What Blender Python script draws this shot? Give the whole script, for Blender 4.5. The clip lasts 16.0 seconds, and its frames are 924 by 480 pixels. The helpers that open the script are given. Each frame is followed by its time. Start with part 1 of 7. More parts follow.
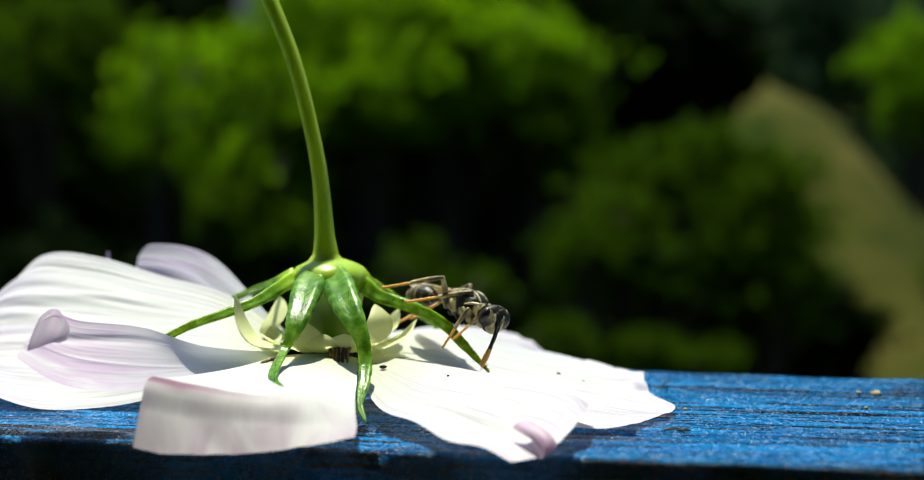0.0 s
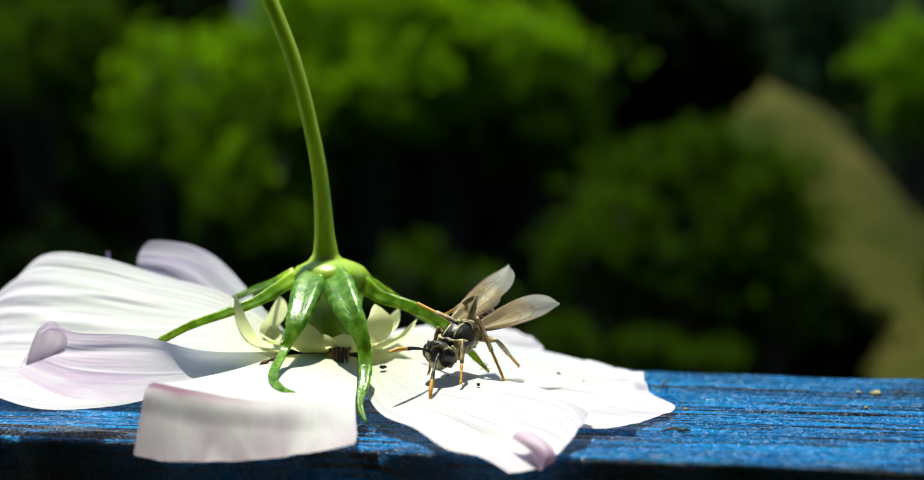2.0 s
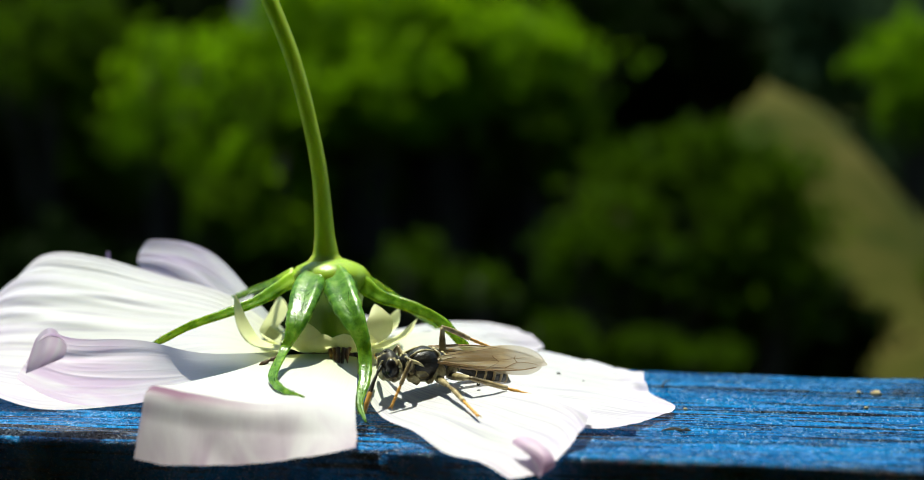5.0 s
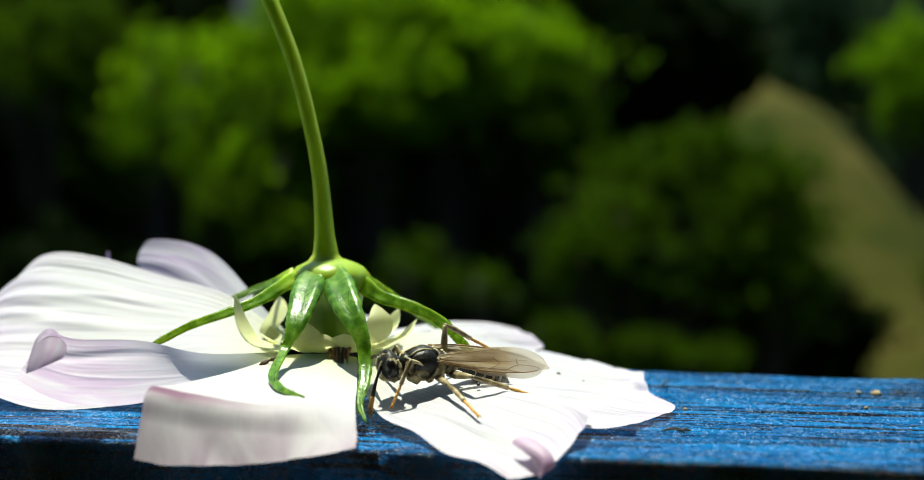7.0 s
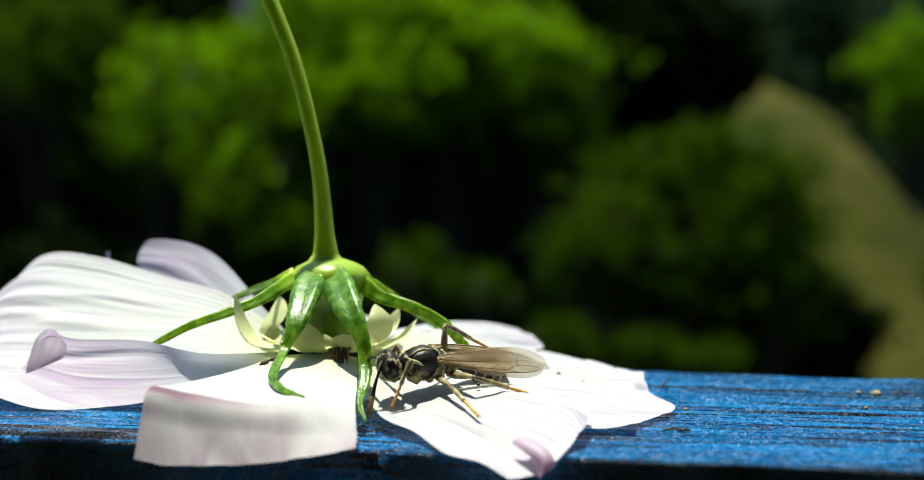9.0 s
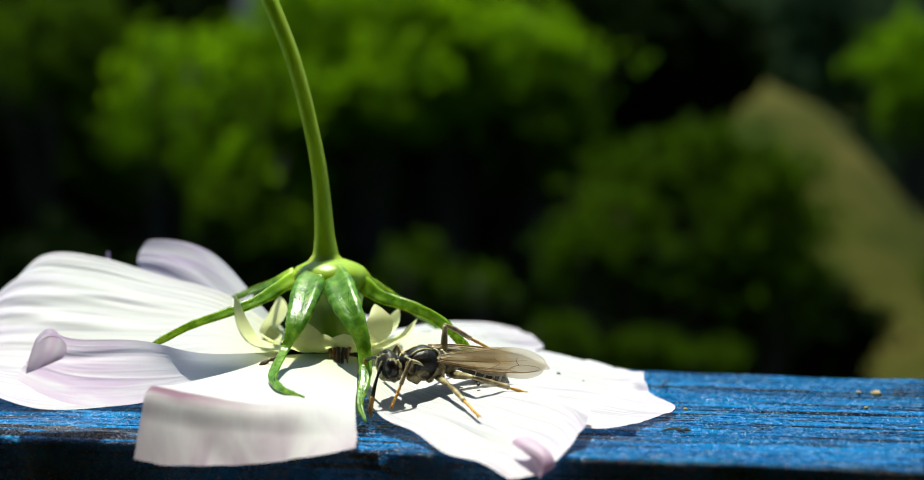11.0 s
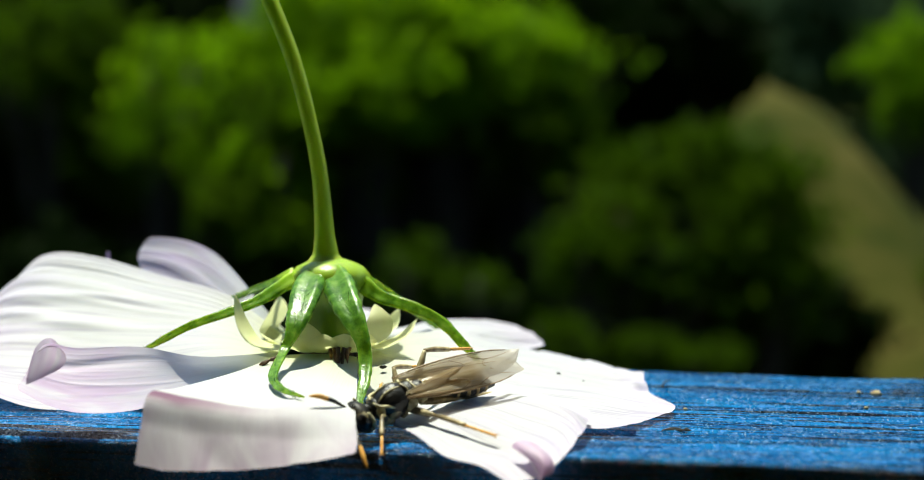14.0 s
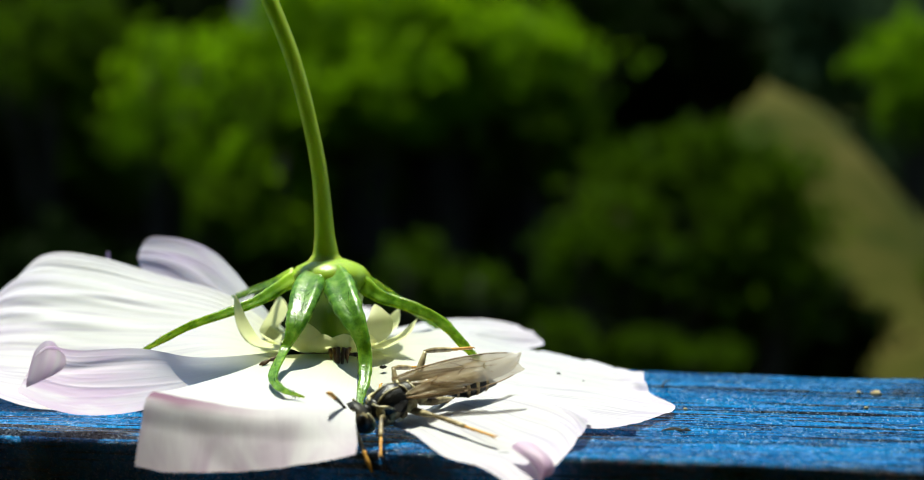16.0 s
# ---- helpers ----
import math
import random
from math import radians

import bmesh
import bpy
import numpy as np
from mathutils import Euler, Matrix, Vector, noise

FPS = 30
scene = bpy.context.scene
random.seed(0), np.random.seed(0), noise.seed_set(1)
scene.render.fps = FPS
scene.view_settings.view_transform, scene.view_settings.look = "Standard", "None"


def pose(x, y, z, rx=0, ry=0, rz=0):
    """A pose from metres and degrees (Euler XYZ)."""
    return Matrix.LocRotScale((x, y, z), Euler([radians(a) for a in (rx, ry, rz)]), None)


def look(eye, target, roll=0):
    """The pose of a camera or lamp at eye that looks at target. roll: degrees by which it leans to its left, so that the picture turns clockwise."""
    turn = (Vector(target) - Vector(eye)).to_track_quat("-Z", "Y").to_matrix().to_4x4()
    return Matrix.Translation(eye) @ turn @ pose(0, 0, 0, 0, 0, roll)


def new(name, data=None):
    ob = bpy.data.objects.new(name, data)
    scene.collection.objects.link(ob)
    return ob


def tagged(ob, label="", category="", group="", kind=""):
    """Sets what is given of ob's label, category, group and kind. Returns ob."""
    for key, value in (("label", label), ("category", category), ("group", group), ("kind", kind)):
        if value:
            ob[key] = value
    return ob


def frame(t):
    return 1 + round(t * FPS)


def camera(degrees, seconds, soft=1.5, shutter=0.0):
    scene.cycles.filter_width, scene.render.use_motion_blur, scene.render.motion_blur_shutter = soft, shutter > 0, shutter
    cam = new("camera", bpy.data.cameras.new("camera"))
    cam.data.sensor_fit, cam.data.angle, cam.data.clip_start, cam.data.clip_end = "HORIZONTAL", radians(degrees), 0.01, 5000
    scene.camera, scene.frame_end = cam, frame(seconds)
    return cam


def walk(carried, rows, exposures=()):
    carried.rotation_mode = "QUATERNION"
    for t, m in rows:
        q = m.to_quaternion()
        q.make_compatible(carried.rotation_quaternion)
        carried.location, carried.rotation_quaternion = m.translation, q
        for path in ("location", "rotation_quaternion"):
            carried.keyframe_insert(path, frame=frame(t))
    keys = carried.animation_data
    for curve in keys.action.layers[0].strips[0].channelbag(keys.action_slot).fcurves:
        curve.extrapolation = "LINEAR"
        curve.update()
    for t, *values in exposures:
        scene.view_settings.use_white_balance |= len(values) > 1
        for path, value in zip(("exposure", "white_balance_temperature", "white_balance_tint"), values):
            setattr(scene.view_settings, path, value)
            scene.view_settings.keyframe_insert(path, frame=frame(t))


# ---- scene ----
MM = 0.001  # small things are given in millimetres

# ---- camera: fixed on a low support, a hand's width from the flower ----
EYE = (0.0128, -0.130, 0.0202)
cam = camera(38.0, 16.0, soft=0.6)
cam.data.dof.use_dof = True
cam.data.dof.focus_distance = 0.119
cam.data.dof.aperture_fstop = 22.0
cam.data.dof.aperture_blades = 0
STAND = pose(*EYE, 90 - 2.06, 0, 0)
walk(cam, [(0.0, STAND), (16.0, STAND)], exposures=[(0.0, 0.6, 6800, -5), (16.0, 0.6, 6800, -5)])

# ---- world and sun: a high sun behind the flower ----
SUN_ELEVATION, SUN_AZIMUTH = 78.0, -26.0   # azimuth from straight behind the flower, towards +x
world = bpy.data.worlds.new("sky")
scene.world = world
world.use_nodes = True
sky = world.node_tree.nodes.new("ShaderNodeTexSky")
sky.sky_type = "NISHITA"
sky.sun_disc = False
sky.sun_elevation = radians(SUN_ELEVATION)
sky.sun_rotation = radians(SUN_AZIMUTH)
world.node_tree.links.new(sky.outputs["Color"], world.node_tree.nodes["Background"].inputs["Color"])
world.node_tree.nodes["Background"].inputs["Strength"].default_value = 0.11
sun = new("sun", bpy.data.lights.new("sun", "SUN"))
sun.data.energy = 5.0
sun.data.angle = radians(0.5)
sun.data.color = (1.0, 0.96, 0.9)
_e, _a = radians(SUN_ELEVATION), radians(SUN_AZIMUTH)
sun.matrix_world = look((math.sin(_a) * math.cos(_e), math.cos(_a) * math.cos(_e), math.sin(_e)), (0, 0, 0))


# ---- materials ----
def material(name, rough=0.5, spec=0.5):
    m = bpy.data.materials.new(name)
    m.use_nodes = True
    nt = m.node_tree
    b = nt.nodes["Principled BSDF"]
    b.inputs["Roughness"].default_value = rough
    b.inputs["Specular IOR Level"].default_value = spec
    return m, nt, b


def node(nt, kind, **values):
    n = nt.nodes.new(kind)
    for key, value in values.items():
        n.inputs[key.replace("_", " ")].default_value = value
    return n


def texture(nt, scale, detail=4.0, stretch=(1, 1, 1), rough=0.55, space="Object"):
    co = nt.nodes.new("ShaderNodeTexCoord")
    mp = nt.nodes.new("ShaderNodeMapping")
    mp.inputs["Scale"].default_value = stretch
    nz = node(nt, "ShaderNodeTexNoise", Scale=scale, Detail=detail, Roughness=rough)
    nt.links.new(co.outputs[space], mp.inputs["Vector"])
    nt.links.new(mp.outputs["Vector"], nz.inputs["Vector"])
    return nz.outputs["Fac"]


def ramp(nt, fac, *stops):
    r = nt.nodes.new("ShaderNodeValToRGB")
    el = r.color_ramp.elements
    while len(el) < len(stops):
        el.new(0.5)
    for e, (at, col) in zip(el, stops):
        e.position, e.color = at, (*col, 1)
    nt.links.new(fac, r.inputs["Fac"])
    return r.outputs["Color"]


def bump(nt, b, fac, strength, distance):
    n = node(nt, "ShaderNodeBump", Strength=strength, Distance=distance)
    nt.links.new(fac, n.inputs["Height"])
    nt.links.new(n.outputs["Normal"], b.inputs["Normal"])
    return n


def mix(nt, fac, a, b, kind="MIX"):
    n = nt.nodes.new("ShaderNodeMix")
    n.data_type, n.blend_type = "RGBA", kind
    for socket, value in ((n.inputs[0], fac), (n.inputs[6], a), (n.inputs[7], b)):
        if hasattr(value, "links"):
            nt.links.new(value, socket)
        elif isinstance(value, (int, float)):
            socket.default_value = value
        else:
            socket.default_value = (*value, 1)
    return n.outputs[2]


def fleshy(name, stops, scale, rough, glow, stretch=(1, 1, 1), spec=0.5, relief=0.0):
    """Juicy green tissue that scatters light inside."""
    m, nt, b = material(name, rough, spec)
    col = ramp(nt, texture(nt, scale, stretch=stretch), *stops)
    nt.links.new(col, b.inputs["Base Color"])
    b.inputs["Subsurface Weight"].default_value = glow
    b.inputs["Subsurface Radius"].default_value = (1.0, 1.0, 0.3)
    b.inputs["Subsurface Scale"].default_value = 0.0025
    if relief:
        bump(nt, b, texture(nt, scale * 3, 4, stretch=stretch), 0.7, relief)
    return m


def thin_leaf(name, stops, scale, rough, through_light, stretch=(1, 1, 1), spec=0.4, relief=0.0):
    """A thin living sheet: light comes through it as well as off it."""
    m, nt, b = material(name, rough, spec)
    fac = texture(nt, scale, stretch=stretch)
    col = ramp(nt, fac, *stops)
    nt.links.new(col, b.inputs["Base Color"])
    if relief:
        bump(nt, b, texture(nt, scale * 8, stretch=stretch), 0.7, relief)
    tr = nt.nodes.new("ShaderNodeBsdfTranslucent")
    nt.links.new(col, tr.inputs["Color"])
    mx = nt.nodes.new("ShaderNodeMixShader")
    mx.inputs["Fac"].default_value = through_light
    nt.links.new(b.outputs[0], mx.inputs[1])
    nt.links.new(tr.outputs[0], mx.inputs[2])
    nt.links.new(mx.outputs[0], nt.nodes["Material Output"].inputs["Surface"])
    return m


def petal_material(name, tip_colour, start, streak, through_light, rim=None):
    """White petal tissue, mauve towards the tip (UV u), with fine veins along its length;
    rim: a deeper line across the petal at that u, fading along v."""
    m, nt, b = material(name, 0.55, 0.3)
    uv = nt.nodes.new("ShaderNodeUVMap")
    mp = nt.nodes.new("ShaderNodeMapping")
    mp.inputs["Scale"].default_value = (1.0, 34, 1)
    nt.links.new(uv.outputs[0], mp.inputs[0])
    veins = node(nt, "ShaderNodeTexNoise", Scale=1.6, Detail=5.0, Roughness=0.6, Distortion=0.4)
    nt.links.new(mp.outputs[0], veins.inputs["Vector"])
    mp2 = nt.nodes.new("ShaderNodeMapping")
    mp2.inputs["Scale"].default_value = (1.5, 3.0, 1)
    nt.links.new(uv.outputs[0], mp2.inputs[0])
    patch = node(nt, "ShaderNodeTexNoise", Scale=1.6, Detail=3.0, Distortion=1.2)
    nt.links.new(mp2.outputs[0], patch.inputs["Vector"])
    sep = nt.nodes.new("ShaderNodeSeparateXYZ")
    nt.links.new(uv.outputs[0], sep.inputs[0])
    along = ramp(nt, sep.outputs["X"], (start, (0, 0, 0)), (min(1.0, start + 0.5), (1, 1, 1)))
    tint = ramp(nt, patch.outputs["Fac"], (0.3, (0.3, 0.3, 0.3)), (0.75, (0.9, 0.9, 0.9)))
    amount = mix(nt, 1.0, along, tint, "MULTIPLY")
    col = mix(nt, amount, (0.72, 0.715, 0.72), tip_colour)
    col = mix(nt, streak, col, ramp(nt, veins.outputs["Fac"], (0.38, (0.62, 0.55, 0.74)), (0.52, (1, 1, 1))), "MULTIPLY")
    if rim:
        line = ramp(nt, sep.outputs["X"], (rim - 0.06, (0, 0, 0)), (rim - 0.03, (1, 1, 1)), (rim + 0.02, (1, 1, 1)), (rim + 0.08, (0, 0, 0)))
        line = mix(nt, 1.0, line, ramp(nt, sep.outputs["Y"], (0.2, (0.95, 0.95, 0.95)), (0.68, (0, 0, 0))), "MULTIPLY")
        col = mix(nt, line, col, (0.22, 0.09, 0.17))
    heart = ramp(nt, sep.outputs["X"], (0.02, (0.8, 0.85, 0.45)), (0.1, (0.93, 0.95, 0.8)), (0.24, (1, 1, 1)))
    col = mix(nt, 1.0, col, heart, "MULTIPLY")
    nt.links.new(col, b.inputs["Base Color"])
    bump(nt, b, veins.outputs["Fac"], 0.25, 0.0002)
    tr = nt.nodes.new("ShaderNodeBsdfTranslucent")
    nt.links.new(col, tr.inputs["Color"])
    mx = nt.nodes.new("ShaderNodeMixShader")
    mx.inputs["Fac"].default_value = through_light
    nt.links.new(b.outputs[0], mx.inputs[1])
    nt.links.new(tr.outputs[0], mx.inputs[2])
    nt.links.new(mx.outputs[0], nt.nodes["Material Output"].inputs["Surface"])
    return m


def paint_material():
    """Weathered blue paint over open wood grain: dark streaks along the grain, paler gritty ridges."""
    m, nt, b = material("blue_paint", 0.22, 0.5)
    grain = texture(nt, 260, 3, (0.14, 2.0, 1), 0.6)
    lines = texture(nt, 420, 2, (0.06, 2.6, 1), 0.5)
    streak = texture(nt, 5000, 3, (0.014, 0.5, 1), 0.6)
    fine = texture(nt, 6000, 3, (0.9, 0.35, 1), 0.65)
    col = ramp(nt, grain, (0.3, (0.0015, 0.08, 0.3)), (0.5, (0.004, 0.2, 0.62)), (0.7, (0.012, 0.34, 0.88)))
    col = mix(nt, ramp(nt, fine, (0.52, (0, 0, 0)), (0.7, (0.7, 0.7, 0.7))), col, (0.02, 0.38, 0.88))
    col = mix(nt, ramp(nt, streak, (0.4, (0.97, 0.97, 0.97)), (0.455, (0, 0, 0))), col, (0.0005, 0.012, 0.07))
    col = mix(nt, ramp(nt, lines, (0.4, (1, 1, 1)), (0.44, (0, 0, 0))), col, (0.0002, 0.003, 0.018))
    # sun glints put into the colour as sparse pale spots
    glint = texture(nt, 8000, 2, (0.8, 0.3, 1), 0.5)
    col = mix(nt, ramp(nt, glint, (0.645, (0, 0, 0)), (0.675, (1, 1, 1))), col, (0.55, 0.68, 0.85))
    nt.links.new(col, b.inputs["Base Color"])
    rough = ramp(nt, texture(nt, 1800, 2, (1, 0.6, 1)), (0.36, (0.5, 0.5, 0.5)), (0.52, (0.1, 0.1, 0.1)))
    nt.links.new(rough, b.inputs["Roughness"])
    n1 = bump(nt, b, fine, 1.0, 0.0006)
    n2 = node(nt, "ShaderNodeBump", Strength=1.0, Distance=0.0012)
    nt.links.new(streak, n2.inputs["Height"])
    nt.links.new(n2.outputs["Normal"], n1.inputs["Normal"])
    return m


def plain(name, stops, scale, rough, spec=0.5, relief=0.0, metal=0.0, stretch=(1, 1, 1)):
    m, nt, b = material(name, rough, spec)
    fac = texture(nt, scale, stretch=stretch)
    nt.links.new(ramp(nt, fac, *stops), b.inputs["Base Color"])
    b.inputs["Metallic"].default_value = metal
    if relief:
        bump(nt, b, texture(nt, scale * 2.5, stretch=stretch), 0.6, relief)
    return m


def wing_material():
    """Smoky amber membrane, clear enough to see the body through it."""
    m, nt, b = material("wing_membrane", 0.25, 0.6)
    fac = texture(nt, 1500, 4, (0.12, 1, 1), 0.6)
    col = ramp(nt, fac, (0.35, (0.6, 0.46, 0.26)), (0.5, (0.8, 0.67, 0.44)), (0.65, (0.92, 0.84, 0.68)))
    co = nt.nodes.new("ShaderNodeTexCoord")
    sep = nt.nodes.new("ShaderNodeSeparateXYZ")
    nt.links.new(co.outputs["Generated"], sep.inputs[0])
    outer = ramp(nt, sep.outputs["X"], (0.27, (1, 1, 1)), (0.4, (0, 0, 0)))
    col = mix(nt, outer, col, (0.86, 0.84, 0.78))
    nt.links.new(col, b.inputs["Base Color"])
    bump(nt, b, texture(nt, 1400, 3), 0.5, 0.0003)
    tr = nt.nodes.new("ShaderNodeBsdfTranslucent")
    nt.links.new(col, tr.inputs["Color"])
    clear = nt.nodes.new("ShaderNodeBsdfTransparent")
    clear.inputs["Color"].default_value = (0.78, 0.7, 0.58, 1)
    m1 = nt.nodes.new("ShaderNodeMixShader")
    m1.inputs["Fac"].default_value = 0.68
    nt.links.new(b.outputs[0], m1.inputs[1])
    nt.links.new(tr.outputs[0], m1.inputs[2])
    m2 = nt.nodes.new("ShaderNodeMixShader")
    nt.links.new(ramp(nt, sep.outputs["X"], (0.28, (0.5, 0.5, 0.5)), (0.42, (0.36, 0.36, 0.36))), m2.inputs["Fac"])
    nt.links.new(m1.outputs[0], m2.inputs[1])
    nt.links.new(clear.outputs[0], m2.inputs[2])
    nt.links.new(m2.outputs[0], nt.nodes["Material Output"].inputs["Surface"])
    return m


PETAL = petal_material("petal_tissue", (0.8, 0.7, 0.84), 0.6, 0.6, 0.34)
MAUVE = petal_material("mauve_tissue", (0.6, 0.45, 0.68), 0.2, 0.2, 0.6)
LILAC = petal_material("lilac_tissue", (0.58, 0.41, 0.6), 0.0, 0.1, 0.66)
# mauve deepened further, so the colour also carries the hanging part's shade
RIMMED = petal_material("rimmed_tissue", (0.36, 0.23, 0.36), 0.46, 0.08, 0.3, rim=0.6)
PINK = thin_leaf("pink_tissue", [(0.3, (0.62, 0.4, 0.6)), (0.5, (0.68, 0.5, 0.66)), (0.75, (0.72, 0.62, 0.72))], 260, 0.5, 0.45)
MAUVE_HEM = thin_leaf("mauve_hem", [(0.3, (0.4, 0.2, 0.36)), (0.7, (0.6, 0.4, 0.58))], 300, 0.5, 0.3)
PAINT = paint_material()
def sepal_material(*given, **more):
    """Sepal green that pales to lime within a few millimetres of its root."""
    m = fleshy(*given, **more)
    nt = m.node_tree
    b = nt.nodes["Principled BSDF"]
    green = b.inputs["Base Color"].links[0].from_socket
    co = nt.nodes.new("ShaderNodeTexCoord")
    far = nt.nodes.new("ShaderNodeVectorMath")
    far.operation = "LENGTH"
    nt.links.new(co.outputs["Object"], far.inputs[0])
    scaled = nt.nodes.new("ShaderNodeMath")
    scaled.operation = "MULTIPLY"
    scaled.inputs[1].default_value = 200.0
    nt.links.new(far.outputs["Value"], scaled.inputs[0])
    nt.links.new(mix(nt, ramp(nt, scaled.outputs[0], (0.22, (1, 1, 1)), (0.55, (0, 0, 0))), green, (0.3, 0.5, 0.05)), b.inputs["Base Color"])
    return m


SEPAL = sepal_material("sepal_green", [(0.35, (0.035, 0.11, 0.005)), (0.55, (0.1, 0.23, 0.02)), (0.75, (0.2, 0.34, 0.06))], 1000, 0.25, 0.5, spec=0.3, relief=0.00006)
STEM = fleshy("stem_green", [(0.3, (0.32, 0.46, 0.02)), (0.7, (0.46, 0.58, 0.04))], 250, 0.4, 0.7, stretch=(1, 1, 0.15))
CUP = fleshy("cup_green", [(0.3, (0.12, 0.22, 0.006)), (0.7, (0.2, 0.34, 0.015))], 300, 0.34, 0.7, spec=0.5, relief=0.0001)
def shoulder_lime(m):
    """The cup pales to lime on its shoulders, round the stalk."""
    nt = m.node_tree
    b = nt.nodes["Principled BSDF"]
    green = b.inputs["Base Color"].links[0].from_socket
    co = nt.nodes.new("ShaderNodeTexCoord")
    sep = nt.nodes.new("ShaderNodeSeparateXYZ")
    nt.links.new(co.outputs["Generated"], sep.inputs[0])
    nt.links.new(mix(nt, ramp(nt, sep.outputs["Z"], (0.7, (0, 0, 0)), (0.84, (1, 1, 1))), green, (0.3, 0.45, 0.03)), b.inputs["Base Color"])


shoulder_lime(CUP)
BRACT = thin_leaf("bract_yellow", [(0.3, (0.76, 0.78, 0.34)), (0.7, (0.86, 0.86, 0.56))], 300, 0.5, 0.6, stretch=(1, 1, 0.3))
ANTHER = plain("anther_brown", [(0.35, (0.02, 0.01, 0.004)), (0.55, (0.1, 0.05, 0.01)), (0.72, (0.5, 0.3, 0.04))], 700, 0.6, relief=0.0003)
BLACK = plain("black_chitin", [(0.35, (0.004, 0.004, 0.003)), (0.7, (0.02, 0.018, 0.013))], 1400, 0.36, 0.45, relief=0.00015)
HEAD_CHITIN = plain("mottled_chitin", [(0.44, (0.006, 0.006, 0.005)), (0.54, (0.04, 0.034, 0.022)), (0.6, (0.45, 0.39, 0.22))], 700, 0.5, 0.3, relief=0.0001)
EYE_BLACK = plain("eye_black", [(0.4, (0.004, 0.004, 0.004)), (0.7, (0.014, 0.011, 0.008))], 1500, 0.32, 0.5)
CREAM = plain("cream_chitin", [(0.36, (0.1, 0.08, 0.035)), (0.5, (0.42, 0.37, 0.19)), (0.7, (0.66, 0.6, 0.36))], 1100, 0.4)
BROWN = plain("brown_chitin", [(0.4, (0.04, 0.03, 0.014)), (0.5, (0.24, 0.19, 0.09)), (0.66, (0.55, 0.47, 0.27))], 520, 0.4)
TAN = plain("tan_chitin", [(0.4, (0.05, 0.036, 0.015)), (0.5, (0.27, 0.2, 0.09)), (0.68, (0.6, 0.48, 0.26))], 600, 0.4)
ORANGE = plain("orange_chitin", [(0.3, (0.55, 0.24, 0.03)), (0.7, (0.75, 0.42, 0.09))], 900, 0.45)
WING = wing_material()
VEIN = plain("wing_vein", [(0.3, (0.16, 0.1, 0.045)), (0.7, (0.32, 0.21, 0.1))], 900, 0.4)
GRIT = plain("grit", [(0.3, (0.2, 0.14, 0.06)), (0.7, (0.5, 0.42, 0.24))], 1200, 0.8)


# ---- mesh helpers ----
def finish(name, bm, mat, smooth=True):
    me = bpy.data.meshes.new(name)
    bm.to_mesh(me)
    bm.free()
    me.materials.append(mat)
    if smooth:
        me.shade_smooth()
    return me


def part(name, bm, mat, parent, label="", at=None):
    ob = new(name, finish(name, bm, mat))
    ob.parent = parent
    if at is not None:
        ob.matrix_basis = at
    return tagged(ob, label)


def lagrange(pts, s):
    """A smooth curve through evenly spaced points."""
    n = len(pts) - 1
    out = Vector((0, 0, 0))
    for i, p in enumerate(pts):
        w = 1.0
        for j in range(n + 1):
            if j != i:
                w *= (s * n - j) / (i - j)
        out += w * Vector(p)
    return out


def spline(pts, s):
    """Catmull-Rom through the points."""
    n = len(pts) - 1
    k = min(int(s * n), n - 1)
    u = s * n - k
    p = [Vector(pts[max(0, min(n, k + d))]) for d in (-1, 0, 1, 2)]
    if k == 0:
        p[0] = 2 * p[1] - p[2]
    if k == n - 1:
        p[3] = 2 * p[2] - p[1]
    return 0.5 * (2 * p[1] + (p[2] - p[0]) * u + (2 * p[0] - 5 * p[1] + 4 * p[2] - p[3]) * u * u + (3 * p[1] - p[0] - 3 * p[2] + p[3]) * u ** 3)


def tube(bm, pts, radii, sides=10, steps=24, flat=1.0, up=(0, 0, 1), scale=MM, wobble=0.0, groove=0.0):
    """A tapered, closed tube along a spline; flat < 1 squeezes it along `up`."""
    rings = []
    up = Vector(up)
    for i in range(steps + 1):
        s = i / steps
        c = spline(pts, s)
        d = (spline(pts, min(1, s + 0.01)) - spline(pts, max(0, s - 0.01))).normalized()
        side = d.cross(up)
        side = side.normalized() if side.length > 1e-4 else d.orthogonal().normalized()
        top = side.cross(d)
        r = radii[-1] if s >= 1 else (lambda x, k: radii[k] * (1 - x) + radii[k + 1] * x)(s * (len(radii) - 1) % 1, int(s * (len(radii) - 1)))
        if wobble:
            r *= 1 + wobble * noise.noise(c * 1.7)
        rings.append([bm.verts.new((c + side * r * math.cos(a) + top * r * flat * math.sin(a) * (1 - groove * max(0.0, -math.sin(a)) ** 6)) * scale) for a in (math.tau * k / sides for k in range(sides))])
    for a, b in zip(rings, rings[1:]):
        for k in range(sides):
            bm.faces.new((a[k], a[(k + 1) % sides], b[(k + 1) % sides], b[k]))
    bm.faces.new(rings[0][::-1])
    bm.faces.new(rings[-1])
    return rings


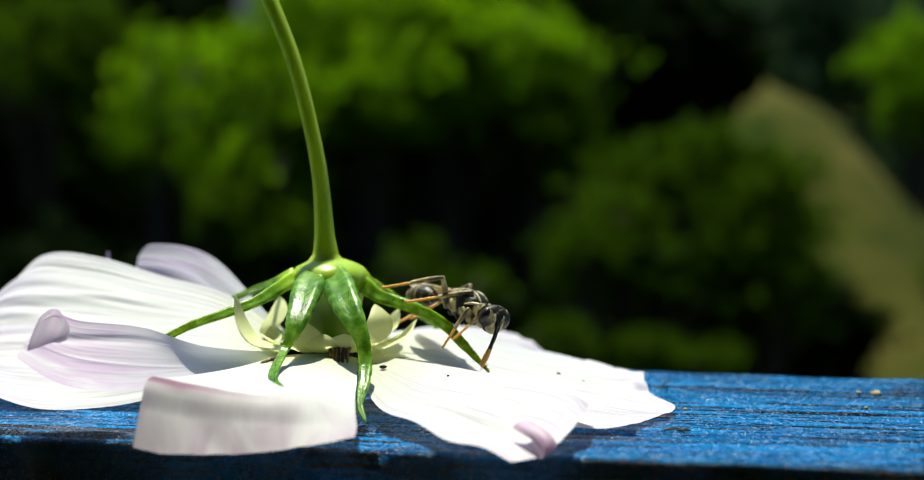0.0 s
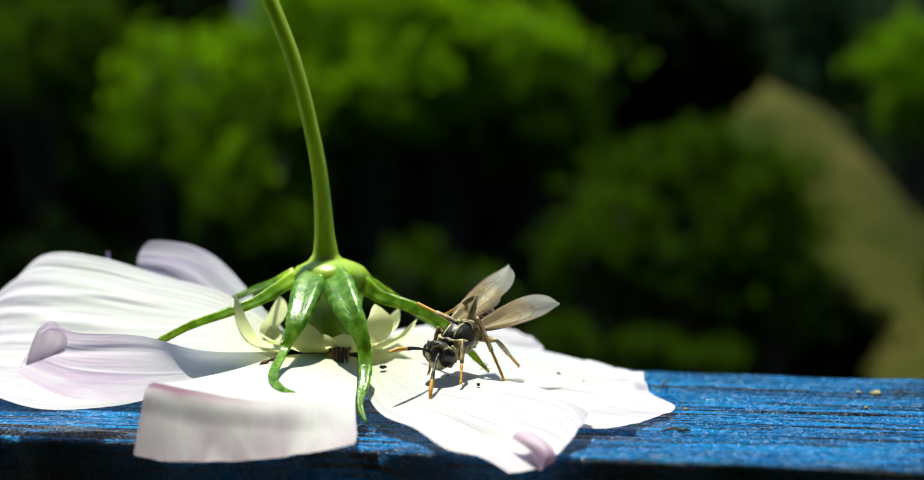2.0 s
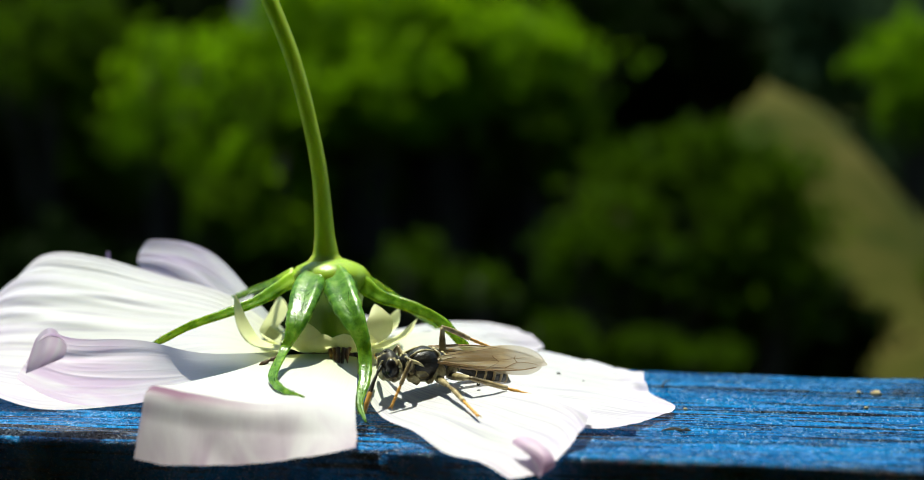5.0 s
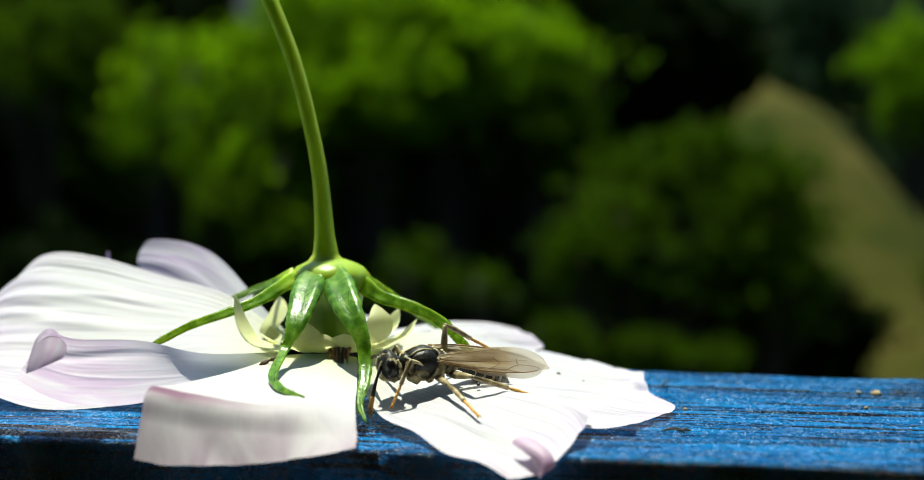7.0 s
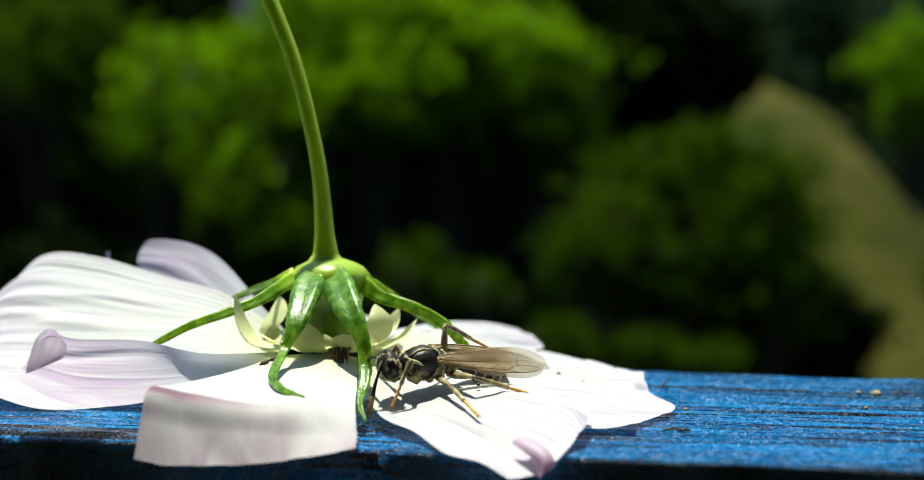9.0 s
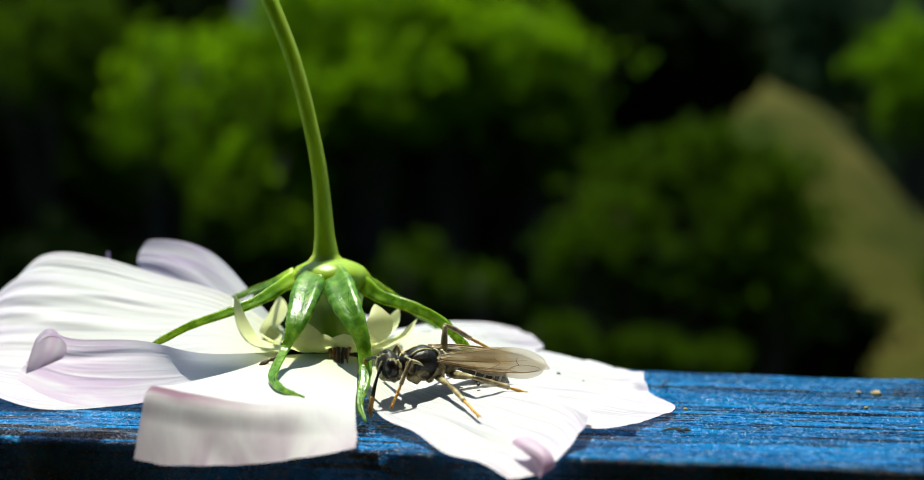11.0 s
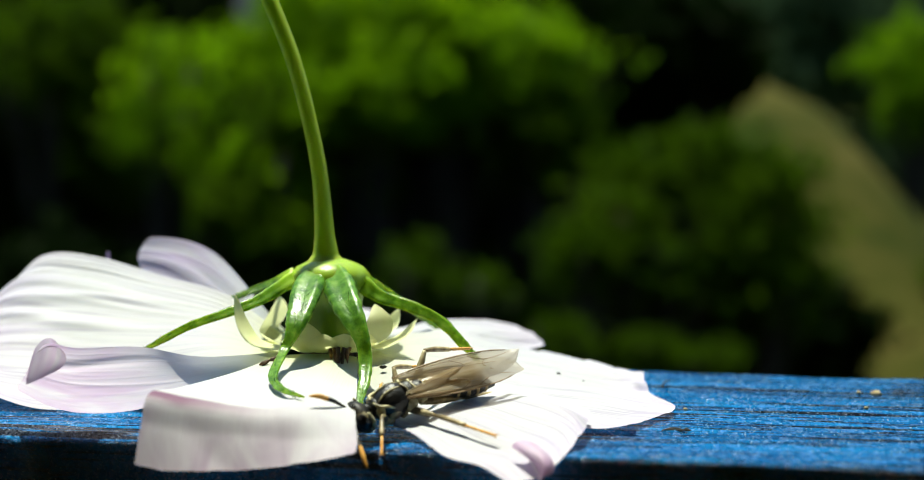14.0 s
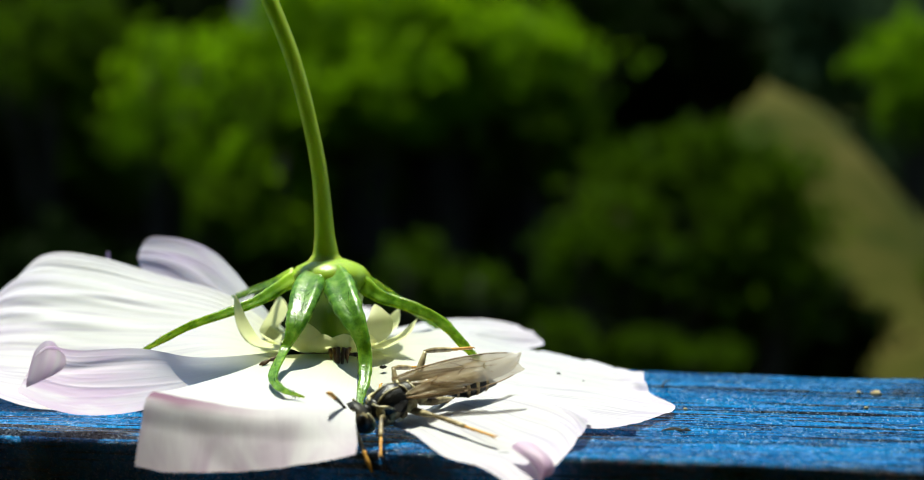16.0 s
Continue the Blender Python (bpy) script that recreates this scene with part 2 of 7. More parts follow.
def lathe(bm, profile, sides=32, scale=MM, lobes=0.0, count=8):
    """A turned form about z; profile of (radius, z)."""
    rings = [[bm.verts.new(Vector((r * (1 + lobes * math.cos(count * a)) * math.cos(a), r * (1 + lobes * math.cos(count * a)) * math.sin(a), z)) * scale)
              for a in (math.tau * k / sides for k in range(sides))] for r, z in profile]
    for a, b in zip(rings, rings[1:]):
        for k in range(sides):
            bm.faces.new((a[k], a[(k + 1) % sides], b[(k + 1) % sides], b[k]))
    bm.faces.new(rings[0][::-1])
    bm.faces.new(rings[-1])


def blob(bm, centre, radii, turn=(0, 0, 0), seg=20, rough=0.0, scale=MM, shape=None):
    m = Matrix.LocRotScale(Vector(centre) * scale, Euler([radians(a) for a in turn]), Vector(radii) * scale)
    made = bmesh.ops.create_uvsphere(bm, u_segments=seg, v_segments=seg * 2 // 3, radius=1.0)["verts"]
    for v in made:
        if shape:
            v.co = shape(v.co)
        if rough:
            v.co *= 1 + rough * noise.noise(v.co * 2.3 + Vector(centre))
        v.co = m @ v.co
    return made


# ---- ground and slope ----
def rise(x, y):
    """Height of the ground: a garden, a dry mound behind it, and a wooded hillside far off."""
    z = -1.05 + 0.05 * noise.noise(Vector((x * 0.4, y * 0.4, 0)))
    z += 1.34 * math.exp(-((x - 1.25) / 0.58) ** 2 * 0.5 - ((y - 5.6) / 1.1) ** 2 * 0.5)
    z += 0.05 * max(0.0, y - 6) + 45.0 / (1 + math.exp(-(y - 70) / 12.0))
    return z


def ground():
    bm = bmesh.new()
    xs = [-400, -120, -40, -20] + [x * 0.25 for x in range(-32, 33)] + [20, 40, 120, 400]
    ys = [-400, -100, -30, -10] + [y * 0.25 for y in range(-4, 61)] + [18, 22, 28, 36, 45, 52, 60, 68, 76, 85, 100, 120, 250, 600]
    grid = [[bm.verts.new((x, y, rise(x, y))) for x in xs] for y in ys]
    for a, b in zip(grid, grid[1:]):
        for k in range(len(xs) - 1):
            bm.faces.new((a[k], a[k + 1], b[k + 1], b[k]))
    mat = plain("dry_grass", [(0.32, (0.012, 0.024, 0.002)), (0.5, (0.036, 0.038, 0.005)), (0.7, (0.07, 0.06, 0.014))], 3.2, 0.9, 0.05)
    ob = new("ground", finish("ground", bm, mat))
    return tagged(ob, "sloping garden ground of dry yellowish grass", "ground", kind="structure")


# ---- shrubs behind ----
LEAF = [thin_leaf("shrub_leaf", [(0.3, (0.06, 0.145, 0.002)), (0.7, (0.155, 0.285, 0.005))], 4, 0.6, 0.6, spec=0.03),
        # near-black leaves: the shade of the gaps is put into their colour
        thin_leaf("shade_leaf", [(0.3, (0.002, 0.007, 0.0005)), (0.7, (0.007, 0.016, 0.001))], 4, 0.6, 0.2, spec=0.02),
        # blue-grey haze of distance mixed into the leaf green
        thin_leaf("hazy_leaf", [(0.3, (0.03, 0.06, 0.025)), (0.7, (0.05, 0.085, 0.04))], 2, 0.7, 0.2, spec=0.02),
        # shrub_leaf dimmed in colour for crowns that catch less light
        thin_leaf("dim_leaf", [(0.3, (0.018, 0.05, 0.001)), (0.7, (0.055, 0.1, 0.003))], 4, 0.6, 0.5, spec=0.02)]
BARK = plain("bark", [(0.3, (0.006, 0.005, 0.003)), (0.7, (0.018, 0.015, 0.01))], 20, 0.9, relief=0.01)


def shrub(at, low, size, leaf, count, label, leaf_size=0.05, seed=0):
    """Stems fanning out from the ground; a crown of leaf clumps with gaps, its middle at height low."""
    rng = random.Random(seed)
    root = new("shrub")
    root.location = at
    bm = bmesh.new()
    for k in range(9):
        a, lean = rng.uniform(0, math.tau), rng.uniform(0.15, 0.75)
        top = Vector((math.cos(a) * lean * size[0], math.sin(a) * lean * size[1], low + size[2] * rng.uniform(-0.3, 0.6)))
        pts = [(0.04 * math.cos(a), 0.04 * math.sin(a), -0.1), (top.x * 0.35, top.y * 0.35, top.z * 0.5), tuple(top)]
        tube(bm, pts, [0.03, 0.018, 0.006], 6, 8, scale=1.0)
    part("stem", bm, BARK, root)
    clumps = []
    for k in range(85):
        d = Vector((rng.gauss(0, 1), rng.gauss(0, 1), rng.gauss(0, 1))).normalized()
        r = rng.uniform(0.2, 1.0) ** 0.6
        clumps.append((Vector((d.x * size[0] * r, d.y * size[1] * r, low + size[2] * d.z * r)), rng.uniform(0.08, 0.2)))
    mean = (size[0] * size[2]) ** 0.5
    verts, faces = [], []
    for k in range(count):
        c, s = rng.choice(clumps)
        p = c + Vector((rng.gauss(0, 1), rng.gauss(0, 1), rng.gauss(0, 0.9))) * s * mean
        q = Euler((rng.uniform(-1.2, 1.2), rng.uniform(-1.2, 1.2), rng.uniform(0, math.tau))).to_matrix()
        ln = leaf_size * rng.uniform(0.6, 1.4)
        w = ln * 0.45
        i = len(verts)
        for x, y, z in ((-ln, 0, 0), (-ln * 0.2, -w, 0.1 * ln), (ln, 0, -0.25 * ln), (-ln * 0.2, w, 0.1 * ln)):
            verts.append(p + q @ Vector((x, y, z)))
        faces += [(i, i + 1, i + 2), (i, i + 2, i + 3)]
    me = bpy.data.meshes.new("crown")
    me.from_pydata(verts, [], faces)
    me.materials.append(leaf)
    crown = new("crown", me)
    crown.parent = root
    return tagged(root, label, "shrub", "garden shrubs")


ground()
SHRUB_LABELS = ("bright green leafy garden shrub in the sun", "near-black dense shrub, leaves coloured dark for shade", "distant shrub on the slope, haze in its blue-green leaves", "mid-green rounded garden shrub")
# x, y, crown height, half-sizes of the crown, leaf kind, leaves, leaf size
SHRUBS = [
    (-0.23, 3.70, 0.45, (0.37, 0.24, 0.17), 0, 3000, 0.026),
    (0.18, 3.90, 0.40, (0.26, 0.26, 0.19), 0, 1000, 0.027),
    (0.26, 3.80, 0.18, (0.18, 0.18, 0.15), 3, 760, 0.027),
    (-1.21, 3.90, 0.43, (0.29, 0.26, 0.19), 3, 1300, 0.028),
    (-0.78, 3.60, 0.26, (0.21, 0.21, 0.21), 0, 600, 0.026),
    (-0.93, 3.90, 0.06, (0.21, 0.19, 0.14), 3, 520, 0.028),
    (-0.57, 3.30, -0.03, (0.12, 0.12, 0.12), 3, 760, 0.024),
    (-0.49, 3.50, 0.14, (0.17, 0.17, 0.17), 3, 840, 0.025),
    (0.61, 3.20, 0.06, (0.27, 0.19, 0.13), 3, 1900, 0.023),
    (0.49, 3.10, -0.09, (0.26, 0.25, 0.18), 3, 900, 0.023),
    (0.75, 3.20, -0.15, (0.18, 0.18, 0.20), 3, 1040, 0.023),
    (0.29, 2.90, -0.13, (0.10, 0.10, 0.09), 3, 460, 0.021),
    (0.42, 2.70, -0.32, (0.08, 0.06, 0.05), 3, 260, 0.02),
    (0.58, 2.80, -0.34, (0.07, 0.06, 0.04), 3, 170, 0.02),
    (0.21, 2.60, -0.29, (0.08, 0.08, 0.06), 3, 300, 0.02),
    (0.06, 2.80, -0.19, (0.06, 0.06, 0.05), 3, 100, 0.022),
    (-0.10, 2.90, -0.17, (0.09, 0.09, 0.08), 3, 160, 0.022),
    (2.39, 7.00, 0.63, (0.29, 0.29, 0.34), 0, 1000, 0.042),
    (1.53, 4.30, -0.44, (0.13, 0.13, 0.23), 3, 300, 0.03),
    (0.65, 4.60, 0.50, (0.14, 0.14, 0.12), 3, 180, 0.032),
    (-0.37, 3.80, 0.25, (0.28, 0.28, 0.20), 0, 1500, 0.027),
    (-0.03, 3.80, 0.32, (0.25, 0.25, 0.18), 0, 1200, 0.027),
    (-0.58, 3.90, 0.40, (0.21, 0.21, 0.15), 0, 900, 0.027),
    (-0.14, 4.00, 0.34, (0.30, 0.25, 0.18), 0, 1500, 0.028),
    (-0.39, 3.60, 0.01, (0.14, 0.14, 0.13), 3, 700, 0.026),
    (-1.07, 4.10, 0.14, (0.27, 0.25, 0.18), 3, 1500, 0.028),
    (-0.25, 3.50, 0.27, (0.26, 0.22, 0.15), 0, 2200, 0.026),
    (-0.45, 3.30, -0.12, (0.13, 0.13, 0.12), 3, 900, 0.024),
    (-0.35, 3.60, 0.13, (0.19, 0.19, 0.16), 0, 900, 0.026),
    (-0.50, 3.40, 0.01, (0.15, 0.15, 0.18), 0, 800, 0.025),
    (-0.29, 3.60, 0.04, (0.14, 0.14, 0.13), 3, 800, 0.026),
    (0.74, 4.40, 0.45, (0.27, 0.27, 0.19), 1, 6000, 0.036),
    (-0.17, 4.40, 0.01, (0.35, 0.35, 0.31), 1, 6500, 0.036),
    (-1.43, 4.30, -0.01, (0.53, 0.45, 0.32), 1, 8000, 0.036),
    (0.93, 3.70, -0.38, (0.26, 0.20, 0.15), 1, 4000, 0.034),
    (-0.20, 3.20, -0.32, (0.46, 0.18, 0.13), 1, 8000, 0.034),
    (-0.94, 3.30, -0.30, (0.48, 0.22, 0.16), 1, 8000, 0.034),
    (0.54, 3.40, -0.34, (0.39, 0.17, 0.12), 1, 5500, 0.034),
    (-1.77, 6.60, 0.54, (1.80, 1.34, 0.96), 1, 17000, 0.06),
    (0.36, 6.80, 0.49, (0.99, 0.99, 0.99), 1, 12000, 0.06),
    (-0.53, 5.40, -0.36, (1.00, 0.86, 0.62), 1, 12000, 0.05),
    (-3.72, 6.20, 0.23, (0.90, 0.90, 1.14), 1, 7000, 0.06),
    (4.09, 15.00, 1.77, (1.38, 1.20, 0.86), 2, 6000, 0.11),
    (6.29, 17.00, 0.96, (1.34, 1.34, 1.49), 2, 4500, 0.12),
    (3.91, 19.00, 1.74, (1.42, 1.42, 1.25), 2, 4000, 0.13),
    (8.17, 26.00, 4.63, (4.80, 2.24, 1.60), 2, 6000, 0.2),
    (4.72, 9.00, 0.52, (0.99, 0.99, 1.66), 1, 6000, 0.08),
]
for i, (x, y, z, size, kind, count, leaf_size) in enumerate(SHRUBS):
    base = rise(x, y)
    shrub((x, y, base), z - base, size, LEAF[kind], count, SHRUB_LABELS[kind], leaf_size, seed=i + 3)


def tree_trunk():
    bm = bmesh.new()
    tube(bm, [(0, 0, -0.2), (0.03, 0, 1.5), (-0.02, 0, 3.2), (0.05, 0, 5.0)], [0.06, 0.045, 0.04, 0.03], 12, 20, scale=1.0, wobble=0.1)
    ob = new("tree_trunk", finish("tree_trunk", bm, plain("grey_bark", [(0.3, (0.12, 0.12, 0.11)), (0.7, (0.26, 0.25, 0.22))], 15, 0.9, relief=0.01)))
    ob.location = (-0.69, 4.2, -1.0)
    return tagged(ob, "grey bare tree trunk among the shrubs", "tree")


tree_trunk()


# ---- unseen dark walls, overhang and floor, added to block sky light ----
def sky_screens():
    bm = bmesh.new()
    for k in range(30):   # lapped boards
        z = -1.0 + 0.1 * k
        bmesh.ops.create_cube(bm, size=1.0, matrix=pose(0, -1.6 + 0.008 * (k % 2), z, 6, 0, 0) @ Matrix.Diagonal((18, 0.03, 0.112, 1)))
    # near black, so these screens bounce little light
    wood = plain("dark_boards", [(0.3, (0.004, 0.003, 0.002)), (0.7, (0.01, 0.008, 0.006))], 6, 0.9, spec=0.02, relief=0.003, stretch=(0.2, 1, 3))
    tagged(new("wall_sky_screen", finish("wall_sky_screen", bm, wood, False)), "unseen dark timber wall added to block sky light", "wall", kind="structure")
    bm = bmesh.new()
    bmesh.ops.create_cube(bm, size=1.0, matrix=pose(0, -0.98, 1.35, -12, 0, 0) @ Matrix.Diagonal((18, 1.84, 0.06, 1)))
    tagged(new("ceiling_sky_screen", finish("ceiling_sky_screen", bm, wood, False)), "unseen dark timber overhang added to block sky light", "eave", kind="structure")
    bm = bmesh.new()
    bmesh.ops.create_cube(bm, size=1.0, matrix=pose(0, -0.85, -1.0) @ Matrix.Diagonal((18, 1.5, 0.08, 1)))
    tagged(new("floor", finish("floor", bm, wood, False)), "unseen near-black timber floor added to limit bounced light", "floor", kind="structure")

    for k, x in enumerate((-2.6, 2.6)):
        bm = bmesh.new()
        bmesh.ops.create_cube(bm, size=1.0, matrix=pose(x, -0.9, 0.2) @ Matrix.Diagonal((0.06, 1.46, 2.4, 1)))
        tagged(new("wall_end_%d" % (k + 1), finish("wall_end_screen", bm, wood, False)), "unseen dark timber end wall added to cut side light", "wall", kind="structure")


sky_screens()


# ---- the painted board ----
BOARD_YAW = -10.8


def board():
    """A weathered board: rounded worn edges, grain ridges, long cracks; depth 45 mm, 32 mm thick."""
    bm = bmesh.new()
    xs = [-600, -400, -250, -150] + [-75 + 0.45 * k for k in range(378)] + [110, 140, 180, 260, 400, 600]
    prof = []   # round the section from the underside front over the top to the back
    for k in range(9):
        z = -32 + 31.2 * k / 8
        prof.append((-22.0 - 0.1 * (z + 0.8), z, 0))   # undercut a little
    for k in range(1, 6):
        a = math.pi / 2 * k / 5
        prof.append((-22 + 0.7 * (1 - math.cos(a)), -0.7 + 0.6 * math.sin(a), 0.5 + 0.1 * k))
    for k in range(1, 130):
        prof.append((-21.2 + 42.8 * k / 130, 0, 1))
    for k in range(1, 5):
        a = math.pi / 2 * k / 4
        prof.append((21.6 + 1.4 * math.sin(a), -1.4 * (1 - math.cos(a)), 1))
    prof += [(23, -12, 0), (23, -32, 0)]
    # splits: a steep wall on the far side, a slope towards the viewer's side; y, from x, to x, slope width, depth
    cracks = [(8.6, 26, 130, 2.2, 0.34), (-10.9, 12, 37, 3.0, 0.6), (-7.1, 36, 52, 1.6, 0.2), (1.8, 44, 66, 1.5, 0.18), (5.5, -60, -20, 2.0, 0.3),
              (-11.8, -70, 5, 2.0, 0.3), (-3.0, 52, 85, 1.5, 0.2), (-16.0, -20, 12, 2.0, 0.35), (-19.6, 14, 27, 2.4, 0.55), (-19.8, 36, 45, 2.4, 0.5),
              (14.5, 30, 60, 1.4, 0.15), (-13.5, 45, 70, 1.6, 0.2), (-1.0, 24, 48, 1.2, 0.12), (4.5, 30, 42, 1.2, 0.15), (-5.0, 28, 36, 1.2, 0.15), (-17.0, 52, 84, 2, 0.3)]
    rings = []
    for x in xs:
        ring = []
        for y, z, top in prof:
            dy = dz = 0.0
            if top:
                g = noise.noise(Vector((x * 0.02, y * 1.3, 3)))
                g2 = noise.noise(Vector((x * 0.09, y * 3.1, 9)))
                g3 = noise.noise(Vector((x * 0.25, y * 7.0, 1)))
                dz = 0.2 * g + 0.14 * g2 + 0.1 * g3 + 0.25 * noise.noise(Vector((x * 0.03, y * 0.12, 5)))
                for cy, x0, x1, wide, deep in cracks:
                    if x0 < x < x1:
                        end = min(1.0, (x - x0) / 6, (x1 - x) / 6)
                        off = y - cy - 0.5 * noise.noise(Vector((x * 0.06, cy, 0)))
                        if -wide < off < 0:
                            dz -= deep * end * (1 + off / wide)
            if y < -18:
                chip = noise.noise(Vector((x * 0.07, 1.0, 4))) + 0.5 * noise.noise(Vector((x * 0.23, z * 0.1, 8)))
                wear = min(1.0, (-18 - y) / 2.6)
                dy = 1.1 * chip * wear
                if top and chip > 0.1:
                    dz -= 0.7 * (chip - 0.1) * wear
            ring.append(bm.verts.new(Vector((x, y + dy + 6 * max(0.0, (y - 12) / 11), z + dz - 0.15 * (1 if top else 0))) * MM))
        rings.append(ring)
    n = len(prof)
    for a, b in zip(rings, rings[1:]):
        for k in range(n):
            bm.faces.new((a[k], b[k], b[(k + 1) % n], a[(k + 1) % n]))
    bm.faces.new(rings[0])
    bm.faces.new(rings[-1][::-1])
    bmesh.ops.recalc_face_normals(bm, faces=bm.faces)
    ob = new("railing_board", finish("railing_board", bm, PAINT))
    ob.rotation_euler = (0, 0, radians(BOARD_YAW))
    for x in (-0.52, 0.52):   # posts that carry it, down to the ground
        bm = bmesh.new()
        bmesh.ops.create_cube(bm, size=1.0, matrix=pose(0, 0, -0.53) @ Matrix.Diagonal((0.06, 0.036, 1.0, 1)))
        bmesh.ops.bevel(bm, geom=bm.edges[:], offset=0.003, segments=2, affect="EDGES")
        part("post", bm, PAINT, ob, "", pose(x, 0.002, 0))
    return tagged(ob, "weathered blue painted wooden board with cracked grain", "board")


board()


# ---- the flower, lying face down with its stem up ----
flower = tagged(new("cosmos_flower"), "pale mauve-white cosmos flower lying face down on the board", "flower")


def petal(base_label, rows, root, tissue=None, crease=0.12, lines=5.0, ruffle=0.3, teeth=0.0, seed=0, ragged=0.0, folds=(), steps=(), smooth=False):
    """A petal lofted over guide lines that run from its base (root, in mm) to its tip: irregular creases and
    fine ribs along its length, broad folds (c at base, c at tip, width, height, from s, to s), pleats that
    lift one side over the other (c at base, c at tip, width, height, from s), a worn rim."""
    base = Vector(root)
    nu, nv = 84, 96
    along = lagrange if smooth else spline
    across = lagrange if len(rows[0]) == 3 else spline
    lines_of = list(zip(*rows))
    bm = bmesh.new()
    uv = bm.loops.layers.uv.new("UVMap")

    def place(s, c):
        return across([along(line, min(1.0, max(0.0, s))) for line in lines_of], min(1.0, max(0.0, c)))

    grid = []
    for i in range(nu + 1):
        row = []
        for j in range(nv + 1):
            c = j / nv
            s = i / nu
            c += ragged * ((s * 6.4) % 1) ** 3 * (1 - c) ** 3
            edge = (2 * c - 1) ** 2
            worn = teeth * (abs(math.sin(c * 3 * math.pi + 0.35)) + 0.5 * noise.noise(Vector((c * 21, seed, 4)))) + 0.02 * edge ** 3
            s2 = s * (1 - worn + 0.012 * noise.noise(Vector((c * 9, seed, 2))))
            p = place(s2, c)
            n = (place(s2 + 0.02, c) - place(s2 - 0.02, c)).cross(place(s2, c + 0.03) - place(s2, c - 0.03))
            n = n.normalized() if n.length > 1e-9 else Vector((0, 0, 1))
            fade = min(1, s * 1.8) ** 1.4
            warp = 0.5 * noise.noise(Vector((c * 2.2, s * 1.6, seed + 7)))
            valley = noise.noise(Vector((c * lines + warp, s * 0.9, seed)))
            minor = noise.noise(Vector((c * lines * 2.7 + 1.6 * warp, s * 1.7, seed + 2)))
            w = -crease * (1.5 * math.exp(-(valley / 0.13) ** 2) + 0.6 * math.exp(-(minor / 0.12) ** 2))
            w += 1.6 * crease * valley + 0.22 * crease * noise.noise(Vector((c * 42 + 3 * warp, s * 2.5, seed + 5)))
            w *= fade
            for c0, c1, wide, high, s0, s1 in folds:
                if s0 < s < s1:
                    mid = c0 + (c1 - c0) * s + 0.03 * math.sin(7 * s + c0 * 9)
                    w += high * math.exp(-((c - mid) / wide) ** 2) * math.sin(math.pi * (s - s0) / (s1 - s0))
            for c0, c1, wide, high, s0 in steps:
                if s > s0:
                    u = max(0.0, min(1.0, 0.5 + (c0 + (c1 - c0) * s + 0.02 * math.sin(9 * s) - c) / wide))
                    w += high * u * u * (3 - 2 * u) * min(1.0, (s - s0) * 4)
            w += ruffle * s ** 3 * noise.noise(Vector((c * 3.5, s * 2, seed + 3)))
            row.append((bm.verts.new((p + n * w - base) * MM), s, c))
        grid.append(row)
    for a, b in zip(grid, grid[1:]):
        for j in range(nv):
            quad = (a[j], a[j + 1], b[j + 1], b[j])
            f = bm.faces.new([q[0] for q in quad])
            for loop, q in zip(f.loops, quad):
                loop[uv].uv = (q[1], q[2])
    return part("petal", bm, tissue or PETAL, flower, base_label, pose(*(base * MM)))


def petal_curl(rows, parent, base, tissue=None, label="pink rolled-up tip", steps=22):
    """A turned-over piece of a petal's rim, lofted over three guide lines."""
    bm = bmesh.new()
    base = Vector(base)
    uv = bm.loops.layers.uv.new("UVMap")
    grid = []
    for i in range(steps + 1):
        row = []
        for j in range(steps + 1):
            a, m, b = (lagrange([r[k] for r in rows], i / steps) for k in range(3))
            p = lagrange([a, m, b], j / steps)
            p.y += 0.12 * noise.noise(Vector((j / steps * 5, i / steps * 1.5, base.x)))
            row.append(bm.verts.new((p - base) * MM))
        grid.append(row)
    for a, b in zip(grid, grid[1:]):
        for j in range(steps):
            f = bm.faces.new((a[j], a[j + 1], b[j + 1], b[j]))
            for loop in f.loops:
                loop[uv].uv = (0.75, j / steps)
    return part("curled_tip", bm, tissue or PINK, parent, label)


petal("white petal with ragged pale tip", [
    [(3.48, 3, 5.27), (3.62, 1, 5.03), (3.76, -1, 4.75), (3.9, -3, 4.54)],
    [(11.33, 9, 5.95), (11.68, 4, 4.57), (12.02, -3, 3.13), (11.95, -10, 2.21)],
    [(18.81, 12, 3.76), (18.86, 6, 2.89), (18.69, -4, 1.87), (17.67, -15, 0.92)],
    [(25.39, 12, 1.75), (25.76, 6, 1.32), (25.27, -5, 1.19), (21.47, -18.5, 0.67)],
    [(29.6, 10, 0.77), (29.6, 5, 0.38), (28.98, -7, 0.73), (24.39, -18.8, 0.47)],
    [(31.92, 8, 0.74), (31.23, 3, 0.44), (32.22, -8.5, 0.32), (27.07, -17, 0.45)]], (3.69, 0, 4.91), crease=0.07, lines=3, teeth=0.006, seed=1, ragged=0.05,
    steps=((0.2, 0.36, 0.06, -0.75, 0.4),), folds=((0.7, 0.62, 0.05, -0.25, 0.5, 1.1),))
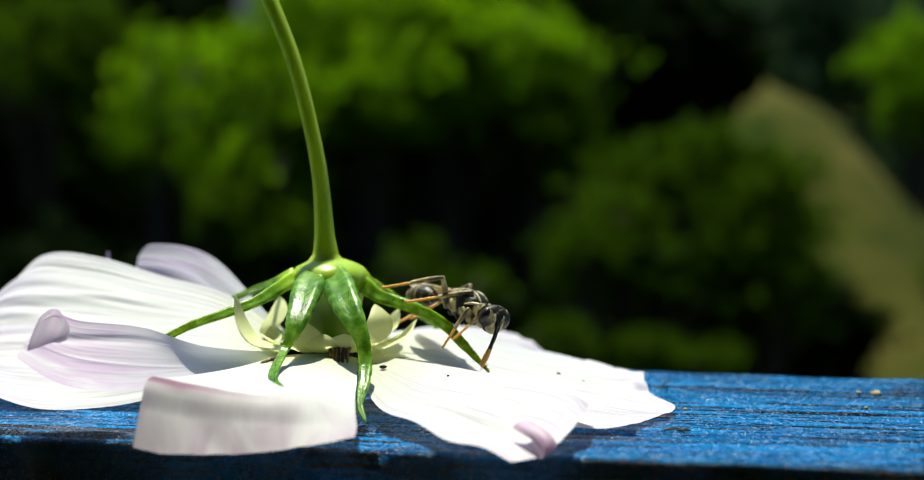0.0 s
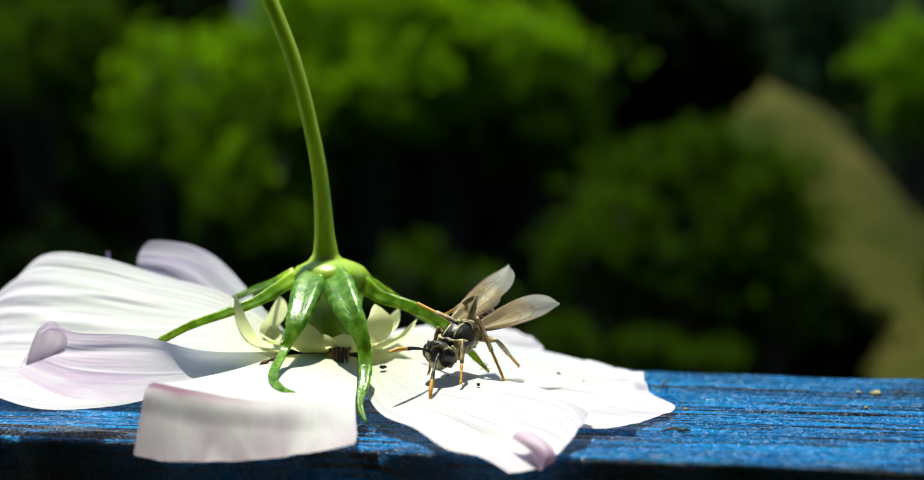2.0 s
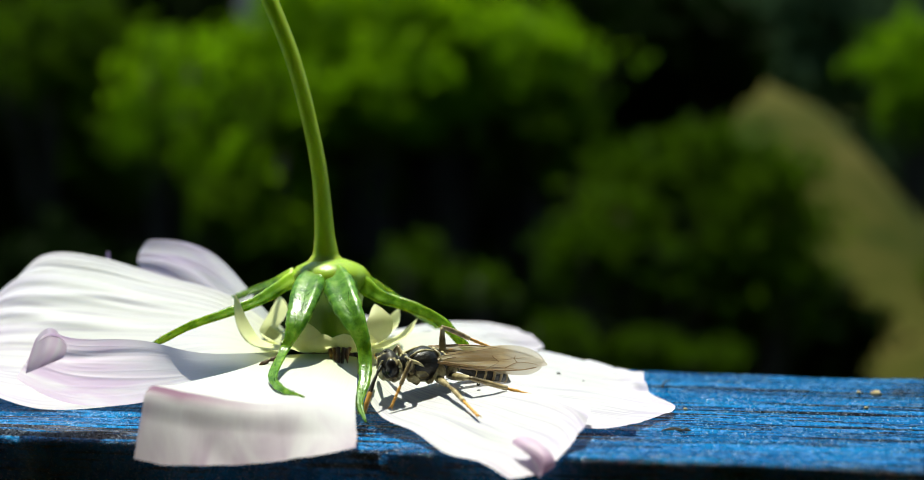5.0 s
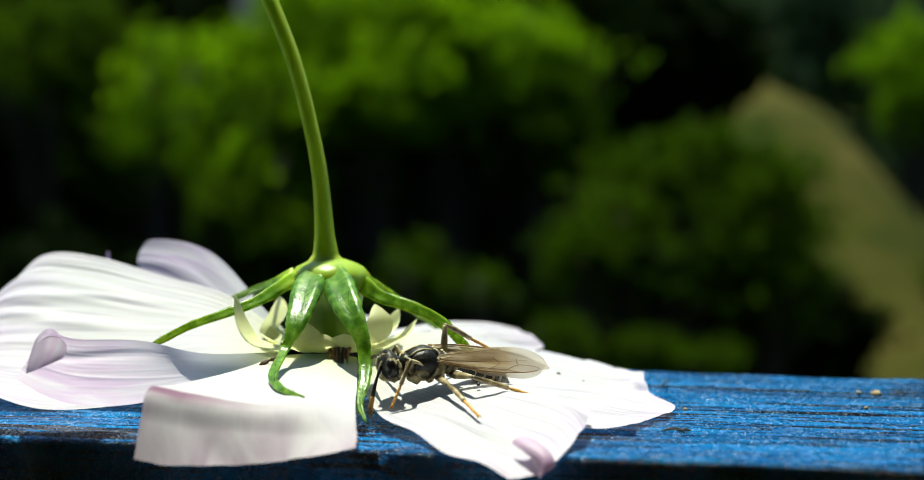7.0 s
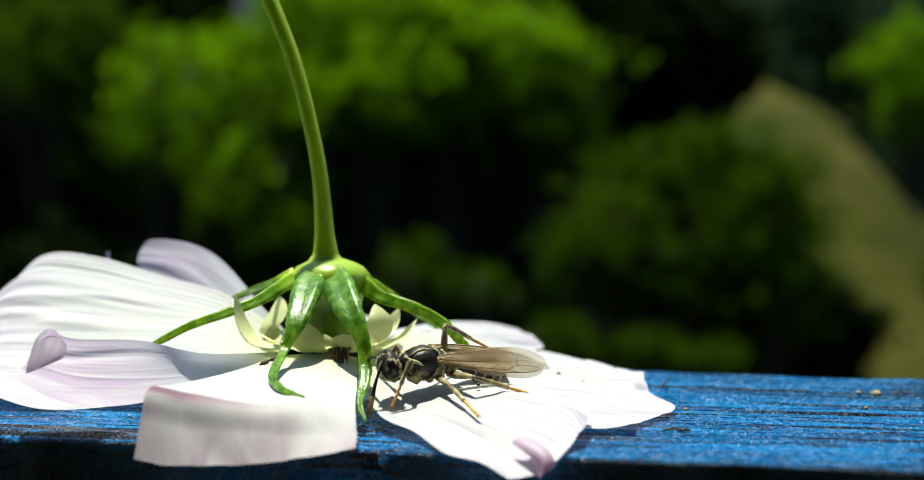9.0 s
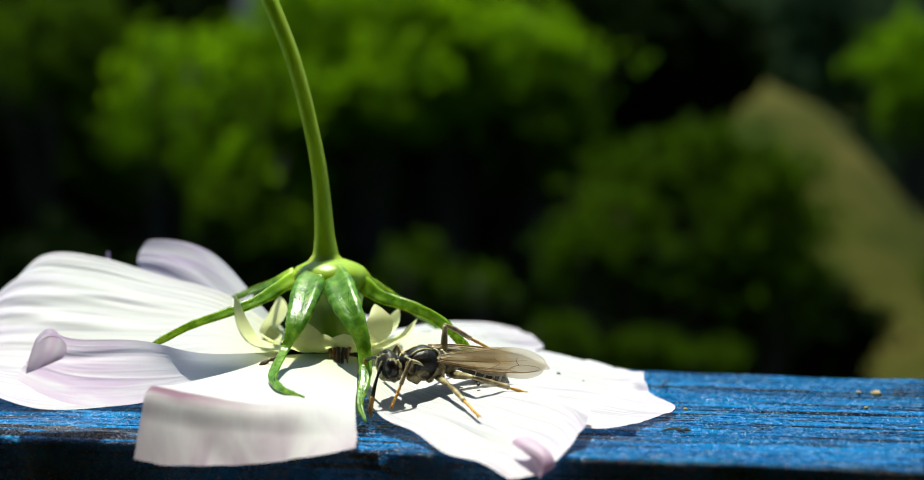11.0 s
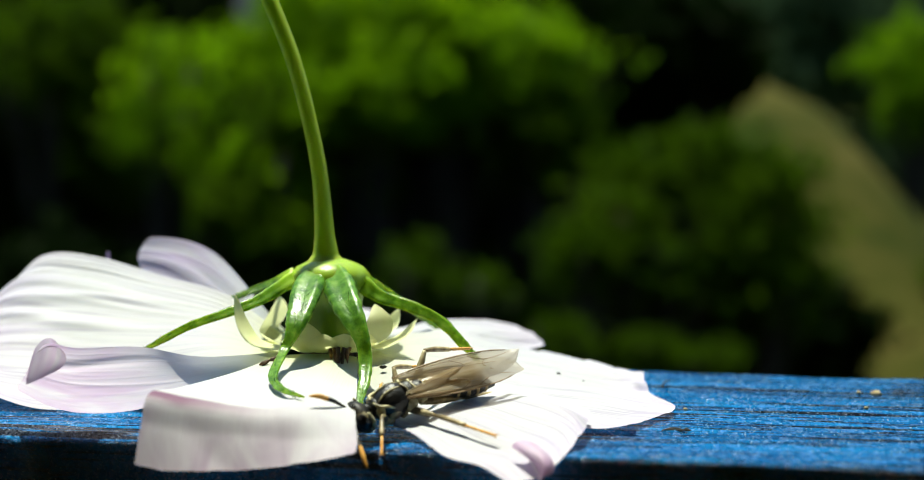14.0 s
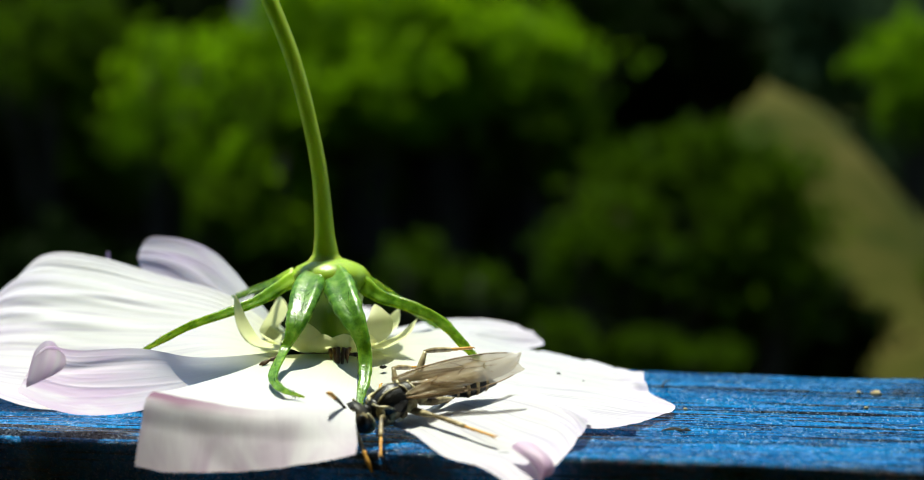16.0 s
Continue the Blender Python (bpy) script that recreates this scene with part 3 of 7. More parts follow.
petal_back_right = petal("white petal bent up behind the stalk", [
    [(1.94, 4, 5.74), (2.72, 3, 5.56), (3.38, 2, 5.38)],
    [(6.84, 14, 5.3), (8.82, 11, 5.18), (10.12, 8, 4.7)],
    [(12.2, 22, 4.88), (15.15, 18, 4.23), (16.96, 13, 2.88)],
    [(18.09, 28, 3.57), (21.01, 24, 2.77), (22.06, 19, 2.15)]], (2.72, 3, 5.56), seed=2, smooth=True)
petal_back = petal("white petal seen under the stalk", [
    [(-2.79, 4, 5.45), (-0.53, 5, 5.34), (1.94, 4, 5.45)],
    [(-3.32, 14, 4.67), (-0.87, 15, 4.75), (2.08, 14, 4.67)],
    [(-3.86, 25, 3.96), (-0.45, 25, 3.96), (3.09, 23, 4.03)],
    [(-3.19, 32, 3.3), (-0.41, 33, 3.34), (2.59, 31, 3.26)]], (-0.53, 5, 5.34), seed=3, smooth=True)
petal_back_left = petal("mauve-tipped petal standing up at the back", [
    [(-4.01, 2, 6.54), (-4.56, 4, 5.74), (-4.09, 5, 5.34)],
    [(-11.15, 8, 6.84), (-10.95, 10.5, 8.89), (-10.54, 12.6, 10.17)],
    [(-17.67, 13, 8.56), (-16.92, 15.6, 11.18), (-15.4, 17.8, 13.38)],
    [(-22.0, 17, 10.05), (-23.35, 19.2, 12.13), (-22.73, 20.8, 14.17)]], (-4.56, 4, 5.74), MAUVE, 0.06, 3, 0.3, seed=4, smooth=True,
    folds=((0.3, 0.45, 0.1, -0.5, 0.5, 1.1),))
petal_left = petal("broad white creased petal arched over the board", [
    [(-4.88, 2, 6.08), (-4.98, 1, 5.49), (-4.91, 0, 4.92), (-4.66, -1, 4.52), (-4.36, -2, 4.3)],
    [(-11.43, 8, 9.58), (-11.69, 6, 8.06), (-11.75, 3, 6.45), (-11.19, -1, 5.15), (-9.93, -4, 3.71)],
    [(-19.53, 13, 11.34), (-20.1, 10, 9.31), (-20.09, 6, 6.74), (-18.38, 0, 3.88), (-14.78, -6, 1.45)],
    [(-26.66, 15, 13.26), (-27.75, 12, 10.65), (-27.26, 7, 7.24), (-25.27, 1, 3.18), (-21.08, -6, 0.24)],
    [(-32.55, 15.5, 13.43), (-33.84, 12.5, 10.87), (-33.3, 7, 7.24), (-31.33, 1, 3.47), (-26.83, -6, 0.24)],
    [(-36.16, 14.5, 9.98), (-37.6, 11.5, 8.07), (-38.14, 7, 6.27), (-35.95, 1, 3.64), (-32.64, -5, 2.02)]], (-4.91, 0, 5.03), crease=0.075, lines=12, ruffle=0.3, teeth=0.012, seed=5,
    folds=((0.3, 0.36, 0.03, 0.36, 0.3, 1.1), (0.52, 0.5, 0.03, 0.26, 0.25, 1.1), (0.62, 0.68, 0.025, 0.22, 0.4, 1.1), (0.12, 0.2, 0.02, 0.18, 0.7, 1.1), (0.44, 0.42, 0.018, -0.16, 0.5, 1.1), (0.24, 0.29, 0.016, -0.14, 0.6, 1.1)))
petal_front_left = petal("mauve petal folded over, showing its shaded side", [
    [(-4.2, -4, 5.11), (-4.61, -5, 4.73), (-4.37, -6, 4.31)],
    [(-10.23, -11, 5.84), (-10.04, -12, 4.66), (-9.89, -11.5, 3.12)],
    [(-14.65, -15.5, 7.45), (-15.04, -15, 4.75), (-15.17, -13.5, 1.81)],
    [(-19.23, -18, 7.83), (-19.79, -17, 5.01), (-19.53, -14.5, 1.71)],
    [(-21.5, -18.8, 8.41), (-22.52, -17.8, 5.72), (-22.57, -15.5, 2.58)],
    [(-22.68, -18.8, 7.47), (-23.84, -18, 5.74), (-25.22, -16.6, 4.36)]], (-4.5, -5, 4.78), LILAC, 0.04, 3, 0.15, seed=6,
    folds=((0.1, 0.45, 0.07, 0.22, 0.3, 0.95),))
petal_front_right = petal("white petal with curled pink tip over the edge", [
    [(3.76, -1, 4.86), (3.36, -2.5, 4.7), (3.02, -4, 4.49), (2.66, -5, 3.96)],
    [(9.82, -5, 4.07), (8.96, -9, 3.4), (7.53, -13, 2.3), (5.55, -16, 1.34)],
    [(14.72, -9, 3.14), (13.62, -14, 2.66), (12.11, -19, 1.59), (8.87, -21.5, 0.66)],
    [(19.05, -13, 2.3), (17.79, -18, 1.92), (15.92, -23, 0.6), (11.47, -26, -0.24)],
    [(22.02, -16.5, 1.73), (21.03, -21, 1.2), (18.85, -25.5, 0.04), (14.19, -28.5, -0.47)],
    [(23.63, -18, 1.33), (22.26, -23.5, 0.45), (19.58, -28.5, -0.88), (16.5, -30.5, -1.48)]], (3.1, -3.5, 4.59), crease=0.03, lines=3, ruffle=0.4, seed=7,
    steps=((0.5, 0.4, 0.1, -0.28, 0.45), (0.8, 0.72, 0.1, -0.4, 0.3)), folds=((0.3, 0.2, 0.06, -0.5, 0.45, 1.0),))
petal_front = petal("mauve-edged petal folded down over the board edge", [
    [(-4.64, -4, 4.72), (-2.57, -5, 5.01), (-0.32, -5.5, 5.12), (1.56, -5, 4.95), (2.91, -4, 4.61)],
    [(-7.35, -11, 4.31), (-4.95, -13, 4.17), (-1.73, -14, 4.2), (1.08, -14, 3.99), (3.61, -13, 3.34)],
    [(-10.69, -20, 4.35), (-7.69, -20.5, 3.84), (-3.75, -21, 3.33), (0.28, -20.5, 3.54), (4.01, -20, 2.78)],
    [(-11.85, -24.8, 4.76), (-8.28, -24.8, 4.06), (-3.73, -24.8, 3.31), (0.5, -24.5, 3.12), (4.37, -24, 1.96)],
    [(-12.15, -26.5, 2.53), (-8.42, -26.5, 1.79), (-3.66, -26.5, 1.42), (0.76, -26.8, 1.29), (4.68, -26.8, 1.2)],
    [(-12.34, -28.1, -0.55), (-8.32, -28.2, -0.71), (-3.59, -28.1, -0.64), (0.73, -28.5, -0.02), (4.64, -28.6, 0.59)]], (-0.37, -5, 5.06), RIMMED, 0.02, 3, 0.15, seed=8,
    folds=((-0.1, 0.42, 0.08, -0.14, 0.55, 1.25), (0.62, 0.7, 0.05, 0.12, 0.3, 0.8), (0.42, 0.3, 0.04, -0.12, 0.1, 0.6)))
petal_curl([
    [(16.62, -27.2, 0.82), (17.34, -27.2, 1.32), (18.45, -26.8, 1.02)],
    [(17.55, -28.6, 0.36), (18.44, -28.8, 0.9), (19.38, -28, 0.43)],
    [(18.44, -29.6, -0.34), (19.08, -29.9, 0.26), (19.87, -28.8, -0.23)],
    [(18.49, -30.2, -1.28), (19.07, -30.2, -0.83), (19.56, -29.4, -0.78)]], petal_front_right, (3.1, -3.5, 4.59))
petal_curl([
    [(-23, -17.8, 7.8), (-21.87, -17.4, 8.7), (-20.62, -17.8, 7.7)],
    [(-22.95, -19.2, 6.88), (-21.31, -19.6, 7.71), (-19.92, -19.2, 7.17)],
    [(-22.88, -20.2, 6.13), (-21.38, -20.8, 6.59), (-20.02, -20.2, 6.61)],
    [(-22.97, -20.4, 5.28), (-22, -21, 5.65), (-20.91, -20.8, 6.11)]], petal_front_left, (-4.5, -5, 4.78), LILAC, "pale curled-over lobe")
stub_rows = [
    [(-26.38, 17, 11.99), (-26.12, 17, 11.99), (-25.8, 17, 11.99)],
    [(-26.31, 17, 12.77), (-26.06, 16.8, 12.78), (-25.79, 17, 12.64)],
    [(-26.24, 17, 13.35), (-25.99, 16.8, 13.36), (-25.78, 17, 13.16)],
    [(-26.23, 17, 13.61), (-26.01, 16.9, 13.68), (-25.85, 17, 13.55)]]
petal_curl(stub_rows, petal_left, (-4.91, 0, 5.03), MAUVE_HEM, "tiny pink shrivelled point")


def receptacle():
    bm = bmesh.new()
    lathe(bm, [(0.6, 13.8), (1.4, 13.7), (2.3, 13.4), (3.2, 12.95), (3.8, 12.2), (3.8, 11.4), (3.2, 10.2), (2.9, 8.6), (3.0, 7.0), (2.9, 6.0), (2.2, 5.2)], 64, lobes=0.015)
    part("receptacle", bm, CUP, flower, "glossy green swollen flower base")
    bm = bmesh.new()
    tube(bm, STEM_LINE, [2.5, 1.3, 0.98, 0.86, 0.78, 0.75, 0.74, 0.74, 0.75, 0.76, 0.78, 0.8, 0.8], 20, 72)
    part("flower_stem", bm, STEM, flower, "smooth yellow-green upright stalk")
    bm = bmesh.new()
    for k in range(26):
        a = math.tau * k / 26
        r = 2.1 + 0.4 * math.sin(k * 2.1)
        tube(bm, [(r * math.cos(a), r * math.sin(a), 5.6), (r * 1.1 * math.cos(a), r * 1.1 * math.sin(a), 4.0), (r * 1.2 * math.cos(a), r * 1.2 * math.sin(a), 2.8 + 0.6 * math.sin(k))], [0.25, 0.3, 0.16], 6, 5)
    for a, b in FLORETS:   # a few that stick out between the petals
        m = (Vector(a) + Vector(b)) / 2 + Vector((0, -0.15, 0))
        tube(bm, [a, tuple(m), b], [0.2, 0.2, 0.05], 6, 8, wobble=0.5)
    part("floret", bm, ANTHER, flower, "brown and yellow florets under the petals")


def sepal(pts, widths, seed=0):
    """A green strap with a keel, flattened, downy along its edges; origin at its root."""
    root = Vector(pts[0])
    bm = bmesh.new()
    rel = [tuple(Vector(p) - root) for p in pts]
    tube(bm, rel, widths, 18, 44, flat=0.5, up=(0.1, 1.0, -0.5), wobble=0.14, groove=0.5)
    rng = random.Random(seed)
    for k in range(420):   # down
        s = rng.uniform(0.3, 0.98)
        c = spline(rel, s)
        w = widths[min(len(widths) - 1, int(s * (len(widths) - 1)))]
        d = Vector((rng.gauss(0, 1), rng.gauss(0, 1), rng.gauss(0.3, 1))).normalized()
        p, q = c + d * w * 0.5, c + d * (w * 0.8 + rng.uniform(0.1, 0.25))
        e = d.orthogonal() * 0.02
        bm.faces.new([bm.verts.new(v * MM) for v in (p - e, p + e, q)])
    return part("sepal", bm, SEPAL, flower, "", pose(*(root * MM)))


def bract(pts, width):
    """A thin pale pointed scale, cupped."""
    bm = bmesh.new()
    cols = []
    for i in range(17):
        s = i / 16
        c = spline(pts, s)
        d = (spline(pts, min(1, s + 0.02)) - spline(pts, max(0, s - 0.02))).normalized()
        side = Vector((-c.y, c.x, 0)).normalized()
        out = d.cross(side)
        w = width * (1 - s) ** 0.75 * (0.75 + 0.9 * s)
        cols.append([bm.verts.new((c + side * w * t + out * w * 0.35 * (t * t - 0.5)) * MM) for t in (-1, -0.6, -0.2, 0.2, 0.6, 1)])
    for a, b in zip(cols, cols[1:]):
        for k in range(5):
            bm.faces.new((a[k], a[k + 1], b[k + 1], b[k]))
    return part("bract", bm, BRACT, flower, "pale yellow translucent pointed bract")


STEM_LINE = [(-0.41, 0, 12.6), (-0.51, 0, 15.92), (-1.0, 0.5, 21.63), (-2.12, 1, 27.37), (-3.71, 1.5, 33.13), (-5.76, 2, 38.35), (-7.66, 2.5, 42.44)]
FLORETS = [
    ((0.61, -6.5, 5.89), (0.82, -7.1, 4.66)),
    ((1.04, -7, 5.84), (1.36, -7.6, 4.18)),
    ((1.45, -7.4, 5.94), (1.5, -8.0, 3.85)),
    ((1.93, -7.3, 5.88), (1.82, -7.8999999999999995, 4.06)),
    ((2.18, -7.1, 5.75), (2.34, -7.699999999999999, 4.52)),
    ((2.47, -6.6, 5.8), (2.08, -7.199999999999999, 4.89)),
    ((-4.9, -8, 4.77), (-5.62, -8.6, 4.47)),
    ((-4.09, -8, 5.1), (-4.76, -8.6, 4.85)),
]
receptacle()
sepal([(-2.97, -1.5, 12.12), (-6.15, -3, 10.09), (-9.19, -4.5, 8.88), (-12.32, -5.5, 7.81), (-14.74, -6, 6.6), (-17.58, -6.5, 5.02)], [0.9, 0.62, 0.48, 0.4, 0.36, 0.15], 0)
sepal([(-3.98, 2, 12.08), (-6.01, 4, 11.13), (-8.84, 7, 10.02), (-11.31, 9, 8.89), (-13.21, 10, 7.82)], [0.7, 0.5, 0.4, 0.35, 0.2], 1)
sepal([(-0.76, -1.5, 12.81), (-1.35, -3.4, 12.08), (-1.62, -5.4, 11.05), (-1.83, -7.8, 9.72), (-2.16, -9.6, 8.28), (-2.54, -10.4, 7.14), (-3.07, -11.2, 5.97), (-3.34, -16, 4.52), (-2.12, -19.5, 3.88), (0.07, -22, 3.58)], [0.9, 1.35, 1.5, 1.28, 0.95, 0.55, 0.44, 0.44, 0.34, 0.08], 2)
sepal([(-0.2, -1.5, 12.81), (0.83, -3.4, 12.08), (1.5, -5.4, 11.05), (2.36, -7.8, 9.72), (3.24, -9.4, 8.26), (3.88, -10.2, 6.86), (4.2, -11, 5.16), (4.23, -13, 3.44), (3.96, -15.5, 2.17), (4.74, -18, 0.87)], [0.9, 1.35, 1.5, 1.28, 0.98, 0.68, 0.6, 0.54, 0.4, 0.08], 3)
sepal([(2.25, -1, 12.32), (4.66, -1.6, 10.32), (8.09, -2.6, 9.21), (10.9, -3.2, 7.81), (13.02, -4.5, 5.77), (15.32, -6, 3.48)], [0.95, 0.72, 0.6, 0.56, 0.46, 0.12], 4)
sepal([(2.12, 2, 12.25), (5.38, 6, 9.73), (8.24, 10, 7.57), (10.66, 13, 5.41), (11.91, 14, 4.16)], [0.8, 0.6, 0.5, 0.4, 0.2], 5)
bract([(-4.35, -2, 5.26), (-6.86, -4, 6.05), (-7.9, -5, 7.93), (-8.44, -5, 10.69)], 2.6)
bract([(-5.04, 1, 5.49), (-6.51, 2, 6.54), (-5.71, 3, 8.2), (-5.29, 3, 9.85)], 2.8)
bract([(4.33, -1, 5.26), (5.75, -1, 5.6), (7.5, -2, 6.67), (8.52, -2, 8.09)], 2.4)
bract([(3.69, 0, 5.89), (5.01, 2, 6.43), (6.0, 3, 7.14), (6.59, 3, 8.61)], 3.0)
bract([(3.34, -3, 5.66), (4.81, -4, 6.5), (5.25, -4, 8.28), (4.53, -3, 9.58)], 3.0)
bract([(-1.86, -4, 5.38), (-2.07, -6, 5.89), (-1.68, -6.5, 6.77), (-1.51, -6, 8.03)], 3.0)
bract([(1.24, -4.5, 5.44), (1.54, -6, 5.73), (1.7, -6.5, 6.22), (1.92, -6.5, 7.1)], 3.0)
bract([(-0.39, -4.8, 5.42), (-0.33, -6.4, 5.77), (-0.16, -7, 6.28), (0.05, -6.9, 7.14)], 2.6)
bract([(2.69, -4, 5.38), (3.13, -5.4, 5.77), (3.4, -6, 6.49), (3.43, -5.6, 7.55)], 2.6)


# ---- the wasp ----
def wasp_body():
    root = tagged(new("wasp"), "slender black paper wasp with cream markings and smoky wings", "wasp")
    bm = bmesh.new()
    blob(bm, (0.0, 0, -0.05), (1.42, 1.2, 1.18), seg=28, rough=0.05)
    blob(bm, (-1.25, 0, -0.12), (0.7, 0.98, 0.85), seg=22)
    blob(bm, (-1.95, 0, -0.28), (0.75, 0.85, 0.75), seg=22)
    blob(bm, (1.2, 0, -0.1), (0.45, 0.9, 0.78), seg=20)
    thorax = part("thorax", bm, BLACK, root, "black shiny thorax")
    bm = bmesh.new()
    blob(bm, (-0.3, 0, -0.62), (1.35, 0.84, 0.68), seg=20, rough=0.2)
    for sy in (1, -1):   # hip joints
        for x in (0.55, -0.45, -1.25):
            blob(bm, (x, 0.5 * sy, -1.05), (0.34, 0.3, 0.36), seg=10, rough=0.2)
    part("breast", bm, HEAD_CHITIN, thorax, "mottled black and cream underside")
    bm = bmesh.new()
    for sy in (1, -1):   # cream lines over the back and sides
        tube(bm, [(1.38, 0.2 * sy, 0.58), (1.2, 0.72 * sy, 0.52), (0.7, 0.95 * sy, 0.38), (0.2, 1.1 * sy, 0.1)], [0.1, 0.13, 0.13, 0.07], 6, 14)
        tube(bm, [(-0.8, 0.08 * sy, 0.94), (-0.95, 0.5 * sy, 0.82), (-1.05, 0.9 * sy, 0.35)], [0.1, 0.12, 0.1], 6, 10)
        tube(bm, [(-1.55, 0.05 * sy, 0.62), (-1.62, 0.5 * sy, 0.5), (-1.65, 0.85 * sy, 0.1)], [0.1, 0.12, 0.1], 6, 10)
        tube(bm, [(-2.35, 0.2 * sy, 0.3), (-2.6, 0.45 * sy, 0.0), (-2.6, 0.5 * sy, -0.5)], [0.12, 0.16, 0.12], 6, 10)
        blob(bm, (0.25, 0.9 * sy, -0.4), (0.6, 0.34, 0.4), seg=14, rough=0.25)
        blob(bm, (-1.0, 0.8 * sy, -0.4), (0.55, 0.36, 0.55), seg=14, rough=0.25)
        blob(bm, (1.15, 0.66 * sy, 0.05), (0.36, 0.32, 0.5), seg=12, rough=0.2)
        blob(bm, (-1.9, 0.66 * sy, -0.4), (0.52, 0.34, 0.45), seg=14, rough=0.2)
        blob(bm, (0.9, 0.7 * sy, -0.75), (0.48, 0.32, 0.4), seg=12)
        tube(bm, [(1.15, 0.45 * sy, 0.66), (0.5, 0.36 * sy, 0.97), (-0.1, 0.34 * sy, 1.04), (-0.65, 0.32 * sy, 0.95)], [0.07, 0.12, 0.12, 0.06], 6, 14)
    part("marking", bm, CREAM, thorax, "cream stripes and side patches")

    bm = bmesh.new()
    blob(bm, (0.1, 0, -0.05), (0.78, 1.24, 1.14), seg=26, shape=lambda v: Vector((v.x * (1 - 0.15 * v.z), v.y * (1 - 0.22 * max(0, -v.z)), v.z)))
    blob(bm, (-0.55, 0, 0.1), (0.35, 0.4, 0.4), seg=14)
    head = part("head", bm, HEAD_CHITIN, root, "black head with cream face", pose(0.00235, 0, 0.0, 0, 8, 0) @ Matrix.Scale(1.0, 4))
    for sy in (1, -1):
        bm = bmesh.new()
        blob(bm, (0.2, 0.86 * sy, 0.1), (0.45, 0.4, 0.68), (8 * sy, 0, 0), seg=22)
        part("compound_eye", bm, EYE_BLACK, head, "glossy black eye")
    bm = bmesh.new()
    blob(bm, (0.56, 0, -0.5), (0.4, 0.7, 0.58), seg=16)
    blob(bm, (0.35, 0, -0.95), (0.25, 0.42, 0.18), seg=14)
    for sy in (1, -1):
        tube(bm, [(0.7, 0.42 * sy, 0.6), (0.86, 0.34 * sy, 0.1), (0.82, 0.4 * sy, -0.3)], [0.07, 0.14, 0.12], 6, 10)
        tube(bm, [(-0.25, 1.0 * sy, 0.7), (-0.36, 1.14 * sy, 0.0), (-0.2, 1.0 * sy, -0.7)], [0.09, 0.16, 0.14], 6, 10)
    for sy in (1, -1):   # cheeks
        blob(bm, (0.0, 0.72 * sy, -0.6), (0.5, 0.34, 0.4), seg=12, rough=0.2)
    part("face", bm, CREAM, head, "cream face plate")
    bm = bmesh.new()
    for y, x in ((0, 0.35), (0.14, 0.2), (-0.14, 0.2)):
        blob(bm, (x, y, 1.04), (0.1, 0.1, 0.09), seg=8)
    part("ocellus", bm, EYE_BLACK, head)

    bm = bmesh.new()   # petiole and gaster, drooping a little
    spine = [(-2.4, 0, -0.45), (-3.1, 0, -0.62), (-3.8, 0, -0.7), (-4.5, 0, -0.75), (-5.4, 0, -0.85), (-6.4, 0, -1.0), (-7.5, 0, -1.35)]
    waist = Vector(spine[0])
    spine = [tuple(Vector(p) - waist) for p in spine]
    tube(bm, spine, [0.26, 0.2, 0.34, 0.74, 0.88, 0.7, 0.08], 22, 40)
    abdomen = part("abdomen", bm, BLACK, root, "black banded abdomen on a thin waist", pose(*(waist * MM)))
    for s in (0.42, 0.55, 0.67, 0.78, 0.88):   # pale hind rims of the segments
        bm = bmesh.new()
        r = {0.42: 0.52, 0.55: 0.78, 0.67: 0.88, 0.78: 0.77, 0.88: 0.53}[s]
        c0, c1 = spline(spine, s - 0.022), spline(spine, s + 0.02)
        tube(bm, [tuple(c0), tuple((c0 + c1) / 2), tuple(c1)], [r * 0.99, r * 1.045, r * 1.0], 22, 4)
        part("band", bm, TAN, abdomen, "tan band")
    return root, abdomen, head


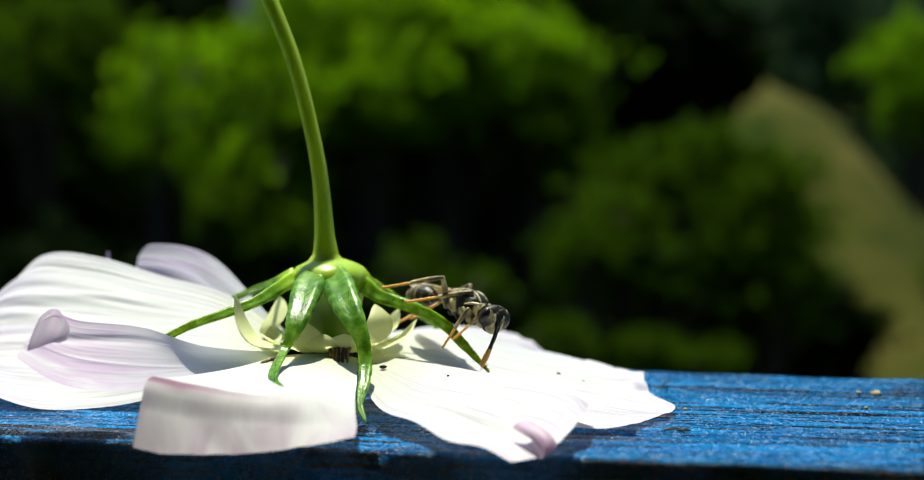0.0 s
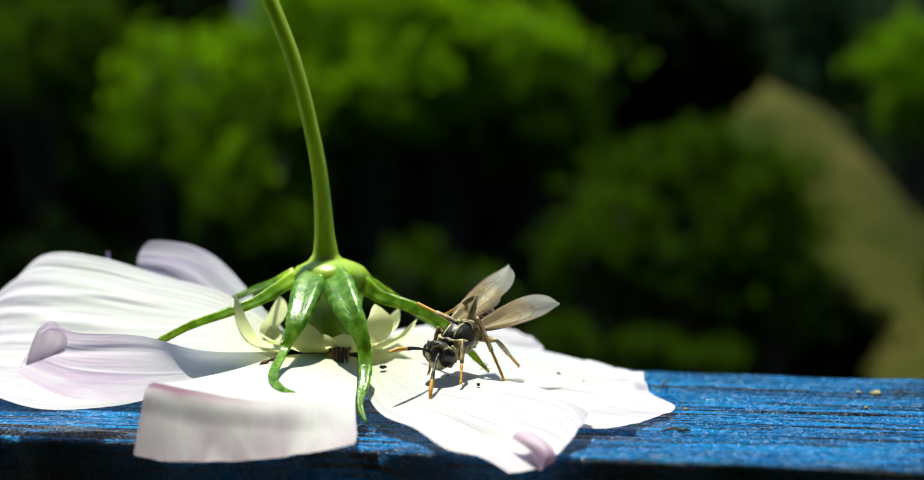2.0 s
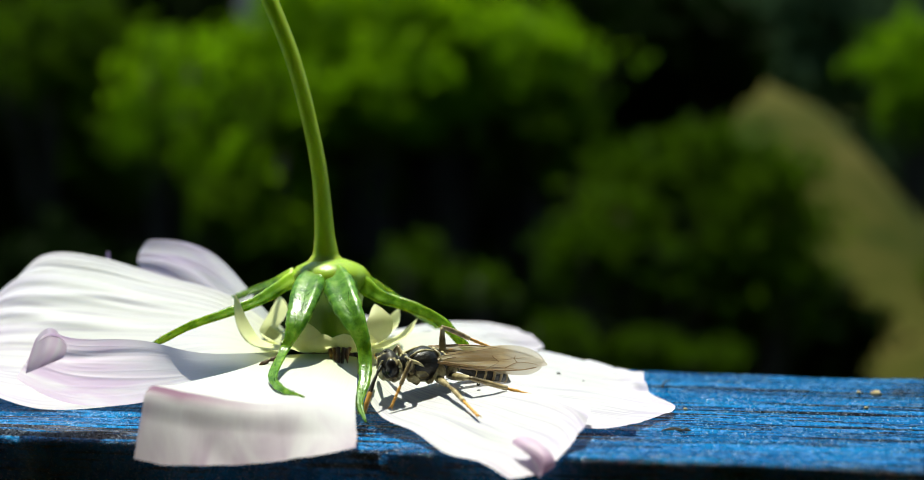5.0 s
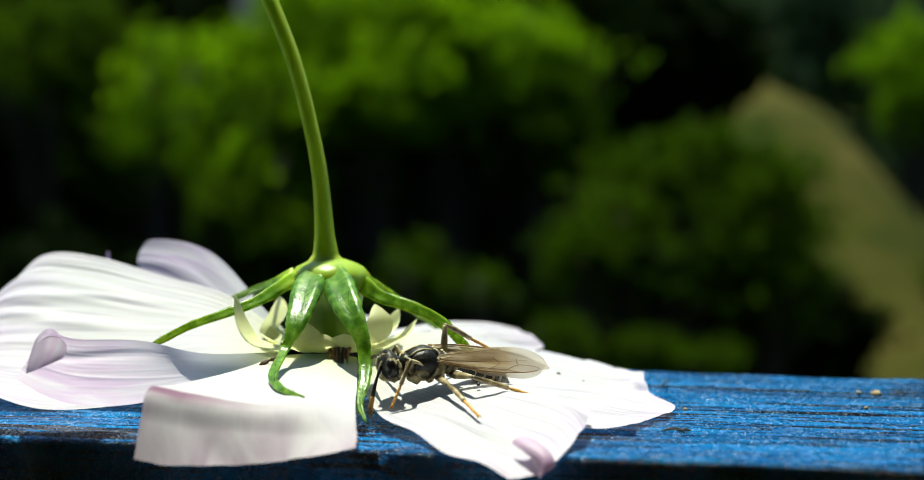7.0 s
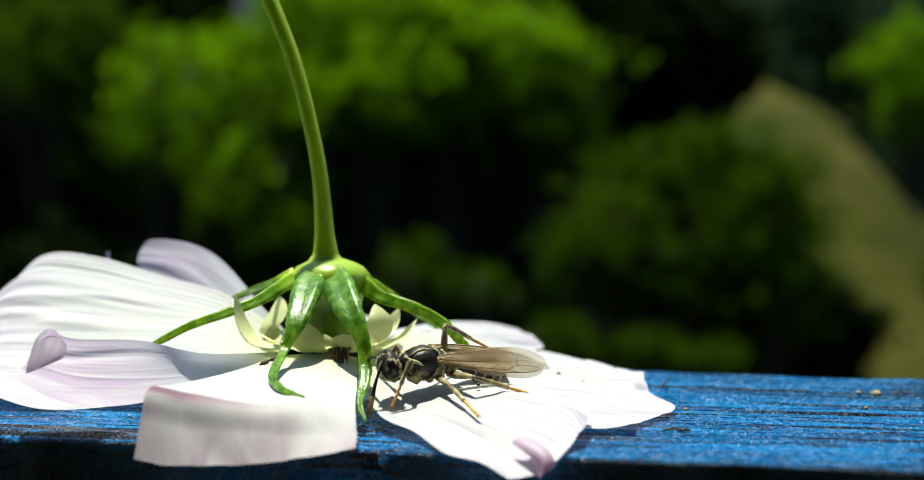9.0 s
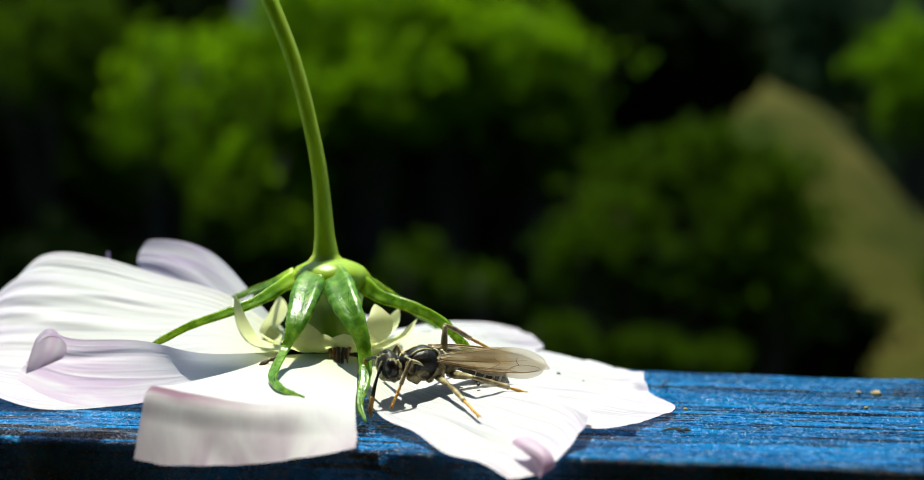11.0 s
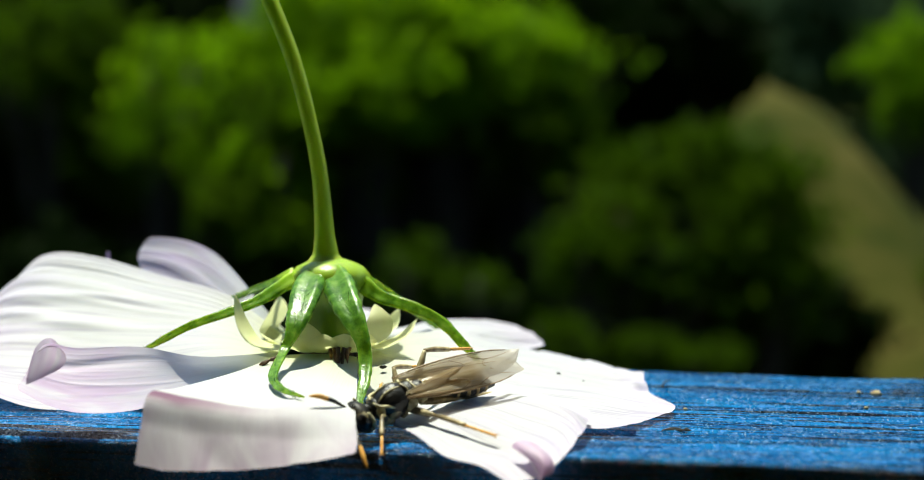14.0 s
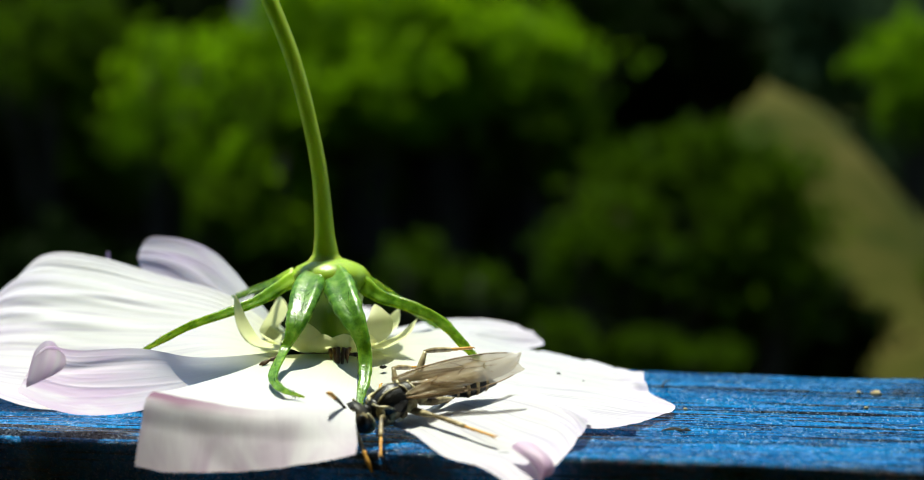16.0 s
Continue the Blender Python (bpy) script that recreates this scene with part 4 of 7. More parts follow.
def wing(root, length, width, side, name, hind=False):
    """A veined membrane; origin at its hinge, lying back along -x, its leading edge outwards."""
    bm = bmesh.new()
    n = 26
    rows = []

    def outline(s):
        lead = 0.1 + 0.28 * math.sin(min(1, s * 1.05) * math.pi) ** 0.7 * 0.5
        trail = -(0.06 + 0.9 * (s ** 0.85) * (1 - s ** 5) ** 0.6)
        return lead * width * (1 - s ** 8), trail * width * (1 - 0.2 * s)
    for i in range(n + 1):
        s = i / n
        lead, trail = outline(s)
        row = []
        for k in range(9):
            c = k / 8
            y = lead * (1 - c) + trail * c
            z = 0.12 * math.sin(c * 9) * (1 - s) + 0.10 * math.sin(c * 7 + s * 5) * s
            row.append(bm.verts.new(Vector((-s * length, side * y, z)) * MM))
        rows.append(row)
    for a, b in zip(rows, rows[1:]):
        for k in range(8):
            bm.faces.new((a[k], a[k + 1], b[k + 1], b[k]))
    ob = part(name, bm, WING, root, "smoky translucent amber wing")
    bm = bmesh.new()

    def at(s, c):
        lead, trail = outline(s)
        z = 0.12 * math.sin(c * 9) * (1 - s) + 0.10 * math.sin(c * 7 + s * 5) * s
        return (-s * length, side * (lead * (1 - c) + trail * c), z)
    lines = [[(0, 0), (0.25, 0), (0.5, 0), (0.75, 0), (0.9, 0.02)], [(0, 0.2), (0.3, 0.12), (0.6, 0.1), (0.72, 0.02)],
             [(0, 0.5), (0.3, 0.4), (0.55, 0.42), (0.8, 0.5)], [(0.05, 0.9), (0.3, 0.85), (0.5, 0.9), (0.6, 0.98)],
             [(0.45, 0.1), (0.55, 0.35), (0.5, 0.6), (0.55, 0.9)], [(0.6, 0.1), (0.72, 0.3), (0.85, 0.25), (0.92, 0.1)], [(0.72, 0.3), (0.7, 0.5), (0.76, 0.75)]]
    for k, line in enumerate(lines[:4] if hind else lines):
        r = 0.07 if k == 0 else 0.026
        tube(bm, [at(*q) for q in line], [r, r * 0.8, r * 0.5], 5, 14)
    part("vein", bm, VEIN, ob, "brown wing veins")
    return ob


def leg(root, femur_len, tibia_len, thick):
    """Thigh along +x from its hinge; the shin with its tarsus is a part of it."""
    bm = bmesh.new()
    tube(bm, [(-0.15, 0, 0), (femur_len * 0.3, 0, 0.06), (femur_len * 0.7, 0, 0.03), (femur_len, 0, 0)], [thick * 0.8, thick * 1.25, thick * 1.05, thick * 0.6], 10, 14)
    thigh = part("leg", bm, BROWN, root, "brown and cream jointed leg")
    bm = bmesh.new()
    e = tibia_len * 0.52
    tube(bm, [(-0.06, 0, 0), (e * 0.4, 0, 0.05), (e, 0, 0)], [thick * 0.6, thick * 0.85, thick * 0.75], 8, 10)
    for k in range(2):
        tube(bm, [(e, 0, 0), (e + 0.35, 0.12 * (2 * k - 1), -0.1)], [0.04, 0.01], 5, 3)
    shin = part("shin", bm, TAN, thigh, "tan shin", pose(femur_len * MM, 0, 0))
    bm = bmesh.new()
    x = e
    for k in range(5):
        ln = (tibia_len - e) * (0.4, 0.2, 0.14, 0.1, 0.16)[k]
        tube(bm, [(x - 0.04, 0, 0), (x + ln * 0.8, 0, 0), (x + ln, 0, 0)], [thick * 0.42, thick * 0.55, thick * 0.4], 7, 4)
        x += ln
    for k in (-1, 1):
        tube(bm, [(x - 0.05, 0, 0), (x + 0.12, 0.1 * k, 0.05), (x + 0.2, 0.16 * k, -0.08)], [0.05, 0.04, 0.01], 5, 5)
    foot = new("foot", finish("foot", bm, ORANGE))
    foot.parent = shin
    return thigh, shin


def antenna(root):
    bm = bmesh.new()
    tube(bm, [(0, 0, 0), (0.5, 0, 0.12), (0.95, 0, 0.22)], [0.1, 0.12, 0.1], 8, 8)
    tube(bm, [(0.9, 0, 0.2), (1.7, 0, 0.2), (2.45, 0, 0.11)], [0.08, 0.13, 0.16], 8, 16)
    feeler = part("antenna", bm, BLACK, root, "black antenna with an orange tip")
    bm = bmesh.new()
    tube(bm, [(2.4, 0, 0.12), (3.2, 0, -0.02), (3.9, 0, -0.3)], [0.155, 0.17, 0.08], 8, 12)
    part("antenna_tip", bm, ORANGE, feeler, "orange tip")
    return feeler


wasp, abdomen, wasp_head = wasp_body()
wasp.scale = (1.25, 1.25, 1.25)
forewings = [wing(wasp, 8.9, 2.5, s, "forewing") for s in (1, -1)]
hindwings = [wing(wasp, 5.8, 1.8, s, "hindwing", True) for s in (1, -1)]
LEG_SIZES = [(1.9, 3.4, 0.2), (2.4, 5.2, 0.215), (3.1, 5.2, 0.23)]
legs = [[leg(wasp, *LEG_SIZES[k]) for k in range(3)] for s in (1, -1)]
antennae = [antenna(wasp) for s in (1, -1)]


# ---- crumbs ----
def crumb(at, r, seed):
    bm = bmesh.new()
    blob(bm, (0, 0, 0), (r, r * 0.8, r * 0.6), seg=10, rough=0.5)
    ob = new("crumb", finish("crumb", bm, GRIT))
    ob.matrix_basis = pose(*(c * MM for c in at), 0, 0, seed * 50)
    return tagged(ob, "tan grain of grit on the blue board", "grit", "grit grains")


crumb((54.24, 3.57, 0.0), 0.55, 0)
crumb((33.56, -5.9, 0.0), 0.25, 1)
crumb((52.76, 4.32, -0.0), 0.3, 2)
crumb((50.58, -5.25, 0.0), 0.25, 3)


def speck(at, r, seed):
    bm = bmesh.new()
    blob(bm, (0, 0, 0), (r * 1.8, r * 1.3, r * 1.1), seg=8, rough=0.6)
    ob = new("speck", finish("speck", bm, BLACK))
    ob.matrix_basis = pose(*(c * MM for c in at), 0, 0, seed * 70)
    return tagged(ob, "tiny dark speck of dirt on a petal", "dirt speck", "dirt specks")


speck((5.56, -7.4, 4.15), 0.17, 0)
speck((14.24, -13.56, 3.41), 0.13, 1)
speck((22.46, 3.57, 2.07), 0.12, 2)
speck((24.81, 2.21, 1.44), 0.1, 3)
speck((11.54, -11.08, 3.84), 0.08, 4)


def splinter(at, length, turn, lift):
    """A loose sliver of painted wood at the end of a split."""
    bm = bmesh.new()
    tube(bm, [(-length, 0, 0), (-length * 0.3, 0.15, 0.2), (length * 0.4, -0.1, 0.25), (length, 0.1, 0.1)], [0.04, 0.15, 0.12, 0.02], 6, 10, flat=0.7)
    ob = new("splinter", finish("splinter", bm, BARK))
    ob.matrix_basis = pose(*(c * MM for c in at), 0, lift, turn)
    return tagged(ob, "dark sliver of bare wood on the board", "splinter", "splinters")


splinter((33.97, 8.74, 0.2), 3.0, 74, 0)
for at, length, turn, lift in (((31.0, -15.9, -0.28), 1.1, 4, 4), ((31.3, -16.6, -0.3), 0.9, -18, -6), ((30.4, -16.3, -0.3), 0.8, 16, 3), ((32.0, -16.2, -0.28), 0.6, -34, 9)):
    splinter(at, length, turn, lift)


# ---- what moves ----
def motions():
    walk(abdomen, [
        (0.0, pose(-0.00240, 0.00000, -0.00045, 0, -10.9, -7.6)),
        (0.2, pose(-0.00240, 0.00000, -0.00045, 0, -22.2, 13)),
        (0.4, pose(-0.00240, 0.00000, -0.00045, 0, -15.6, 20.9)),
        (0.6, pose(-0.00240, 0.00000, -0.00045, 0, -17, 36.2)),
        (0.8, pose(-0.00240, 0.00000, -0.00045, -0, -9.9, 35.7)),
        (1.0, pose(-0.00240, 0.00000, -0.00045, 0, -13, 18)),
        (1.2, pose(-0.00240, 0.00000, -0.00045, 0, -15.9, 3)),
        (1.4, pose(-0.00240, 0.00000, -0.00045, 0, -6.5, 8.2)),
        (1.5, pose(-0.00240, 0.00000, -0.00045, 0, -4.5, 17.1)),
        (1.6, pose(-0.00240, 0.00000, -0.00045, 0, 2.5, 12.3)),
        (1.8, pose(-0.00240, 0.00000, -0.00045, 0, -10.5, 15.9)),
        (2.0, pose(-0.00240, 0.00000, -0.00045, -0, -4.1, 18.7)),
        (2.2, pose(-0.00240, 0.00000, -0.00045, -0, 0.2, 16.6)),
        (2.4, pose(-0.00240, 0.00000, -0.00045, 0, 3.8, 18.9)),
        (2.6, pose(-0.00240, 0.00000, -0.00045, -0, -3.8, 18.9)),
        (2.8, pose(-0.00240, 0.00000, -0.00045, 0, -11.4, 9.9)),
        (3.0, pose(-0.00240, 0.00000, -0.00045, 0, -13.2, 3.3)),
        (3.2, pose(-0.00240, 0.00000, -0.00045, 0, -9.4, 12)),
        (3.5, pose(-0.00240, 0.00000, -0.00045, -0, -7.8, 10.5)),
        (3.8, pose(-0.00240, 0.00000, -0.00045, 0, -10, 11.1)),
        (4.0, pose(-0.00240, 0.00000, -0.00045, 0, -15, 9.4)),
        (4.2, pose(-0.00240, 0.00000, -0.00045, -0, -6.3, 8.3)),
        (6.3, pose(-0.00240, 0.00000, -0.00045, -0, -13.5, 6.9)),
        (9.2, pose(-0.00240, 0.00000, -0.00045, -0, -13.5, 6.9)),
        (11.5, pose(-0.00240, 0.00000, -0.00045, -0, -13.5, 6.9)),
        (11.8, pose(-0.00240, 0.00000, -0.00045, 0, -5.3, 7.6)),
        (12.0, pose(-0.00240, 0.00000, -0.00045, -0, -1.5, 2)),
        (12.2, pose(-0.00240, 0.00000, -0.00045, 0, -4.8, -3.7)),
        (12.4, pose(-0.00240, 0.00000, -0.00045, 0, -5.2, -3.9)),
        (12.6, pose(-0.00240, 0.00000, -0.00045, 0, -9.7, -4.5)),
        (12.8, pose(-0.00240, 0.00000, -0.00045, 0, -0.3, -4.7)),
        (13.0, pose(-0.00240, 0.00000, -0.00045, -0, -4.1, -10)),
        (13.2, pose(-0.00240, 0.00000, -0.00045, 0, 3, -17.9)),
        (13.5, pose(-0.00240, 0.00000, -0.00045, 0, -3.4, -18.3)),
        (14.0, pose(-0.00240, 0.00000, -0.00045, 0, -6.6, -14.7)),
        (16.0, pose(-0.00240, 0.00000, -0.00045, 0, -1.8, -19.6)),
    ])
    walk(wasp_head, [
        (0.0, pose(0.00235, 0.00000, 0.00000, 0, 8, -20)),
        (0.4, pose(0.00235, 0.00000, 0.00000, 0, 8, -15)),
        (0.6, pose(0.00235, 0.00000, 0.00000, 0, 8, -35)),
        (0.8, pose(0.00235, 0.00000, 0.00000, 0, 8, -20)),
        (1.0, pose(0.00235, 0.00000, 0.00000, 0, 8, -10)),
        (1.5, pose(0.00235, 0.00000, 0.00000, 0, 8, 0)),
        (16.0, pose(0.00235, 0.00000, 0.00000, 0, 8, 0)),
    ])
    walk(wasp, [
        (0.0, pose(0.01371, -0.00333, 0.00947, -8, 20, -44)),
        (0.2, pose(0.01453, -0.00355, 0.00800, -8, 36, -50)),
        (0.4, pose(0.01503, -0.00448, 0.00704, -8, 40, -52)),
        (0.6, pose(0.01396, -0.00500, 0.00804, -16, 30, -76)),
        (0.8, pose(0.01358, -0.00513, 0.00841, -12, 18, -104)),
        (1.0, pose(0.01395, -0.00540, 0.00829, -9, 30, -122)),
        (1.2, pose(0.01453, -0.00617, 0.00707, 0, 39, -100)),
        (1.4, pose(0.01423, -0.00720, 0.00607, -3, 32, -110)),
        (1.5, pose(0.01348, -0.00776, 0.00638, -6, 25, -123)),
        (1.6, pose(0.01281, -0.00828, 0.00635, -6, 22, -122)),
        (1.8, pose(0.01284, -0.00821, 0.00672, -6, 31, -121)),
        (2.0, pose(0.01236, -0.00877, 0.00695, -9, 22, -124)),
        (2.2, pose(0.01126, -0.00932, 0.00700, -11, 15, -130)),
        (2.4, pose(0.01049, -0.01036, 0.00711, -14, 8, -137)),
        (2.6, pose(0.01048, -0.01083, 0.00646, -16, 10, -144)),
        (2.8, pose(0.01021, -0.01139, 0.00634, -10, 12, -146)),
        (3.0, pose(0.00985, -0.01192, 0.00591, -10, 10, -152)),
        (3.2, pose(0.01001, -0.01247, 0.00622, -12, 1, -158)),
        (3.5, pose(0.00960, -0.01249, 0.00569, -12, -1, -160)),
        (3.8, pose(0.00974, -0.01245, 0.00531, -14, 1, -158)),
        (4.0, pose(0.00961, -0.01245, 0.00582, -14, 1, -160)),
        (4.2, pose(0.00936, -0.01246, 0.00514, -14, -1, -158)),
        (6.3, pose(0.00930, -0.01293, 0.00532, -15, 2, -158)),
        (9.2, pose(0.00930, -0.01293, 0.00532, -15, 2, -158)),
        (11.5, pose(0.00930, -0.01293, 0.00532, -15, 2, -158)),
        (11.8, pose(0.00941, -0.01290, 0.00515, -18, 2, -160)),
        (12.0, pose(0.00929, -0.01293, 0.00524, -15, 4, -160)),
        (12.2, pose(0.00914, -0.01295, 0.00522, -15, 2, -162)),
        (12.4, pose(0.00878, -0.01295, 0.00522, -15, 2, -162)),
        (12.6, pose(0.00859, -0.01343, 0.00535, -15, 4, -160)),
        (12.8, pose(0.00787, -0.01436, 0.00426, -21, 6, -160)),
        (13.0, pose(0.00742, -0.01732, 0.00369, -19, 16, -156)),
        (13.2, pose(0.00671, -0.01879, 0.00345, -21, 18, -156)),
        (13.5, pose(0.00672, -0.01878, 0.00353, -22, 20, -156)),
        (14.0, pose(0.00691, -0.01876, 0.00287, -22, 22, -154)),
        (16.0, pose(0.00686, -0.01876, 0.00282, -22, 22, -154)),
    ])
    walk(forewings[0], [
        (0.0, pose(-0.00075, 0.00090, 0.00055, -5.7, -16.1, -16.3)),
        (0.2, pose(-0.00075, 0.00090, 0.00055, -6, -18.1, 3.8)),
        (0.4, pose(-0.00075, 0.00090, 0.00055, -6, -19.3, 6.3)),
        (0.6, pose(-0.00075, 0.00090, 0.00055, -0.6, -15.7, 0.9)),
        (0.8, pose(-0.00075, 0.00090, 0.00055, -3.6, -10.8, 11.4)),
        (1.0, pose(-0.00075, 0.00090, 0.00055, -20.6, -18.7, 15.6)),
        (1.2, pose(-0.00075, 0.00090, 0.00055, -12.2, -21, 3)),
        (1.4, pose(-0.00075, 0.00090, 0.00055, -18.6, -23.3, 9.5)),
        (1.5, pose(-0.00075, 0.00090, 0.00055, -30.5, -20.1, 11.7)),
        (1.6, pose(-0.00075, 0.00090, 0.00055, -32.5, -13.3, 3.9)),
        (1.8, pose(-0.00075, 0.00090, 0.00055, -32.8, -19.1, -0.6)),
        (2.0, pose(-0.00075, 0.00090, 0.00055, -40, -10, -17.8)),
        (2.2, pose(-0.00075, 0.00090, 0.00055, -46.5, -16.2, -11.4)),
        (2.4, pose(-0.00075, 0.00090, 0.00055, -51.1, -17, -15.4)),
        (2.6, pose(-0.00075, 0.00090, 0.00055, -47.7, -17.9, 0.7)),
        (2.8, pose(-0.00075, 0.00090, 0.00055, -48.2, 1.1, -20.3)),
        (3.0, pose(-0.00075, 0.00090, 0.00055, -50, -3.5, -15.1)),
        (3.2, pose(-0.00075, 0.00090, 0.00055, -52.2, -7.9, -6.3)),
        (3.5, pose(-0.00075, 0.00090, 0.00055, -51, -4.8, 3.1)),
        (3.8, pose(-0.00075, 0.00090, 0.00055, -48.5, -5.7, 6.1)),
        (4.0, pose(-0.00075, 0.00090, 0.00055, -50.3, -9.9, 6)),
        (4.2, pose(-0.00075, 0.00090, 0.00055, -49.3, -5.4, 4.4)),
        (6.3, pose(-0.00075, 0.00090, 0.00055, -49.9, -10, -0.3)),
        (9.2, pose(-0.00075, 0.00090, 0.00055, -50, -10, -0.8)),
        (11.5, pose(-0.00075, 0.00090, 0.00055, -50, -10, -1)),
        (11.8, pose(-0.00075, 0.00090, 0.00055, -47.3, -5.3, -7.9)),
        (12.0, pose(-0.00075, 0.00090, 0.00055, -47.8, -8.8, -29.7)),
        (12.1, pose(-0.00075, 0.00090, 0.00055, -48.5, -2, -26)),
        (12.2, pose(-0.00075, 0.00090, 0.00055, -49.4, 2.2, -24.2)),
        (12.3, pose(-0.00075, 0.00090, 0.00055, -49.4, -3, -20)),
        (12.4, pose(-0.00075, 0.00090, 0.00055, -49.5, -5.3, -8.9)),
        (12.6, pose(-0.00075, 0.00090, 0.00055, -50, -11, -8)),
        (12.8, pose(-0.00075, 0.00090, 0.00055, -44.3, -7, -4.9)),
        (13.0, pose(-0.00075, 0.00090, 0.00055, -43, -7.3, -9.5)),
        (13.2, pose(-0.00075, 0.00090, 0.00055, -41.1, -6.4, -11.4)),
        (13.5, pose(-0.00075, 0.00090, 0.00055, -40.6, -11, -9.6)),
        (14.0, pose(-0.00075, 0.00090, 0.00055, -39.9, -13.3, -5.9)),
        (16.0, pose(-0.00075, 0.00090, 0.00055, -39.8, -12.4, -6.9)),
    ])
    walk(hindwings[0], [
        (0.0, pose(-0.00120, 0.00085, 0.00037, -5.8, -19, -13.4)),
        (0.2, pose(-0.00120, 0.00085, 0.00037, -6.1, -20.6, 6.8)),
        (0.4, pose(-0.00120, 0.00085, 0.00037, -6.1, -21.8, 9.3)),
        (0.6, pose(-0.00120, 0.00085, 0.00037, -0.1, -18.4, 3.9)),
        (0.8, pose(-0.00120, 0.00085, 0.00037, -1.8, -13.5, 14.3)),
        (1.0, pose(-0.00120, 0.00085, 0.00037, -19.1, -21.1, 18.5)),
        (1.2, pose(-0.00120, 0.00085, 0.00037, -10.4, -23.5, 6)),
        (1.4, pose(-0.00120, 0.00085, 0.00037, -16.6, -25.7, 12.5)),
        (1.5, pose(-0.00120, 0.00085, 0.00037, -29.8, -22.5, 14.6)),
        (1.6, pose(-0.00120, 0.00085, 0.00037, -32.1, -16, 6.8)),
        (1.8, pose(-0.00120, 0.00085, 0.00037, -32.8, -21.7, 2.4)),
        (2.0, pose(-0.00120, 0.00085, 0.00037, -40.4, -12.9, -15)),
        (2.2, pose(-0.00120, 0.00085, 0.00037, -47.5, -19.1, -8.4)),
        (2.4, pose(-0.00120, 0.00085, 0.00037, -52.4, -20, -12.4)),
        (2.6, pose(-0.00120, 0.00085, 0.00037, -48.8, -20.6, 3.7)),
        (2.8, pose(-0.00120, 0.00085, 0.00037, -48.3, -1.8, -17.6)),
        (3.0, pose(-0.00120, 0.00085, 0.00037, -50.3, -6.4, -12.3)),
        (3.2, pose(-0.00120, 0.00085, 0.00037, -52.8, -10.7, -3.4)),
        (3.5, pose(-0.00120, 0.00085, 0.00037, -51.5, -7.6, 6)),
        (3.8, pose(-0.00120, 0.00085, 0.00037, -49, -8.5, 8.9)),
        (4.0, pose(-0.00120, 0.00085, 0.00037, -51.1, -12.6, 8.9)),
        (4.2, pose(-0.00120, 0.00085, 0.00037, -49.8, -8.1, 7.2)),
        (6.3, pose(-0.00120, 0.00085, 0.00037, -50.6, -12.8, 2.6)),
        (9.2, pose(-0.00120, 0.00085, 0.00037, -50.7, -12.8, 2.1)),
        (11.5, pose(-0.00120, 0.00085, 0.00037, -50.7, -12.8, 1.9)),
        (11.8, pose(-0.00120, 0.00085, 0.00037, -47.7, -8.2, -5)),
        (12.0, pose(-0.00120, 0.00085, 0.00037, -48.3, -11.9, -27.1)),
        (12.1, pose(-0.00120, 0.00085, 0.00037, -48.8, -5, -23)),
        (12.2, pose(-0.00120, 0.00085, 0.00037, -49.2, -0.7, -21.2)),
        (12.3, pose(-0.00120, 0.00085, 0.00037, -49.4, -6, -17)),
        (12.4, pose(-0.00120, 0.00085, 0.00037, -49.9, -8.2, -6.1)),
        (12.6, pose(-0.00120, 0.00085, 0.00037, -50.8, -13.9, -5)),
        (12.8, pose(-0.00120, 0.00085, 0.00037, -44.7, -9.9, -2)),
        (13.0, pose(-0.00120, 0.00085, 0.00037, -43.4, -10.1, -6.6)),
        (13.2, pose(-0.00120, 0.00085, 0.00037, -41.4, -9.3, -8.5)),
        (13.5, pose(-0.00120, 0.00085, 0.00037, -41.1, -13.9, -6.7)),
        (14.0, pose(-0.00120, 0.00085, 0.00037, -40.5, -16.1, -3)),
        (16.0, pose(-0.00120, 0.00085, 0.00037, -40.3, -15.2, -4)),
    ])
